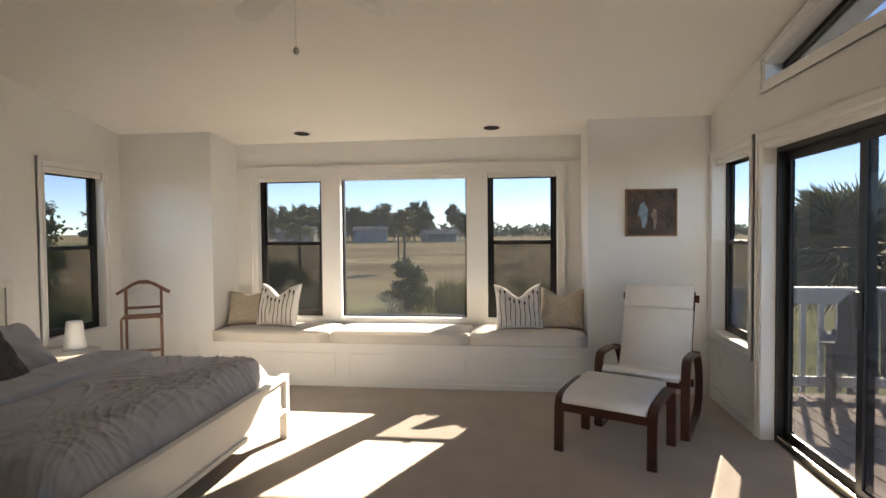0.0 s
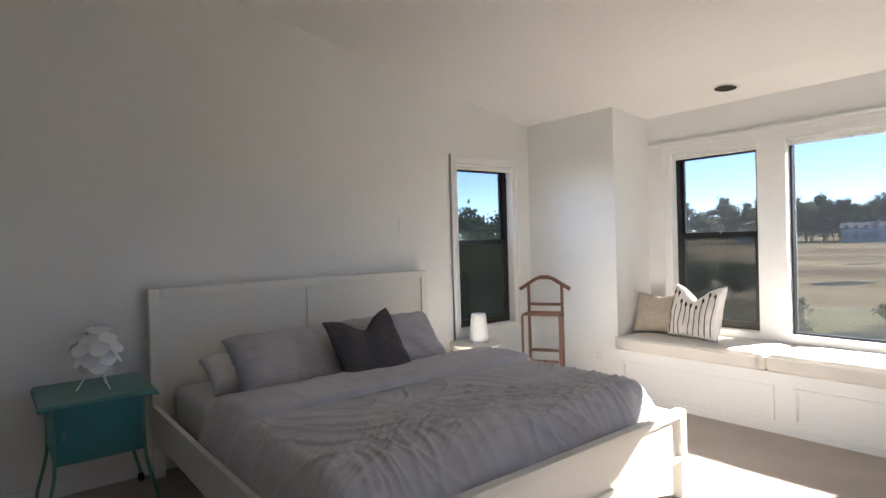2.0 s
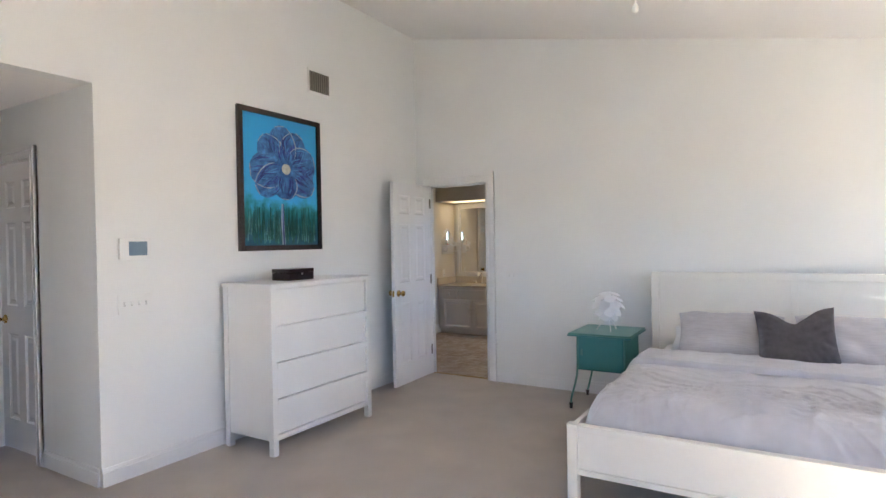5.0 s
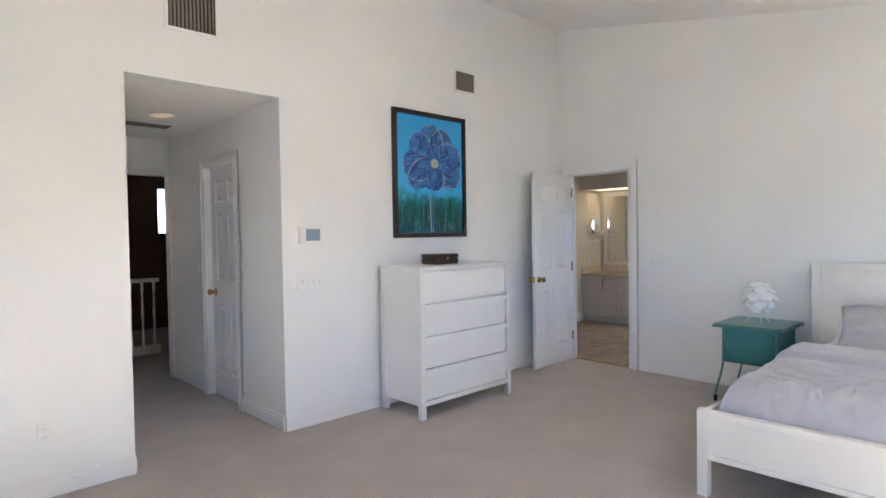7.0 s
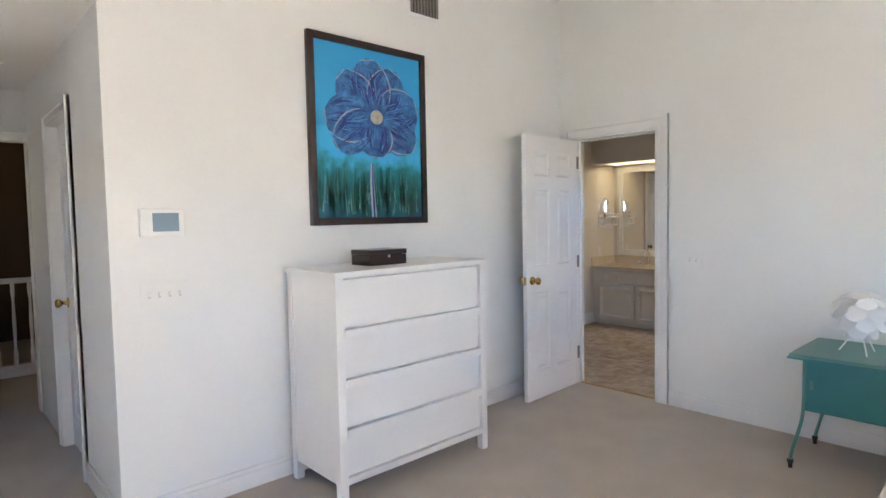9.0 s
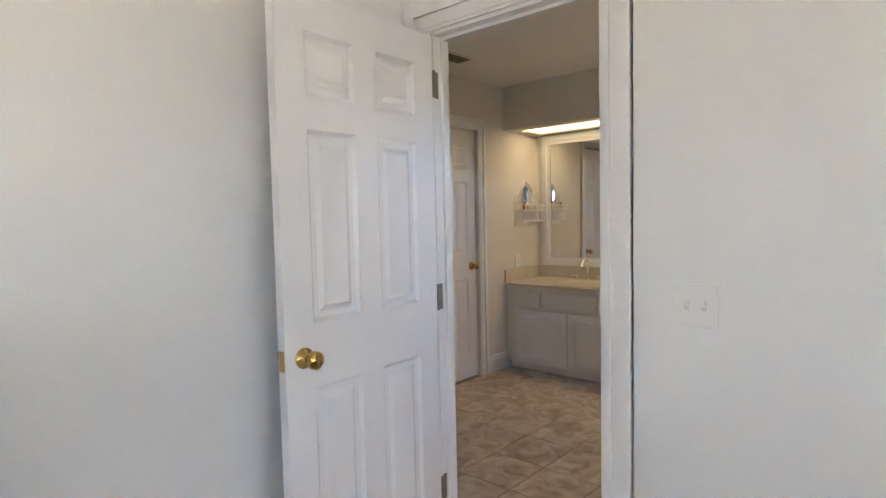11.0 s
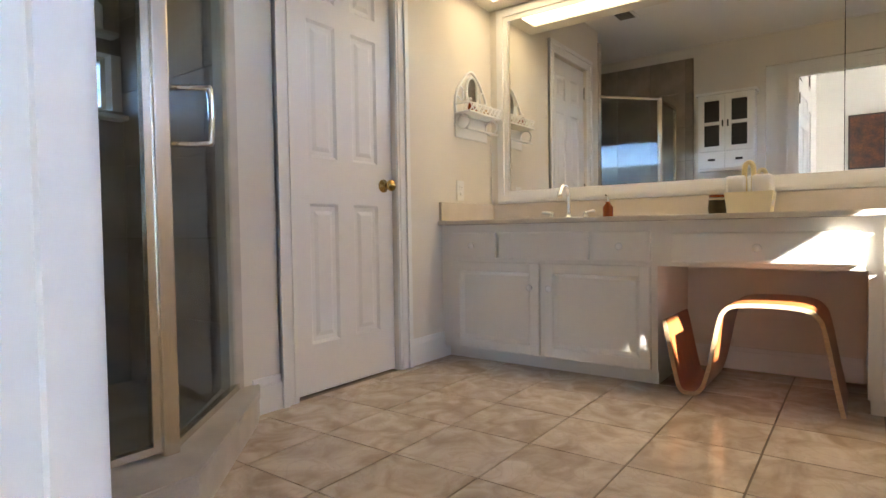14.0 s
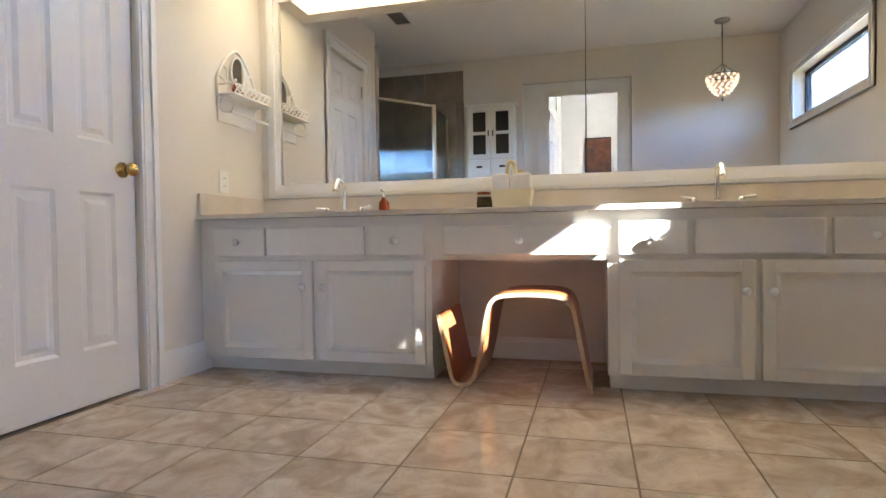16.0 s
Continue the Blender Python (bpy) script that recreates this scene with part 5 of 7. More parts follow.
for x0, x1 in ((AX0 + 0.006, -1.205), (-1.195, 0.145), (0.155, AX1 - 0.006)):
    c = thing("seat_cushion", "off-white box cushion on the window seat", "cushion", (0, 0, 0.415), 0, "window seat cushions")
    bm = B((x0, x1, YN - 0.065, YA - 0.035, 0.0, 0.115))
    bmesh.ops.subdivide_edges(bm, edges=bm.edges[:], cuts=7, use_grid_fill=True)
    for v in bm.verts:
        u = min(v.co.x - x0, x1 - v.co.x) / 0.12
        d = min(v.co.y - YN + 0.065, YA - 0.035 - v.co.y) / 0.12
        if v.co.z > 0.1:
            v.co.z += 0.010 * min(1, u) * min(1, d) - 0.008 * (u < 0.01 or d < 0.01)
        v.co.z += 0.004 * noise.noise(v.co * 4) * (v.co.z > 0.05)
    bmesh.ops.bevel(bm, geom=[e for e in bm.edges if e.is_manifold and e.calc_face_angle() > 0.9], offset=0.014, segments=3, affect="EDGES")
    cu = part("cover", bm, M_SEATCUSH, c, smooth=True)
    part("piping", tube([(x0 + 0.01, YN - 0.064, 0.104), (x1 - 0.01, YN - 0.064, 0.104)], 0.004, 6), M_SEATCUSH, cu)

pillow("cushion", "beige linen throw cushion on the window seat", M_BEIGEPIL, 0.44, 0.37, 0.15, (-2.17, 5.88, 0.53), 22, 12, chop=0.03, group="seat cushions", seed=11)
pillow("cushion", "beige linen throw cushion on the window seat", M_BEIGEPIL, 0.44, 0.42, 0.15, (1.01, 5.87, 0.53), 20, -14, chop=0.10, group="seat cushions", seed=17)
for x, turn, sd in ((-1.84, -8, 21), (0.62, 10, 27)):
    p = pillow("cushion", "ivory throw cushion striped with dark tasselled cords", M_IVORY, 0.46, 0.46, 0.16, (x, 5.80, 0.53), 18, turn, chop=0.14, group="seat cushions", seed=sd)
    for k in range(9):
        xx = -0.185 + 0.046 * k
        u = xx / 0.23
        ztop = 0.36 + 0.02 * math.sin(k * 2.1) - 0.10 * math.exp(-(u / 0.5) ** 2) + 0.04 * abs(u)
        pts = []
        for s in range(9):
            z = 0.03 + (ztop - 0.03) * s / 8
            v = 2 * z / 0.46 - 1
            body = (max(0, 1 - abs(u) ** 3.4) * max(0, 1 - abs(v) ** 3.4)) ** 0.45
            dip = math.exp(-(abs(u) / 0.46) ** 1.5) * (max(0, v + 0.2) / 1.2) ** 2
            pts.append((xx + 0.004 * math.sin(s + k), -0.080 * body * (1 - 0.5 * dip) - 0.006, z))
        part("cord", tube(pts, 0.0035, 6), M_TASSEL, p, "dark brown stitched cord")
        tip = pts[-1]
        part("tassel", lathe([(0, -0.03), (0.010, -0.028), (0.009, -0.008), (0.004, 0.004), (0, 0.006)], 8, tip), M_TASSEL, p, "dark brown tassel")

# ---- bentwood armchair and footstool ----
def bentwood_chair(at, turn):
    """Local -y is the front."""
    c = thing("armchair", "bentwood armchair with white cushion and headrest", "armchair", at, turn)
    for s in (-1, 1):
        x0, x1 = (s * 0.335 - 0.06, s * 0.335) if s > 0 else (s * 0.335, s * 0.335 + 0.06)
        side = smooth_line([(-0.34, 0.012), (-0.345, 0.20), (-0.335, 0.46), (-0.30, 0.535), (-0.22, 0.555), (0.02, 0.545), (0.12, 0.52)], 5)
        part("arm_and_leg", ribbon([(p.x, p.y) for p in side], 0.026, x0, x1, "x"), M_WALNUT, c)
        runner = smooth_line([(-0.34, 0.013), (-0.10, 0.013), (0.16, 0.025), (0.30, 0.09), (0.36, 0.22), (0.33, 0.38), (0.22, 0.50), (0.13, 0.535)], 6)
        part("runner", ribbon([(p.x, p.y) for p in runner], 0.026, x0 + 0.002, x1 - 0.002, "x"), M_WALNUT, c)
        xi0, xi1 = (s * 0.27 - 0.03, s * 0.27) if s > 0 else (s * 0.27, s * 0.27 + 0.03)
        seatline = smooth_line([(-0.33, 0.405), (-0.20, 0.345), (0.0, 0.30), (0.14, 0.32), (0.22, 0.45), (0.33, 0.75), (0.42, 0.97)], 6)
        part("seat_rail", ribbon([(p.x, p.y) for p in seatline], 0.022, xi0, xi1, "x"), M_WALNUT, c)
    for y, z in ((-0.33, 0.39), (0.12, 0.30), (0.40, 0.92)):
        part("crossbar", B((-0.30, 0.30, y - 0.011, y + 0.011, z - 0.03, z + 0.03), bevel=0.004), M_WALNUT, c)
    part("webbing", ribbon([(p.x, p.y) for p in smooth_line([(-0.32, 0.40), (-0.20, 0.34), (0.0, 0.298), (0.14, 0.318), (0.22, 0.45), (0.33, 0.75), (0.41, 0.95)], 5)], 0.006, -0.245, 0.245, "x"), M_DARK, c)
    line = smooth_line([(-0.375, 0.425), (-0.34, 0.445), (-0.20, 0.392), (0.0, 0.352), (0.11, 0.365), (0.175, 0.46), (0.28, 0.745), (0.315, 0.835)], 7)
    bm = ribbon([(p.x, p.y) for p in line], 0.07, -0.265, 0.265, "x", taper=lambda u: 0.055 + 0.022 * math.sin(math.pi * min(1, u * 1.02)))
    bmesh.ops.bevel(bm, geom=[e for e in bm.edges if e.calc_face_angle(0) > 0.8], offset=0.022, segments=3, affect="EDGES")
    part("seat_pad", bm, M_CHAIRCUSH, c, "white leather pad", True)
    line = smooth_line([(0.305, 0.842), (0.345, 0.93), (0.385, 1.015)], 5)
    bm = ribbon([(p.x - 0.012, p.y) for p in line], 0.085, -0.262, 0.262, "x", taper=lambda u: 0.06 + 0.035 * math.sin(math.pi * u))
    bmesh.ops.bevel(bm, geom=[e for e in bm.edges if e.calc_face_angle(0) > 0.8], offset=0.022, segments=3, affect="EDGES")
    part("headrest", bm, M_CHAIRCUSH, c, "white leather headrest", True)
    return c


def footstool(at, turn):
    c = thing("footstool", "dark bentwood footstool with white padded top", "footstool", at, turn)
    for s in (-1, 1):
        x0, x1 = (s * 0.335 - 0.06, s * 0.335) if s > 0 else (s * 0.335, s * 0.335 + 0.06)
        hoop = smooth_line([(-0.25, 0.0), (-0.245, 0.20), (-0.235, 0.325), (-0.20, 0.365), (-0.10, 0.385), (0.05, 0.40), (0.17, 0.405), (0.225, 0.385), (0.245, 0.33), (0.25, 0.20), (0.255, 0.0)], 5)
        part("hoop_leg", ribbon([(p.x, p.y) for p in hoop], 0.026, x0, x1, "x"), M_WALNUT, c)
    for y, z in ((-0.235, 0.30), (0.235, 0.315)):
        part("crossbar", B((-0.28, 0.28, y - 0.012, y + 0.012, z - 0.028, z + 0.028), bevel=0.004), M_WALNUT, c)
    line = smooth_line([(-0.262, 0.335), (-0.235, 0.375), (-0.10, 0.395), (0.05, 0.41), (0.20, 0.425), (0.262, 0.40)], 6)
    bm = ribbon([(p.x, p.y) for p in line], 0.06, -0.268, 0.268, "x", taper=lambda u: 0.045 + 0.022 * math.sin(math.pi * u))
    bmesh.ops.bevel(bm, geom=[e for e in bm.edges if e.calc_face_angle(0) > 0.8], offset=0.02, segments=3, affect="EDGES")
    part("pad", bm, M_CHAIRCUSH, c, "white leather pad", True)
    return c


footstool((1.255, 4.265, 0), -27)
bentwood_chair((1.62, 4.88, 0), -24)

# ---- dresser and what stands on it ----
ds = thing("dresser", "white lacquered four-drawer dresser", "dresser", (-1.35, -0.045, 0))
# local y from the wall (-0.25) to the front (0.25), local x across
W2 = 0.525
for sx in (-1, 1):
    for y in (-0.245, 0.20):
        part("leg", B((sx * W2 - (0.045 if sx > 0 else 0), sx * W2 + (0.045 if sx < 0 else 0), y, y + 0.045, 0.0, 1.135), bevel=0.002), M_WHITEFURN, ds)
    xs = sorted((sx * (W2 - 0.008), sx * (W2 - 0.026)))
    part("side_panel", B((xs[0], xs[1], -0.20, 0.20, 0.10, 1.135)), M_WHITEFURN, ds)
part("top", B((-W2 - 0.008, W2 + 0.008, -0.252, 0.256, 1.136, 1.163), bevel=0.002), M_WHITEFURN, ds)
part("back_panel", B((-W2 + 0.045, W2 - 0.045, -0.24, -0.225, 0.10, 1.135)), M_WHITEFURN, ds)
part("bottom_rail", B((-W2 + 0.045, W2 - 0.045, 0.205, 0.243, 0.10, 0.135), bevel=0.002), M_WHITEFURN, ds)
part("carcass", B((-W2 + 0.03, W2 - 0.03, -0.22, 0.205, 0.11, 1.13)), M_WHITEFURN, ds)
for k in range(4):
    z0 = 0.14 + 0.249 * k
    d = part("drawer", B((-W2 + 0.049, W2 - 0.049, 0.207, 0.226, z0, z0 + 0.236), bevel=0.002), M_WHITEFURN, ds)
    if k < 3:
        part("lip", B((-W2 + 0.047, W2 - 0.047, 0.2255, 0.246, z0 + 0.197, z0 + 0.2375), bevel=0.003), M_WHITEFURN, d)
jb = thing("jewellery_box", "dark rosewood jewellery box with small clasp", "box", (-1.27, -0.05, 1.1635), 0)
part("body", B((-0.125, 0.125, -0.09, 0.09, 0.0, 0.055), bevel=0.003), M_DARKBOX, jb)
part("lid", B((-0.127, 0.127, -0.092, 0.092, 0.057, 0.085), bevel=0.004), M_DARKBOX, jb)
part("clasp", B((-0.008, 0.008, 0.09, 0.095, 0.040, 0.056), bevel=0.002), M_CHROME, jb)


# ---- paintings ----
def gradient_canvas(name, stops, axis_scale):
    m = mat(name, (0.5, 0.5, 0.5), 0.55, bump=0.35, bscale=60)
    n, l = m.node_tree.nodes, m.node_tree.links
    tc, sep, ramp, nz, mul = n.new("ShaderNodeTexCoord"), n.new("ShaderNodeSeparateXYZ"), n.new("ShaderNodeValToRGB"), n.new("ShaderNodeTexNoise"), n.new("ShaderNodeMath")
    nz.inputs["Scale"].default_value, nz.inputs["Detail"].default_value = 14, 6
    mul.operation = "MULTIPLY_ADD"
    mul.inputs[1].default_value = 0.30
    l.new(tc.outputs["Object"], sep.inputs["Vector"])
    l.new(tc.outputs["Object"], nz.inputs["Vector"])
    sc = n.new("ShaderNodeMath")
    sc.operation = "MULTIPLY_ADD"
    sc.inputs[1].default_value, sc.inputs[2].default_value = axis_scale, -0.15
    l.new(sep.outputs["Z"], sc.inputs[0])
    l.new(nz.outputs["Fac"], mul.inputs[0])
    l.new(sc.outputs["Value"], mul.inputs[2])
    l.new(mul.outputs["Value"], ramp.inputs["Fac"])
    for k, (p, c) in enumerate(stops):
        e = ramp.color_ramp.elements[k] if k < 2 else ramp.color_ramp.elements.new(p)
        e.position, e.color = p, (*c, 1)
    l.new(ramp.outputs["Color"], n["Principled BSDF"].inputs["Base Color"])
    return m


pt = thing("flower_painting", "painting of a blue flower in a dark frame", "painting", (-1.436, YS, 1.386), 180)
# local x across, local -y into the room, local z up from the lower edge
PW, PH = 0.865, 1.098
part("picture_frame", ring(-PW / 2, PW / 2, 0, PH, 0.042, -0.032, 0.0, 0.004), M_DARKBOX, pt, "dark brown wooden frame")
part("canvas", B((-PW / 2 + 0.04, PW / 2 - 0.04, -0.016, -0.004, 0.04, PH - 0.04)), gradient_canvas("blue canvas", ((0.0, (0.005, 0.07, 0.12)), (0.16, (0.008, 0.13, 0.19)), (0.30, (0.012, 0.21, 0.24)), (0.40, (0.05, 0.44, 0.80)), (1.0, (0.035, 0.36, 0.72))), 0.95), pt)
M_PETAL = mat("cobalt paint", (0.02, 0.11, 0.50), 0.4, vary=0.4, scale=16, second=(0.08, 0.30, 0.78), bump=0.5, bscale=70)
M_PETALD = mat("deep violet-blue paint", (0.02, 0.045, 0.32), 0.4, vary=0.4, scale=20, bump=0.5, bscale=70)
M_STROKE = mat("pale lilac paint", (0.42, 0.50, 0.66), 0.45, vary=0.2, scale=30, bump=0.4)
M_GRASS1 = mat("green paint strokes", (0.015, 0.16, 0.13), 0.5, vary=0.4, scale=18, bump=0.4)
M_GRASS2 = mat("pale teal paint strokes", (0.16, 0.42, 0.42), 0.5, vary=0.3, scale=18, bump=0.4)
M_POLLEN = mat("pale centre paint", (0.62, 0.60, 0.50), 0.5, vary=0.2, scale=40, bump=0.4)


def flat_shape(pts, y, bm=None):
    bm = bm or bmesh.new()
    return prism(bm, pts, "y", y, y - 0.0018)


random.seed(7)
fx, fz = 0.035, 0.655
FLOWER = ((138, 0.31, 0.13), (62, 0.30, 0.15), (100, 0.315, 0.155), (15, 0.305, 0.16), (-28, 0.315, 0.13), (186, 0.335, 0.155), (212, 0.32, 0.13), (-93, 0.215, 0.135))


def petal_point(a, L, wid, u, v):
    """A spot on a petal: u along it from the centre, v across it from -1 to 1."""
    r, o = 0.03 + L * u, v * wid * (math.sin(math.pi * min(1.0, 0.10 + 0.84 * u)) ** 0.55)
    return (fx + r * math.cos(a) - o * math.sin(a), fz + r * math.sin(a) + o * math.cos(a))


def dab(a, L, wid, u0, u1, v0, v1, thick, bm, y):
    """One brush stroke along a petal."""
    up, dn = [], []
    for k in range(6):
        q = k / 5
        u, v = u0 + (u1 - u0) * q, v0 + (v1 - v0) * q
        w = thick * math.sin(math.pi * (0.12 + 0.76 * q)) / wid
        up.append(petal_point(a, L, wid, u, v + w))
        dn.append(petal_point(a, L, wid, u, v - w))
    flat_shape(up + dn[::-1], y, bm)


M_VIOLET = mat("violet paint", (0.05, 0.10, 0.46), 0.45, vary=0.3, scale=24, bump=0.4)
M_SKYBLUE = mat("light blue paint", (0.10, 0.34, 0.78), 0.45, vary=0.3, scale=24, bump=0.4)
for k, (deg, L, wid) in enumerate(FLOWER):
    a = radians(deg)
    rim_ = [(0.0, -0.6), *[(0.12 * s_, -1.0) for s_ in range(1, 8)], (0.95, -0.85), (1.0, -0.45), (1.02 + 0.02 * math.sin(k), 0.0), (1.0, 0.45), (0.95, 0.85), *[(0.12 * s_, 1.0) for s_ in range(7, 0, -1)], (0.0, 0.6)]
    y = -0.0162 - 0.0009 * k
    part("petal", flat_shape([petal_point(a, L, wid, u, v * (1 + 0.05 * math.sin(9 * u + 2 * k))) for u, v in rim_], y), M_PETAL, pt)
    for material_, count_, label_ in ((M_PETALD, 15, "deep blue brush strokes"), (M_VIOLET, 9, "violet brush strokes"), (M_SKYBLUE, 9, "light blue brush strokes")):
        bm = bmesh.new()
        for s_ in range(count_):
            u0, v0 = random.uniform(0.08, 0.6), random.uniform(-0.85, 0.85)
            dab(a, L, wid, u0, min(0.97, u0 + random.uniform(0.18, 0.42)), v0, v0 * random.uniform(0.9, 1.1), random.uniform(0.0018, 0.0055), bm, y - 0.0018 - 0.0001 * s_ / 15)
        tagged(part("brushwork", bm, material_, pt, label_), kind="stuff")
    bm = bmesh.new()
    side = 1 if k % 2 else -1
    dab(a, L, wid, 0.15, 0.95, side * 0.95, side * 0.90, 0.0055, bm, y - 0.0022)
    tip_ = [petal_point(a, L, wid, 1.0, v / 5) for v in range(-4, 5)]
    flat_shape(tip_ + [(x_ + (fx - x_) * 0.016, z_ + (fz - z_) * 0.016) for x_, z_ in tip_[::-1]], y - 0.0023, bm)
    part("petal_edge", bm, M_STROKE, pt, "pale lilac edge strokes")
part("flower_centre", flat_shape([(fx + 0.047 * math.cos(q), fz + 0.043 * math.sin(q)) for q in [math.tau * s / 18 for s in range(18)]], -0.0262), M_POLLEN, pt)
part("stem", flat_shape([(-0.012, 0.375), (-0.02, 0.25), (-0.012, 0.045), (0.022, 0.045), (0.010, 0.25), (0.010, 0.375)], -0.0165), M_STROKE, pt)
part("stem_shade", flat_shape([(0.0, 0.375), (-0.006, 0.25), (0.002, 0.045), (0.014, 0.045), (0.004, 0.25), (0.006, 0.375)], -0.0185), M_PETALD, pt)
for m_, count, lo, hi, wd in ((M_GRASS1, 120, 0.25, 0.37, 0.006), (M_GRASS2, 60, 0.18, 0.31, 0.004)):
    bm = bmesh.new()
    for s in range(count):
        x, h, b = random.uniform(-0.38, 0.38), random.uniform(lo, hi), random.uniform(0.05, 0.17)
        lean = random.uniform(-0.02, 0.02)
        if abs(x) < 0.375:
            flat_shape([(x - wd, b), (x + lean, h), (x + wd, b)], -0.0162, bm)
    tagged(part("painted_grass", bm, m_, pt, "painted grass blades"), kind="stuff")

sp = thing("small_painting", "small dark painting with pale figures, gilt frame", "painting", (1.79, YN, 1.425), 0)
part("picture_frame", ring(-0.222, 0.222, 0, 0.425, 0.012, -0.03, 0.0, 0.002), mat("gilt wood", (0.34, 0.20, 0.08), 0.4, vary=0.2), sp)
part("canvas", B((-0.212, 0.212, -0.02, -0.004, 0.01, 0.415)), mat("umber canvas", (0.07, 0.055, 0.05), 0.5, vary=0.5, scale=9, second=(0.14, 0.085, 0.065), bump=0.4, bscale=50), sp)
M_SMUDGE = mat("pale blue paint", (0.25, 0.36, 0.44), 0.5, vary=0.3, scale=25)
part("painted_shape", flat_shape([(-0.12, 0.20), (-0.09, 0.30), (-0.06, 0.31), (-0.03, 0.24), (-0.035, 0.14), (-0.06, 0.07), (-0.08, 0.08), (-0.085, 0.15)], -0.0205), M_SMUDGE, sp)
part("painted_shape", flat_shape([(0.0, 0.19), (0.02, 0.25), (0.045, 0.24), (0.05, 0.14), (0.035, 0.06), (0.02, 0.07), (0.02, 0.13)], -0.0205), mat("pale brown paint", (0.30, 0.22, 0.18), 0.5, vary=0.3, scale=25), sp)
ep = thing("abstract_painting", "dark abstract painting in a black frame", "painting", (XE, 0.36, 1.62), -90)
part("picture_frame", ring(-0.25, 0.25, 0, 0.90, 0.025, -0.03, 0.0, 0.002), M_BLACK, ep)
part("canvas", B((-0.23, 0.23, -0.02, -0.004, 0.02, 0.88)), mat("dark teal canvas", (0.01, 0.05, 0.09), 0.5, vary=0.6, scale=7, second=(0.20, 0.07, 0.03), bump=0.4, bscale=40), ep)

# ---- ceiling fan at rest ----
fan = thing("ceiling_fan", "white ceiling fan at rest with pull chain", "ceiling fan", (-0.355, 2.69, 0))
FZ = 2.60
part("canopy", lathe([(0, 0.02), (0.075, 0.02), (0.07, -0.04), (0.02, -0.07), (0, -0.07)], 24, (0, 0, ceil_z(2.69))), M_TRIM, fan, smooth=True)
part("downrod", tube([(0, 0, ceil_z(2.69) - 0.06), (0, 0, FZ + 0.10)], 0.013, 12), M_TRIM, fan)
part("motor", lathe([(0, 0.11), (0.05, 0.11), (0.11, 0.075), (0.125, 0.03), (0.11, -0.02), (0.06, -0.045), (0, -0.045)], 32, (0, 0, FZ)), M_TRIM, fan, smooth=True)
part("switch_cup", lathe([(0, -0.045), (0.05, -0.045), (0.048, -0.095), (0.03, -0.105), (0, -0.105)], 24, (0, 0, FZ)), M_TRIM, fan, smooth=True)
for k in range(5):
    a = 360 / 5 * k + 62
    bm = bmesh.new()
    prism(bm, [(0.19, -0.05), (0.30, -0.066), (0.58, -0.072), (0.645, -0.055), (0.66, 0.0), (0.645, 0.055), (0.58, 0.072), (0.30, 0.066), (0.19, 0.05)], "z", -0.004, 0.004)
    bl_ = part("blade", shift(bm, pose(0, 0, FZ + 0.005, 0, 0, a) @ pose(0, 0, 0, 11, 0, 0)), M_TRIM, fan)
    part("blade_iron", shift(B((0.10, 0.23, -0.02, 0.02, -0.006, 0.0), bevel=0.002), pose(0, 0, FZ, 0, 0, a)), M_TRIM, bl_)
for x, z, m_, lb in ((0.01, 2.27, M_CREAM, "small white chain pull"),):
    pc = part("pull_chain", tube([(x, 0, FZ - 0.10), (x, 0, z + 0.015)], 0.0022, 6), m_, fan, "thin pull chain")
    part("chain_ball", lathe([(0, -0.018), (0.010, -0.013), (0.013, 0.0), (0.010, 0.013), (0, 0.018)], 14, (x, 0, z)), m_, pc, lb, True)

# ---- shower ----
SX, SY = -4.06, -1.20       # the corner post
cb = thing("shower_curb", "pale stone shower curb", "shower curb")
bm = bmesh.new()
prism(bm, [(-4.63, -1.597), (-4.55, -1.50), (-4.045, -1.03), (-3.5285, -1.03), (-3.5285, -1.27), (-4.10, -1.27), (-4.63, -1.77)], "z", 0.0, 0.10)
part("riser", bm, M_CURB, cb)
bm = bmesh.new()
prism(bm, [(-4.63, -1.592), (-4.55, -1.48), (-4.035, -1.01), (-3.529, -1.01), (-3.529, -1.28), (-4.11, -1.28), (-4.63, -1.78)], "z", 0.1, 0.122)
bmesh.ops.bevel(bm, geom=bm.edges[:], offset=0.004, segments=2, affect="EDGES")
part("cap", bm, M_CURB, cb, "pale stone cap")
se = thing("shower_enclosure", "corner glass shower enclosure in satin metal framing", "shower enclosure")
ang = math.degrees(math.atan2(-1.655 - SY, -4.60 - SX))
Lp = math.hypot(-1.655 - SY, -4.60 - SX)
mm = pose(SX, SY, 0.122, 0, 0, ang)
part("side_frame", shift(ring(0.0, Lp, 0, 1.76, 0.022, -0.012, 0.012), mm), M_STEEL, se)
no_shadow(part("side_pane", shift(B((0.02, Lp - 0.02, -0.003, 0.003, 0.02, 1.74)), mm), M_SHGLASS, se))
part("corner_post", B((SX - 0.022, SX + 0.022, SY - 0.022, SY + 0.022, 0.122, 1.885), bevel=0.005), M_STEEL, se)
sd = part("shower_door", B((SX + 0.022, SX + 0.045, SY - 0.012, SY + 0.012, 0.135, 1.88), (-3.56, -3.537, SY - 0.012, SY + 0.012, 0.135, 1.88), (SX + 0.045, -3.56, SY - 0.012, SY + 0.012, 1.855, 1.88), (SX + 0.045, -3.56, SY - 0.012, SY + 0.012, 0.135, 0.155)), M_STEEL, se)
no_shadow(part("door_pane", B((SX + 0.04, -3.555, SY - 0.003, SY + 0.003, 0.15, 1.86)), M_SHGLASS, sd))
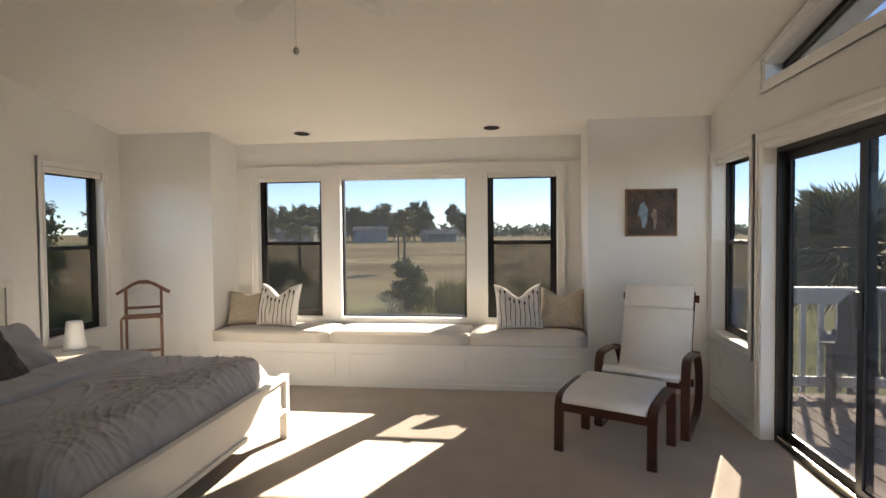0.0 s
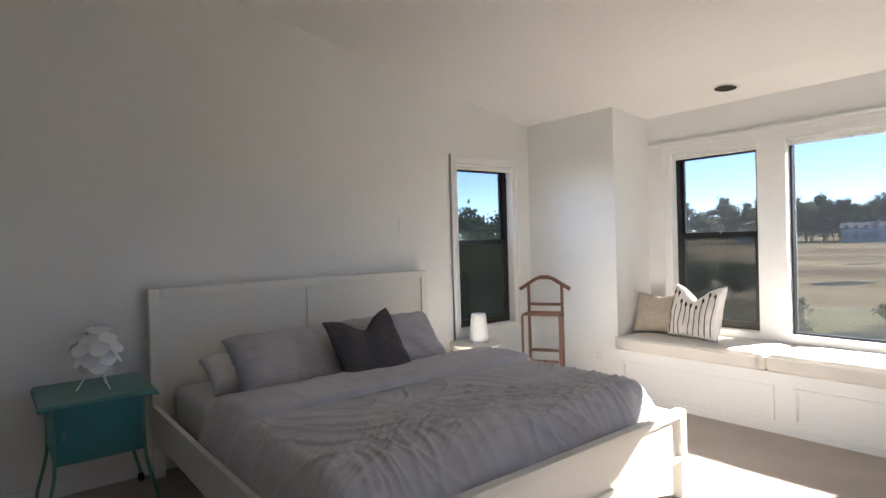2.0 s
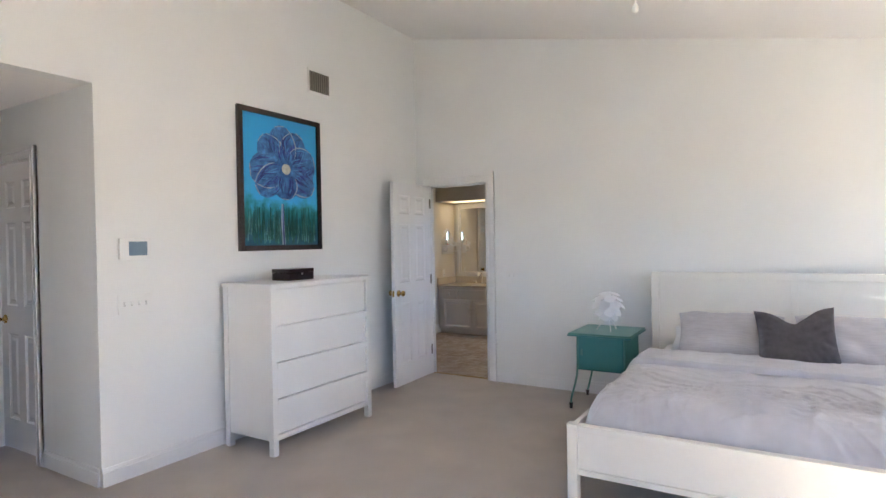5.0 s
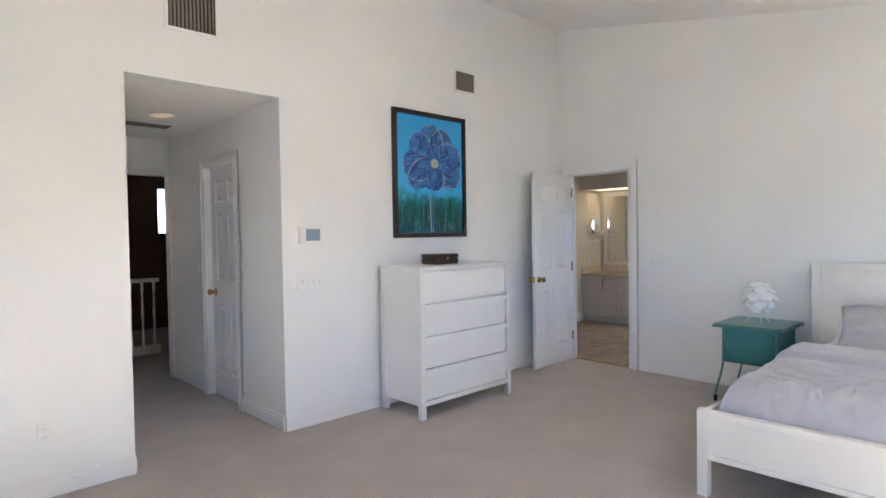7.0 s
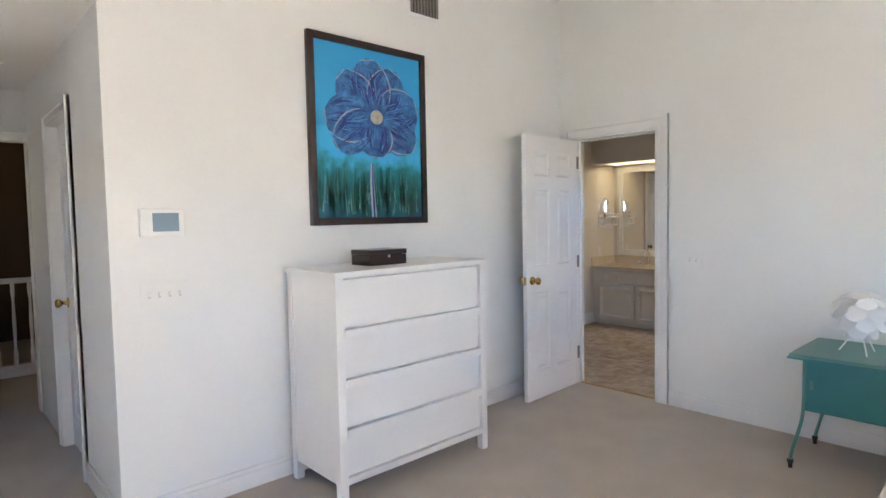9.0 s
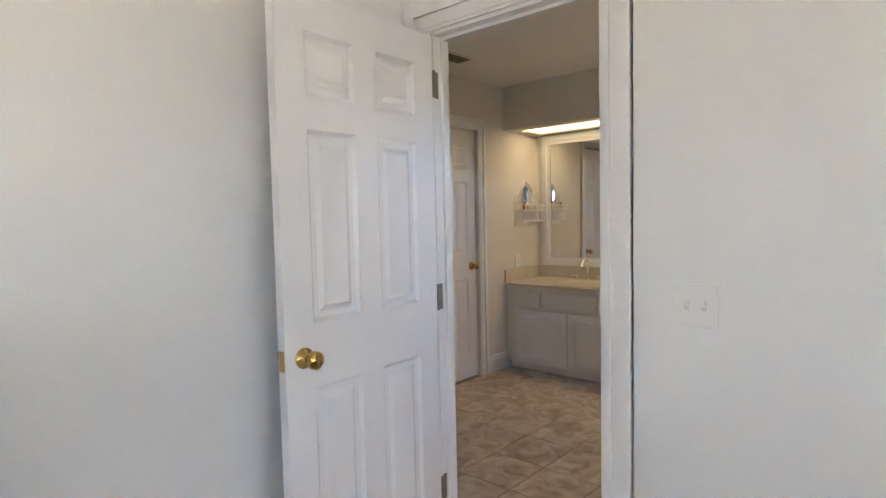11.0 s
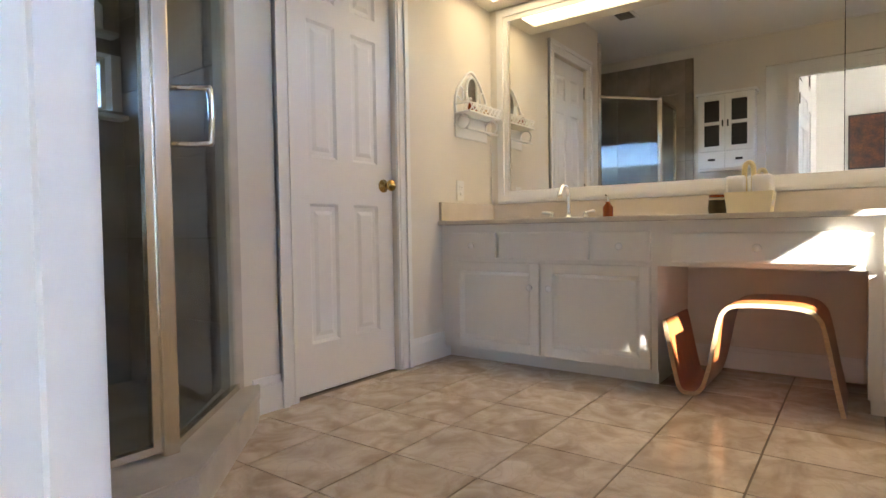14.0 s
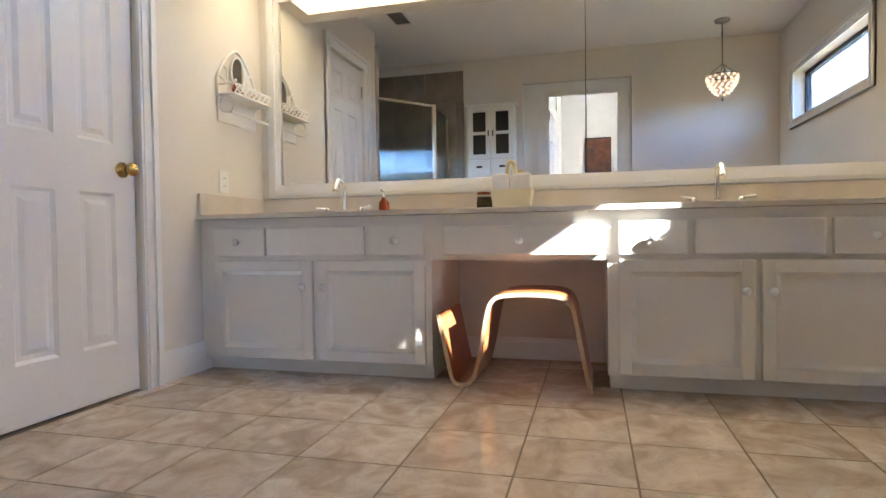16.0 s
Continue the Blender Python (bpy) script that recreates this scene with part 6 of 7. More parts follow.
part("pull_handle", tube(smooth_line([(SX - 0.035, SY - 0.02, 1.10), (SX - 0.10, SY + 0.05, 1.10), (SX - 0.112, SY + 0.062, 1.085), (SX - 0.112, SY + 0.062, 0.965), (SX - 0.10, SY + 0.05, 0.95), (SX - 0.035, SY - 0.02, 0.95)], 4), 0.009, 8), M_CHROME, se, "chrome D-shaped pull", True)
bm = bmesh.new()
prism(bm, [(-4.55, -2.45), (-3.53, -2.45), (-3.53, -1.275), (-4.10, -1.275), (-4.55, -1.69)], "z", -0.003, 0.03)
struct("floor_shower", bm, M_SHTILE, "stone shower floor", "shower floor")
dn = thing("shower_drain", "dark square shower drain", "drain", (-4.05, -1.85, 0.03))
part("grate", B((-0.05, 0.05, -0.05, 0.05, 0.0, 0.004), bevel=0.001), M_DARK, dn)
for z, xx in ((1.60, -4.0), (1.24, -4.11)):
    sh = thing("shower_shelf", "stone ledge on the shower wall", "shelf", (xx, -2.45, z), 0, "shower ledges")
    part("ledge", B((-0.42 if z < 1.5 else -0.50, 0.42, 0.012, 0.09, -0.02, 0.0), bevel=0.004), M_CURB, sh)
random.seed(2)
for k, (xx, col, hh) in enumerate(((-4.42, (0.75, 0.72, 0.62), 0.15), (-4.36, (0.10, 0.12, 0.16), 0.19), (-4.29, (0.25, 0.40, 0.16), 0.17), (-4.22, (0.80, 0.78, 0.72), 0.20), (-4.14, (0.45, 0.06, 0.09), 0.18), (-4.05, (0.05, 0.15, 0.35), 0.20), (-3.96, (0.30, 0.05, 0.06), 0.16), (-3.87, (0.04, 0.05, 0.06), 0.21))):
    sb_ = thing("shampoo_bottle", "plastic shampoo bottle on the shower ledge", "bottle", (xx, -2.40, 1.60), 0, "shampoo bottles")
    part("bottle", lathe([(0, 0), (0.026, 0), (0.028, 0.02), (0.028, hh * 0.72), (0.012, hh * 0.82), (0.012, hh * 0.86), (0, hh * 0.86)], 14), mat("bottle plastic", col, 0.35, vary=0.05), sb_, smooth=True)
    part("cap", lathe([(0, hh * 0.86), (0.014, hh * 0.86), (0.013, hh), (0, hh)], 12), M_PLASTIC, sb_)

# bathroom wall cabinet, seen in the mirror
wc = thing("wall_cabinet", "white wall cabinet with four glass panes and drawers", "cabinet", (-3.528, -0.72, 1.22), 0)
part("body", B((-0.16, -0.002, -0.235, 0.235, 0.0, 0.70)), M_TRIM, wc)
part("cornice", B((-0.18, -0.001, -0.255, 0.255, 0.70, 0.725), bevel=0.004), M_TRIM, wc)
for s in (-1, 1):
    y0, y1 = (0.005, 0.225) if s > 0 else (-0.225, -0.005)
    d = part("glass_door", B((-0.178, -0.161, y0, y0 + 0.045, 0.18, 0.69), (-0.178, -0.161, y1 - 0.045, y1, 0.18, 0.69), (-0.178, -0.161, y0 + 0.045, y1 - 0.045, 0.18, 0.225), (-0.178, -0.161, y0 + 0.045, y1 - 0.045, 0.645, 0.69), (-0.178, -0.161, y0 + 0.045, y1 - 0.045, 0.42, 0.45)), M_TRIM, wc)
    part("pane", B((-0.166, -0.163, y0 + 0.045, y1 - 0.045, 0.225, 0.42)), M_BLACK, d, "dark glass pane")
    part("pane", B((-0.166, -0.163, y0 + 0.045, y1 - 0.045, 0.45, 0.645)), M_BLACK, d, "dark glass pane")
    part("handle", B((-0.19, -0.178, s * 0.022 - 0.006, s * 0.022 + 0.006, 0.40, 0.46), bevel=0.002), M_BLACK, d)
    dd = part("drawer", B((-0.178, -0.161, y0, y1, 0.02, 0.165), bevel=0.003), M_TRIM, wc)
    part("cup_pull", B((-0.192, -0.178, (y0 + y1) / 2 - 0.03, (y0 + y1) / 2 + 0.03, 0.09, 0.11), bevel=0.004), M_BLACK, dd)

# small beaded chandelier, seen in the mirror
ch = thing("chandelier", "small lit beaded crystal chandelier on a chain", "chandelier", (-3.98, 1.33, 0))
part("canopy", lathe([(0, 0), (0.065, 0), (0.06, -0.015), (0, -0.025)], 20, (0, 0, BZ)), M_NICKEL, ch, smooth=True)
part("chain", tube([(0, 0, BZ - 0.02), (0, 0, 2.06)], 0.006, 6), M_NICKEL, ch)
part("hoop", tube([(0.122 * math.cos(a), 0.122 * math.sin(a), 1.97) for a in [math.tau * k / 28 for k in range(29)]], 0.008, 6), M_NICKEL, ch, smooth=True)
for k in range(4):
    a = math.tau * k / 4
    part("stay", tube([(0, 0, 2.07), (0.122 * math.cos(a), 0.122 * math.sin(a), 1.97)], 0.004, 6), M_NICKEL, ch)
bead = [(0, -0.014), (0.010, -0.008), (0.013, 0.0), (0.010, 0.008), (0, 0.014)]
bm = bmesh.new()
for r in range(6):
    rad, z = 0.122 * math.cos(r / 6 * 1.35), 1.955 - 0.028 * r
    n_ = max(5, int(rad * 130))
    for k in range(n_):
        a = math.tau * (k + 0.5 * (r % 2)) / n_
        lathe(bead, 6, (rad * math.cos(a), rad * math.sin(a), z), bm)
tagged(part("crystal_beads", bm, M_GLOWCRYSTAL, ch, "glowing clear crystal beads"), kind="stuff")
part("finial", lathe([(0, -0.04), (0.012, -0.03), (0.008, 0.0), (0, 0.01)], 10, (0, 0, 1.79)), M_NICKEL, ch, smooth=True)
grille("ceiling_vent", "dark ceiling register in the bathroom", (-4.82, -1.28, BZ), 0, 0.30, 0.17, 8, True, "x")

# ---- outdoors ----
GZ = -3.0
M_FIELD = mat("marsh grass", (0.40, 0.29, 0.15), 0.95, vary=0.25, scale=0.05, second=(0.52, 0.41, 0.22), bump=0.6, bscale=2.5, stretch=(0.35, 1.6, 1), spec=0.1)
M_LAWN = mat("rough lawn", (0.24, 0.26, 0.08), 0.95, vary=0.3, scale=0.5, second=(0.40, 0.36, 0.15), bump=0.7, bscale=6, spec=0.1)
# tree leaf colours are lightened to imitate haze, the far ones most
M_LEAF = leafy(mat("oak foliage lightened for haze", (0.15, 0.18, 0.09), 0.7, vary=0.4, scale=0.8, second=(0.24, 0.27, 0.14), bump=0.0, spec=0.2, random_tint=0.2))
M_LEAFHAZE = leafy(mat("far pine foliage paled for haze", (0.30, 0.34, 0.26), 0.8, vary=0.35, scale=0.15, second=(0.42, 0.46, 0.36), bump=0.0, spec=0.1))
M_SHRUB = leafy(mat("shrub foliage", (0.15, 0.19, 0.08), 0.6, vary=0.4, scale=2.0, second=(0.26, 0.30, 0.14), bump=0.0, spec=0.25))
M_REED = leafy(mat("yellow-green reeds", (0.20, 0.20, 0.06), 0.8, vary=0.4, scale=1.5, second=(0.30, 0.26, 0.10), bump=0.0, spec=0.2))
M_PALM = leafy(mat("palm fronds", (0.16, 0.19, 0.09), 0.45, vary=0.35, scale=2.0, second=(0.28, 0.30, 0.16), bump=0.0))
M_BARK = mat("grey bark", (0.16, 0.13, 0.10), 0.9, vary=0.3, scale=6, bump=0.6, bscale=20)
M_ROOF = mat("grey shingles", (0.22, 0.22, 0.23), 0.9, vary=0.2, scale=0.8)
M_HOUSE = mat("pale blue siding", (0.36, 0.39, 0.43), 0.7, vary=0.06, scale=0.5)
M_HOUSE2 = mat("cream siding", (0.40, 0.37, 0.34), 0.7, vary=0.06, scale=0.5)
M_DECK = mat("weathered deck boards", (0.44, 0.34, 0.28), 0.8, vary=0.16, scale=3, bump=0.35, bscale=40, stretch=(8, 1, 1), random_tint=0.10)
M_RAILW = mat("white deck paint", (0.78, 0.78, 0.77), 0.5, vary=0.05, scale=4, bump=0.1)
M_WEATHERED = mat("weathered grey wood", (0.20, 0.19, 0.18), 0.8, vary=0.2, scale=6, bump=0.3, stretch=(1, 8, 1))

bm = bmesh.new()
prism(bm, [(-1800, -1500), (1800, -1500), (1800, 2600), (-1800, 2600)], "z", GZ - 0.5, GZ)
struct("ground", bm, M_FIELD, "wide tan salt-marsh grass reaching the horizon", "ground")
struct("lawn", B((-70, 60, 7.2, 38, GZ - 0.1, GZ + 0.02)), M_LAWN, "rough green-gold lawn beside the marsh", "grass")
struct("far_bank", B((-300, 160, 205, 240, GZ - 0.1, GZ + 0.05)), mat("far green lawn", (0.12, 0.17, 0.04), 0.95, vary=0.25, scale=0.1), "green lawn in front of far houses", "grass")


def leaf_cloud(bm, blobs, count, size, rng, flat=0.0):
    """Scatters small leaf clumps, each a bent pair of faces, over the shells of blobs (x, y, z, rx, ry, rz)."""
    for _ in range(count):
        x, y, z, rx, ry, rz = rng.choice(blobs)
        d = Vector((rng.gauss(0, 1), rng.gauss(0, 1), rng.gauss(0, 1))).normalized()
        r = min(1.6, abs(rng.gauss(0.78, 0.32)))
        c = Vector((x + d.x * rx * r, y + d.y * ry * r, z + d.z * rz * r))
        a = Vector((rng.gauss(0, 1), rng.gauss(0, 1), rng.gauss(0, 1) * (1 - flat))).normalized()
        b = a.orthogonal().normalized()
        s = size * rng.uniform(0.6, 1.4)
        v = [bm.verts.new(c + a * s), bm.verts.new(c + b * s * 0.6), bm.verts.new(c - a * s), bm.verts.new(c - b * s * 0.6 + a.cross(b) * s * 0.35)]
        bm.faces.new((v[0], v[1], v[2]))
        bm.faces.new((v[0], v[2], v[3]))


def tree(name, label, at, height, spread, seed, material, leaves=900, leaf=0.35, lean=0.0, low=0.35):
    rng = random.Random(seed)
    t = thing(name, label, "tree", at)
    trunk = tube(smooth_line([(0, 0, -0.1), (lean * 0.3, 0, height * 0.3), (lean, 0.1, height * 0.75)], 4), height * 0.016, 8, None, height * 0.006)
    blobs = []
    for k in range(17):
        a, f = rng.uniform(0, math.tau), rng.uniform(low, 0.92)
        rad = spread * rng.uniform(0.25, 0.75) * (1.15 - 0.5 * f)
        c = (lean * f + rad * math.cos(a), rad * math.sin(a), height * f)
        blobs.append((*c, spread * rng.uniform(0.16, 0.34), spread * rng.uniform(0.16, 0.34), height * rng.uniform(0.05, 0.11)))
        tube([(lean * f * 0.7, 0, height * f * 0.72), ((lean * f + c[0]) / 2, c[1] / 2, height * f * 0.88), c], height * 0.008, 5, trunk, height * 0.002)
    part("trunk", trunk, M_BARK, t)
    bm = bmesh.new()
    leaf_cloud(bm, blobs, leaves, leaf, rng)
    tagged(part("crown", bm, material, t), kind="stuff")
    return t


def palm(at, height, spread, seed, fronds=30, label="sabal palm with fan fronds", leaflets=15, narrow=0.028):
    rng = random.Random(seed)
    t = thing("palm_tree", label, "palm tree", at)
    part("trunk", tube(smooth_line([(0, 0, -0.1), (0.05, 0, height * 0.5), (0, 0, height)], 4), 0.16, 10, None, 0.12), M_BARK, t)
    for k in range(fronds):
        a, e = rng.uniform(0, math.tau), rng.uniform(-0.9, 1.35)
        d = Vector((math.cos(a) * math.cos(e), math.sin(a) * math.cos(e), math.sin(e)))
        side = Vector((-math.sin(a), math.cos(a), 0))
        up = d.cross(side)
        base = Vector((0, 0, height))
        hub = base + d * spread * 0.45
        bm = tube([base, hub], 0.014, 5)
        n_ = leaflets
        for j in range(n_):
            q = (j / (n_ - 1) - 0.5) * 2.5
            L = spread * 0.62 * math.cos(q * 0.42) * rng.uniform(0.85, 1.05)
            w = (d * math.cos(q) + side * math.sin(q)).normalized()
            tip = hub + w * L + Vector((0, 0, -0.30 * L * (0.4 + abs(q) * 0.3))) + up * rng.uniform(-0.05, 0.05)
            mid = hub + w * L * 0.55 + Vector((0, 0, -0.03 * L))
            nrm = w.cross(up).normalized() * narrow * spread
            v = [bm.verts.new(hub), bm.verts.new(mid + nrm), bm.verts.new(tip), bm.verts.new(mid - nrm)]
            bm.faces.new((v[0], v[1], v[2]))
            bm.faces.new((v[0], v[2], v[3]))
        part("frond", bm, M_PALM, t)
    return t


def shrub(at, w, h, seed, material, count=1500, leaf=0.12, label="dense green shrub at the marsh edge"):
    rng = random.Random(seed)
    s = thing("shrub", label, "shrub", at)
    st_ = bmesh.new()
    blobs = []
    for k in range(16):
        a, f = rng.uniform(0, math.tau), rng.uniform(0.15, 0.9)
        q = w * 0.42 * (1.1 - 0.75 * f) * rng.uniform(0.5, 1.0)
        c = (q * math.cos(a), q * math.sin(a), h * f)
        blobs.append((*c, w * rng.uniform(0.10, 0.2), w * rng.uniform(0.10, 0.2), h * rng.uniform(0.08, 0.16)))
        tube([(0, 0, -0.05), c], 0.03, 5, st_, 0.01)
    part("stems", st_, M_BARK, s)
    bm = bmesh.new()
    leaf_cloud(bm, blobs, count, leaf, rng)
    tagged(part("foliage", bm, material, s), kind="stuff")
    return s


def house(at, turn, w, d, h, material, label):
    b = thing("house", label, "house", at, turn)
    part("wall", B((-w / 2, w / 2, -d / 2, d / 2, 0, h)), material, b)
    bm = bmesh.new()
    prism(bm, [(-d / 2 - 0.6, h), (d / 2 + 0.6, h), (0, h + d * 0.24)], "x", -w / 2 - 0.5, w / 2 + 0.5)
    rf = part("roof", bm, M_ROOF, b)
    part("chimney", B((w * 0.22, w * 0.22 + 1.0, -0.5, 0.5, h, h + d * 0.34)), material, rf)
    for k in range(5):
        x = -w / 2 + w * (k + 0.5) / 5
        for z in ([1.0] if h < 4.5 else [1.0, 4.0]):
            wn_ = part("window", B((x - 0.6, x + 0.6, -d / 2 - 0.05, -d / 2, z, z + 1.5)), M_TRIM, b)
            part("pane", B((x - 0.5, x + 0.5, -d / 2 - 0.08, -d / 2 - 0.05, z + 0.1, z + 1.4)), M_BLACK, wn_)
    part("porch", B((-w * 0.3, w * 0.3, -d / 2 - 2.2, -d / 2 - 0.06, 2.6, 2.8)), M_ROOF, b)
    for k in range(4):
        x = -w * 0.29 + w * 0.58 * k / 3
        part("porch_post", B((x - 0.09, x + 0.09, -d / 2 - 2.15, -d / 2 - 1.97, 0, 2.6)), M_TRIM, b)


def far(px_angle, dist):
    """A spot on the ground at an angle (degrees right of +y) and a distance from the seat windows."""
    return (0.6 + dist * math.sin(radians(px_angle)), 0.3 + dist * math.cos(radians(px_angle)), GZ)


house(far(-14.6, 232), 12, 13, 8, 4.6, M_HOUSE, "pale blue two-storey house beyond the marsh")
house(far(-7.6, 240), -6, 15, 8, 3.2, M_HOUSE2, "cream single-storey house beyond the marsh")
house(far(-21.8, 225), 14, 14, 9, 4.4, M_HOUSE2, "cream two-storey house beyond the marsh")
random.seed(31)
proto = [tree("tree", "tall pine oak beyond the marsh, haze painted into its leaves", far(-11.0, 246), 12.5, 6.0, 3, M_LEAFHAZE, 3200, 0.32),
         tree("tree", "tall pine oak beyond the marsh, haze painted into its leaves", far(-5.6, 255), 13.0, 5.0, 8, M_LEAFHAZE, 2600, 0.32, 0.6, 0.45),
         tree("tree", "tall pine oak beyond the marsh, haze painted into its leaves", far(-17.5, 246), 11.0, 6.6, 15, M_LEAFHAZE, 3200, 0.34)]
for p in proto:
    tagged(p, group="far trees")
spots = [(-24.5 + 0.62 * k + random.uniform(-0.25, 0.25), random.uniform(244, 275), random.randrange(3)) for k in range(26) for _ in range(2) if not 18 < k < 20]
spots += [(-6.6, 262, 1), (-5.2, 258, 2), (-4.0, 262, 1), (-3.2, 268, 0), (-26, 230, 2), (-28, 225, 1), (-31, 210, 2), (-34, 190, 0), (-38, 160, 2), (-43, 210, 0), (-49, 195, 2), (-52, 190, 1), (-55, 185, 0), (-58, 180, 1), (-61, 175, 2)]
for ang, dist, k in spots:
    s = random.uniform(1.0, 1.35)
    c = copy_thing(proto[k], Matrix.Translation(far(ang, dist)) @ Matrix.Rotation(random.uniform(0, 6), 4, "Z"))
    c.scale = (s, s, s * random.uniform(0.9, 1.1))
# the far low woods, in the foliage colour paled for haze
rng = random.Random(5)
bm = bmesh.new()
for k in range(130):
    a = -32 + 70 * k / 130
    x, y, _ = far(a, 420 + rng.uniform(-20, 30))
    leaf_cloud(bm, [(x, y, GZ + rng.uniform(2, 5), 6, 4, rng.uniform(3, 6))], 34, 2.2, rng)
tagged(part("far_woods", bm, M_LEAFHAZE, None, "low far woods along the marsh edge, haze painted in"), category="woods", kind="stuff")
# near the house: palms, shrubs and reeds
palm(far(-11.3, 64), 5.6, 1.7, 3, 34)
palm(far(-11.9, 95), 5.0, 1.6, 5, 30)
palm(far(-21.6, 52), 5.4, 1.9, 9, 34)
palm((6.0, 10.2, GZ), 4.15, 1.30, 12, 120, "broad dense sabal palm beside the deck", 24, 0.013)
shrub(far(-11.0, 33), 2.9, 2.9, 4, M_SHRUB, 6500, 0.085, "large dark green shrub at the marsh edge")
for ang, d, w, h, sd in ((-23.5, 24, 3.4, 3.4, 6), (-25.8, 20, 3.0, 3.6, 7), (-20.5, 27, 2.6, 2.2, 8)):
    shrub(far(ang, d), w, h, sd, M_SHRUB, 5500, 0.075)
for k, (x, y, w, h) in enumerate(((-9.5, 10.5, 3.6, 4.3), (-12.5, 13.0, 4.0, 4.6), (-8.0, 14.0, 3.6, 3.8), (-15.0, 10.0, 4.4, 4.8), (-11.0, 17.0, 3.8, 4.0))):
    shrub((x, y, GZ), w, h, 40 + k, M_SHRUB, 8000, 0.06, "leafy green shrub below the side window")
tree("tree", "slender pine beside the marsh", (-24.0, 25.0, GZ), 6.3, 3.2, 19, M_LEAF, 5000, 0.13)
tree("tree", "slender pine beside the marsh", (-30.0, 24.0, GZ), 6.6, 3.6, 23, M_LEAF, 5000, 0.13)
rng = random.Random(9)
bm = bmesh.new()
for k in range(9000):
    a, d = rng.uniform(-13, 20), rng.uniform(30, 40)
    x, y, _ = far(a, d)
    if a < -8 and rng.random() < 0.7:
        continue
    h = rng.uniform(0.4, 1.5) * (0.5 if a < -8 else 1.0)
    q = rng.uniform(0, math.tau)
    w = 0.05
    v = [bm.verts.new((x - w * math.cos(q), y - w * math.sin(q), GZ)), bm.verts.new((x + w * math.cos(q), y + w * math.sin(q), GZ)), bm.verts.new((x + rng.uniform(-0.25, 0.25), y + rng.uniform(-0.2, 0.2), GZ + h))]
    bm.faces.new(v)
tagged(part("reeds", bm, M_REED, None, "tall yellow-green reeds at the marsh edge"), category="reeds", kind="stuff")

# ---- deck outside the sliding door ----
DX0, DX1, DY0, DY1 = 2.475, 4.75, 1.2, 5.86
dk = struct("deck", B((DX0, DX1, DY0, DY1, -0.20, -0.055)), M_WEATHERED, "wooden deck outside the sliding door", "deck")
x = DX0 + 0.003
while x + 0.13 < DX1:
    part("deck_board", B((x, x + 0.134, DY0, DY1, -0.054, -0.028), bevel=0.003, seg=1), M_DECK, dk)
    x += 0.142


def railing(at, turn, length):
    r = thing("deck_railing", "white painted wooden deck railing", "railing", at, turn)
    part("cap_rail", B((0, length, -0.07, 0.07, 0.955, 0.99), bevel=0.005), M_RAILW, r)
    part("top_board", B((0, length, -0.02, 0.02, 0.845, 0.954)), M_RAILW, r)
    part("bottom_board", B((0, length, -0.02, 0.02, 0.10, 0.19)), M_RAILW, r)
    n_ = int(length / 0.155)
    for k in range(n_ + 1):
        x = 0.05 + (length - 0.1) * k / n_
        part("baluster", B((x - 0.02, x + 0.02, 0.021, 0.06, 0.04, 0.93)), M_RAILW, r)
    for x in (0.0, length - 0.09):
        part("post", B((x, x + 0.09, -0.11, -0.021, 0.0, 0.954)), M_RAILW, r)
    return r


railing((DX0 + 0.01, DY1 - 0.12, -0.028), 0, DX1 - DX0 - 0.05)
railing((DX1 - 0.06, DY0 + 0.1, -0.028), 90, DY1 - DY0 - 0.35)
dc = thing("deck_chair", "weathered grey wooden deck armchair", "deck chair", (3.42, 5.24, -0.028), -28)
for s in (-1, 1):
    part("front_leg", B((s * 0.29 - 0.02, s * 0.29 + 0.02, -0.30, -0.25, 0.0, 0.60), bevel=0.004), M_WEATHERED, dc)
    part("back_leg", shift(B((s * 0.26 - 0.018, s * 0.26 + 0.018, -0.04, 0.04, 0.0, 0.72), bevel=0.004), pose(0, 0.38, 0, 26, 0, 0)), M_WEATHERED, dc)
    part("armrest", B((s * 0.30 - 0.055, s * 0.30 + 0.055, -0.36, 0.30, 0.60, 0.622), bevel=0.006), M_WEATHERED, dc)
for k in range(6):
    y = -0.28 + 0.085 * k
    part("seat_slat", shift(B((-0.27, 0.27, -0.036, 0.036, 0.0, 0.02), bevel=0.003), pose(0, y, 0.385 - 0.018 * k, -12, 0, 0)), M_WEATHERED, dc)
for k in range(5):
    x = -0.20 + 0.10 * k
    part("back_slat", shift(B((x - 0.042, x + 0.042, -0.01, 0.01, 0.0, 0.70 + 0.06 * math.cos((k - 2) * 0.9)), bevel=0.003), pose(0, 0.20, 0.28, -22, 0, 0)), M_WEATHERED, dc)

# ---- tiles ----
random.seed(12)
PITCH, JOINT = 0.3165, 0.006
T0X, T0Y = -5.258 - 4 * PITCH, -0.905 - 3 * PITCH
tile_mesh = {}


def tile_piece(sx, sy, sz, key, material, bevel=0.0025):
    if key not in tile_mesh:
        me = mesh_of(B((0, sx, 0, sy, 0, sz)), "tile")
        me.materials.append(material)
        tile_mesh[key] = me
    return tile_mesh[key]


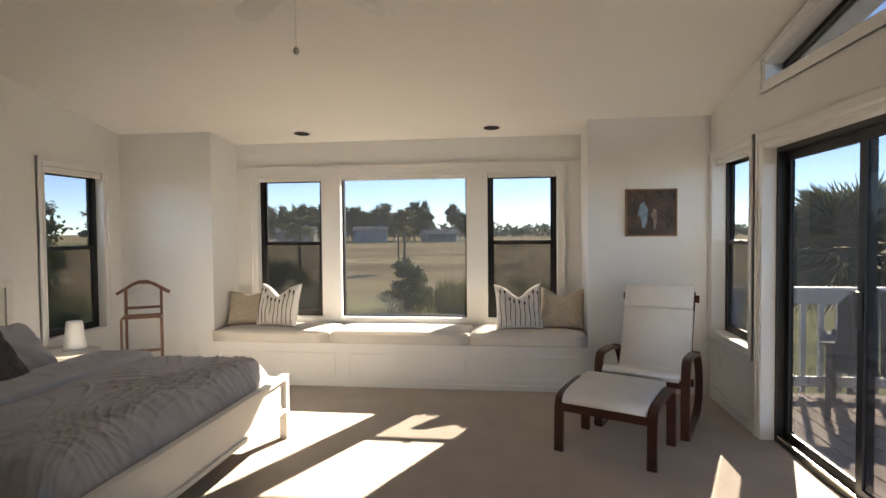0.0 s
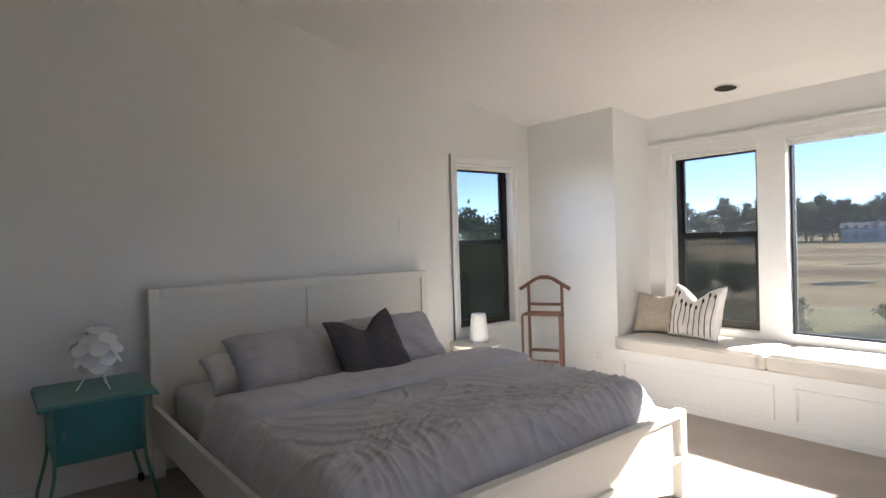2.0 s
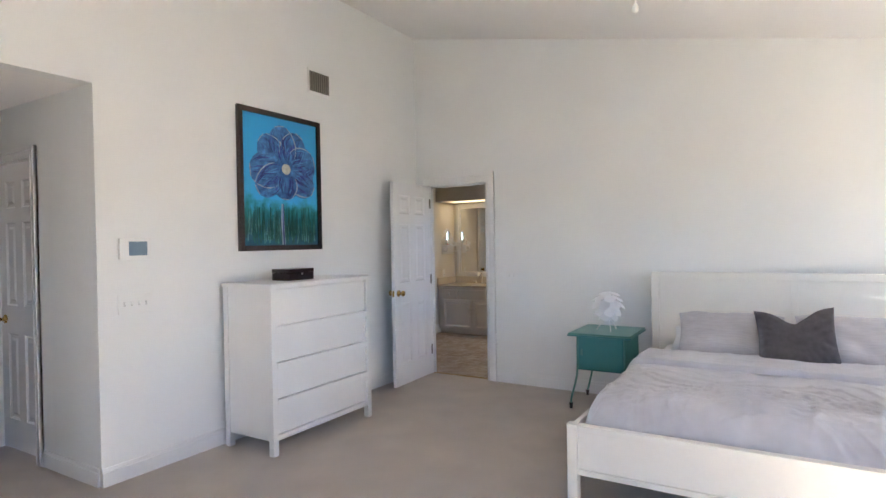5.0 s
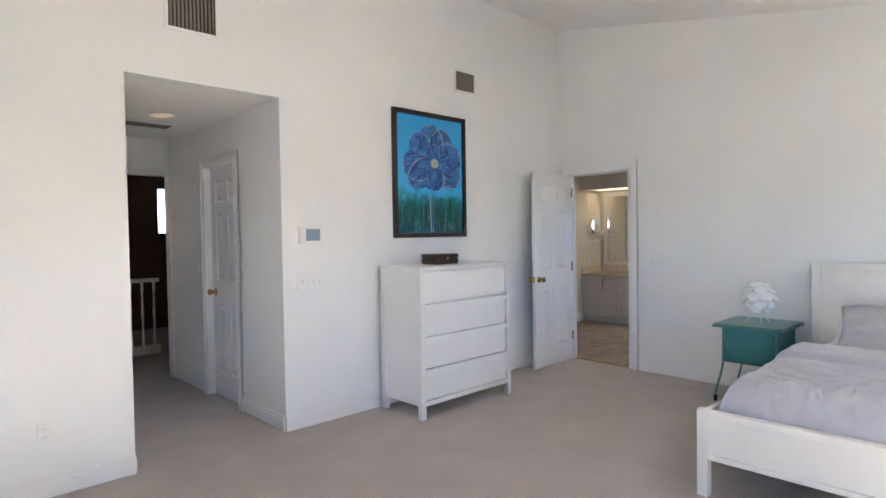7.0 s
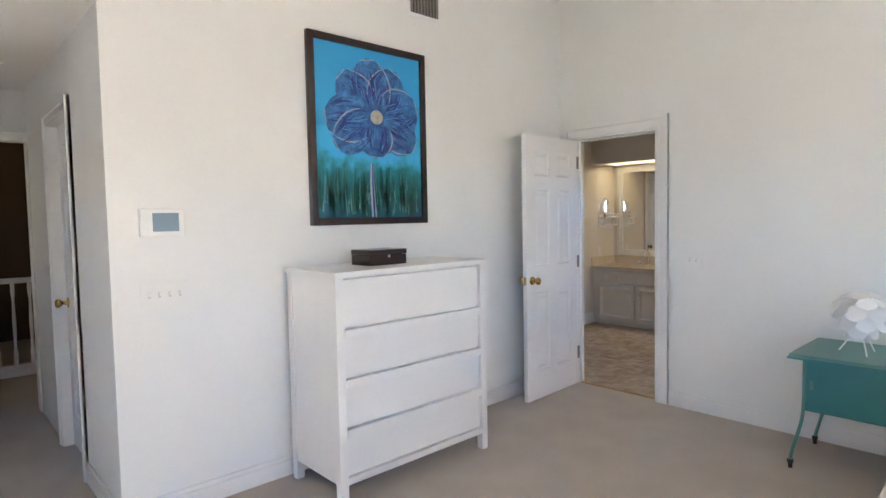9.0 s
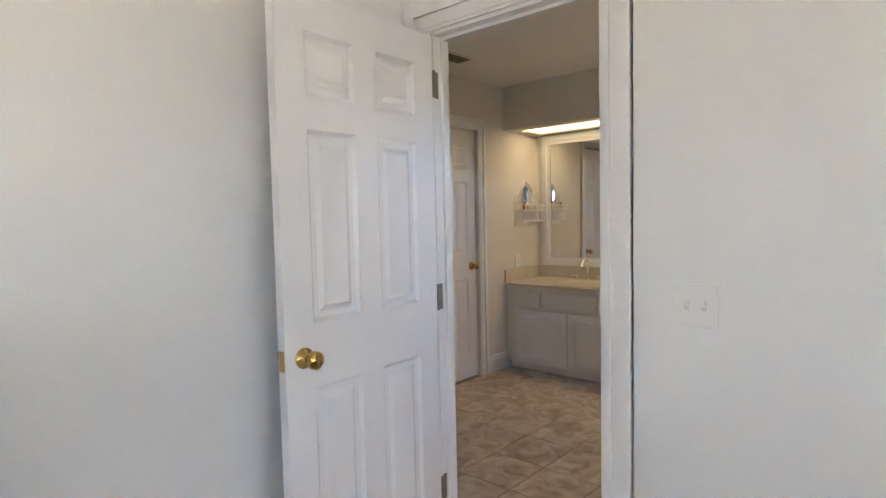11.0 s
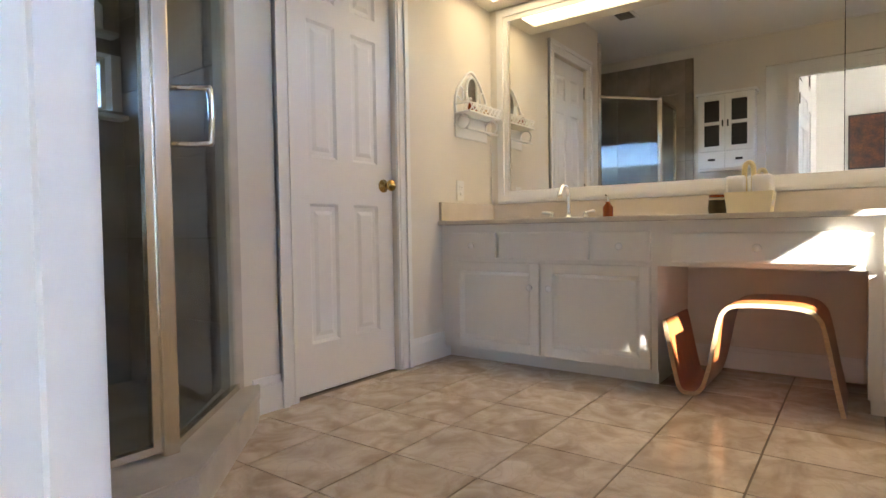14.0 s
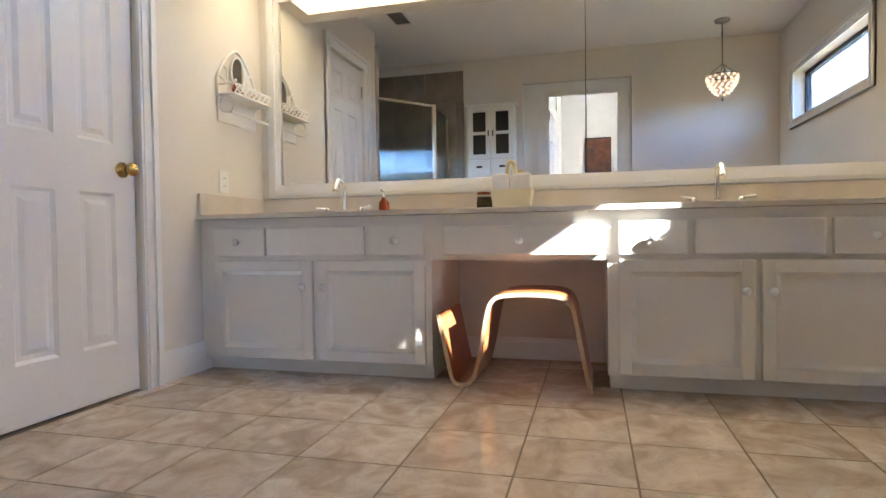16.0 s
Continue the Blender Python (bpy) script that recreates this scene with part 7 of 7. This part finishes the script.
for i in range(12):
    for j in range(13):
        x0, y0 = T0X + i * PITCH + JOINT / 2, T0Y + j * PITCH + JOINT / 2
        x1, y1 = x0 + PITCH - JOINT, y0 + PITCH - JOINT
        x0, y0, x1, y1 = max(x0, -6.385), max(y0, -1.598), min(x1, -3.462), min(y1, 1.898)
        if x1 - x0 < 0.02 or y1 - y0 < 0.02:
            continue
        w, d = round(x1 - x0, 4), round(y1 - y0, 4)
        ob = new("tile", tile_piece(w, d, 0.008, (w, d, 0), M_TILE))
        ob.location = (x0, y0, -0.0075 + random.uniform(0, 0.0005))
        ob.parent = floor_bath

# shower wall tiles, three walls
backs = {
    "s": struct("wall_tiling", B((-4.549, -3.53, -2.4499, -2.446, 0.03, 1.268), (-4.549, -3.53, -2.4499, -2.446, 1.522, 2.34)), M_GROUT, "grey-brown stone shower wall tiles", "shower wall"),
    "w": struct("wall_tiling", B((-4.5499, -4.546, -2.446, -1.66, 0.03, 2.34)), M_GROUT, "grey-brown stone shower wall tiles", "shower wall"),
    "e": struct("wall_tiling", B((-3.534, -3.5295, -2.446, -1.03, 0.03, 2.34)), M_GROUT, "grey-brown stone shower wall tiles", "shower wall"),
}
TP = 0.335
for side, lo, hi in (("s", -4.546, -3.535), ("w", -2.445, -1.66), ("e", -2.445, -1.03)):
    n_ = int(math.ceil((hi - lo) / TP))
    for i in range(n_):
        a, b = lo + i * TP + 0.002, min(lo + (i + 1) * TP, hi) - 0.002
        for k in range(7):
            z0, z1 = 0.03 + k * 0.33 + 0.002, 0.03 + (k + 1) * 0.33 - 0.002
            if b - a < 0.02:
                continue
            if side == "s" and z1 > 1.268 and z0 < 1.522:
                cuts = [(z0, min(z1, 1.268)), (max(z0, 1.522), z1)]
            else:
                cuts = [(z0, z1)]
            for c0, c1 in cuts:
                if c1 - c0 < 0.02:
                    continue
                L, H = round(b - a, 4), round(c1 - c0, 4)
                if side == "s":
                    ob = new("tile", tile_piece(L, 0.008, H, (L, H, 1), M_SHTILE))
                    ob.location = (a, -2.447, c0)
                elif side == "w":
                    ob = new("tile", tile_piece(0.008, L, H, (L, H, 2), M_SHTILE))
                    ob.location = (-4.547, a, c0)
                else:
                    ob = new("tile", tile_piece(0.008, L, H, (L, H, 2), M_SHTILE))
                    ob.location = (-3.541, a, c0)
                ob.parent = backs[side]
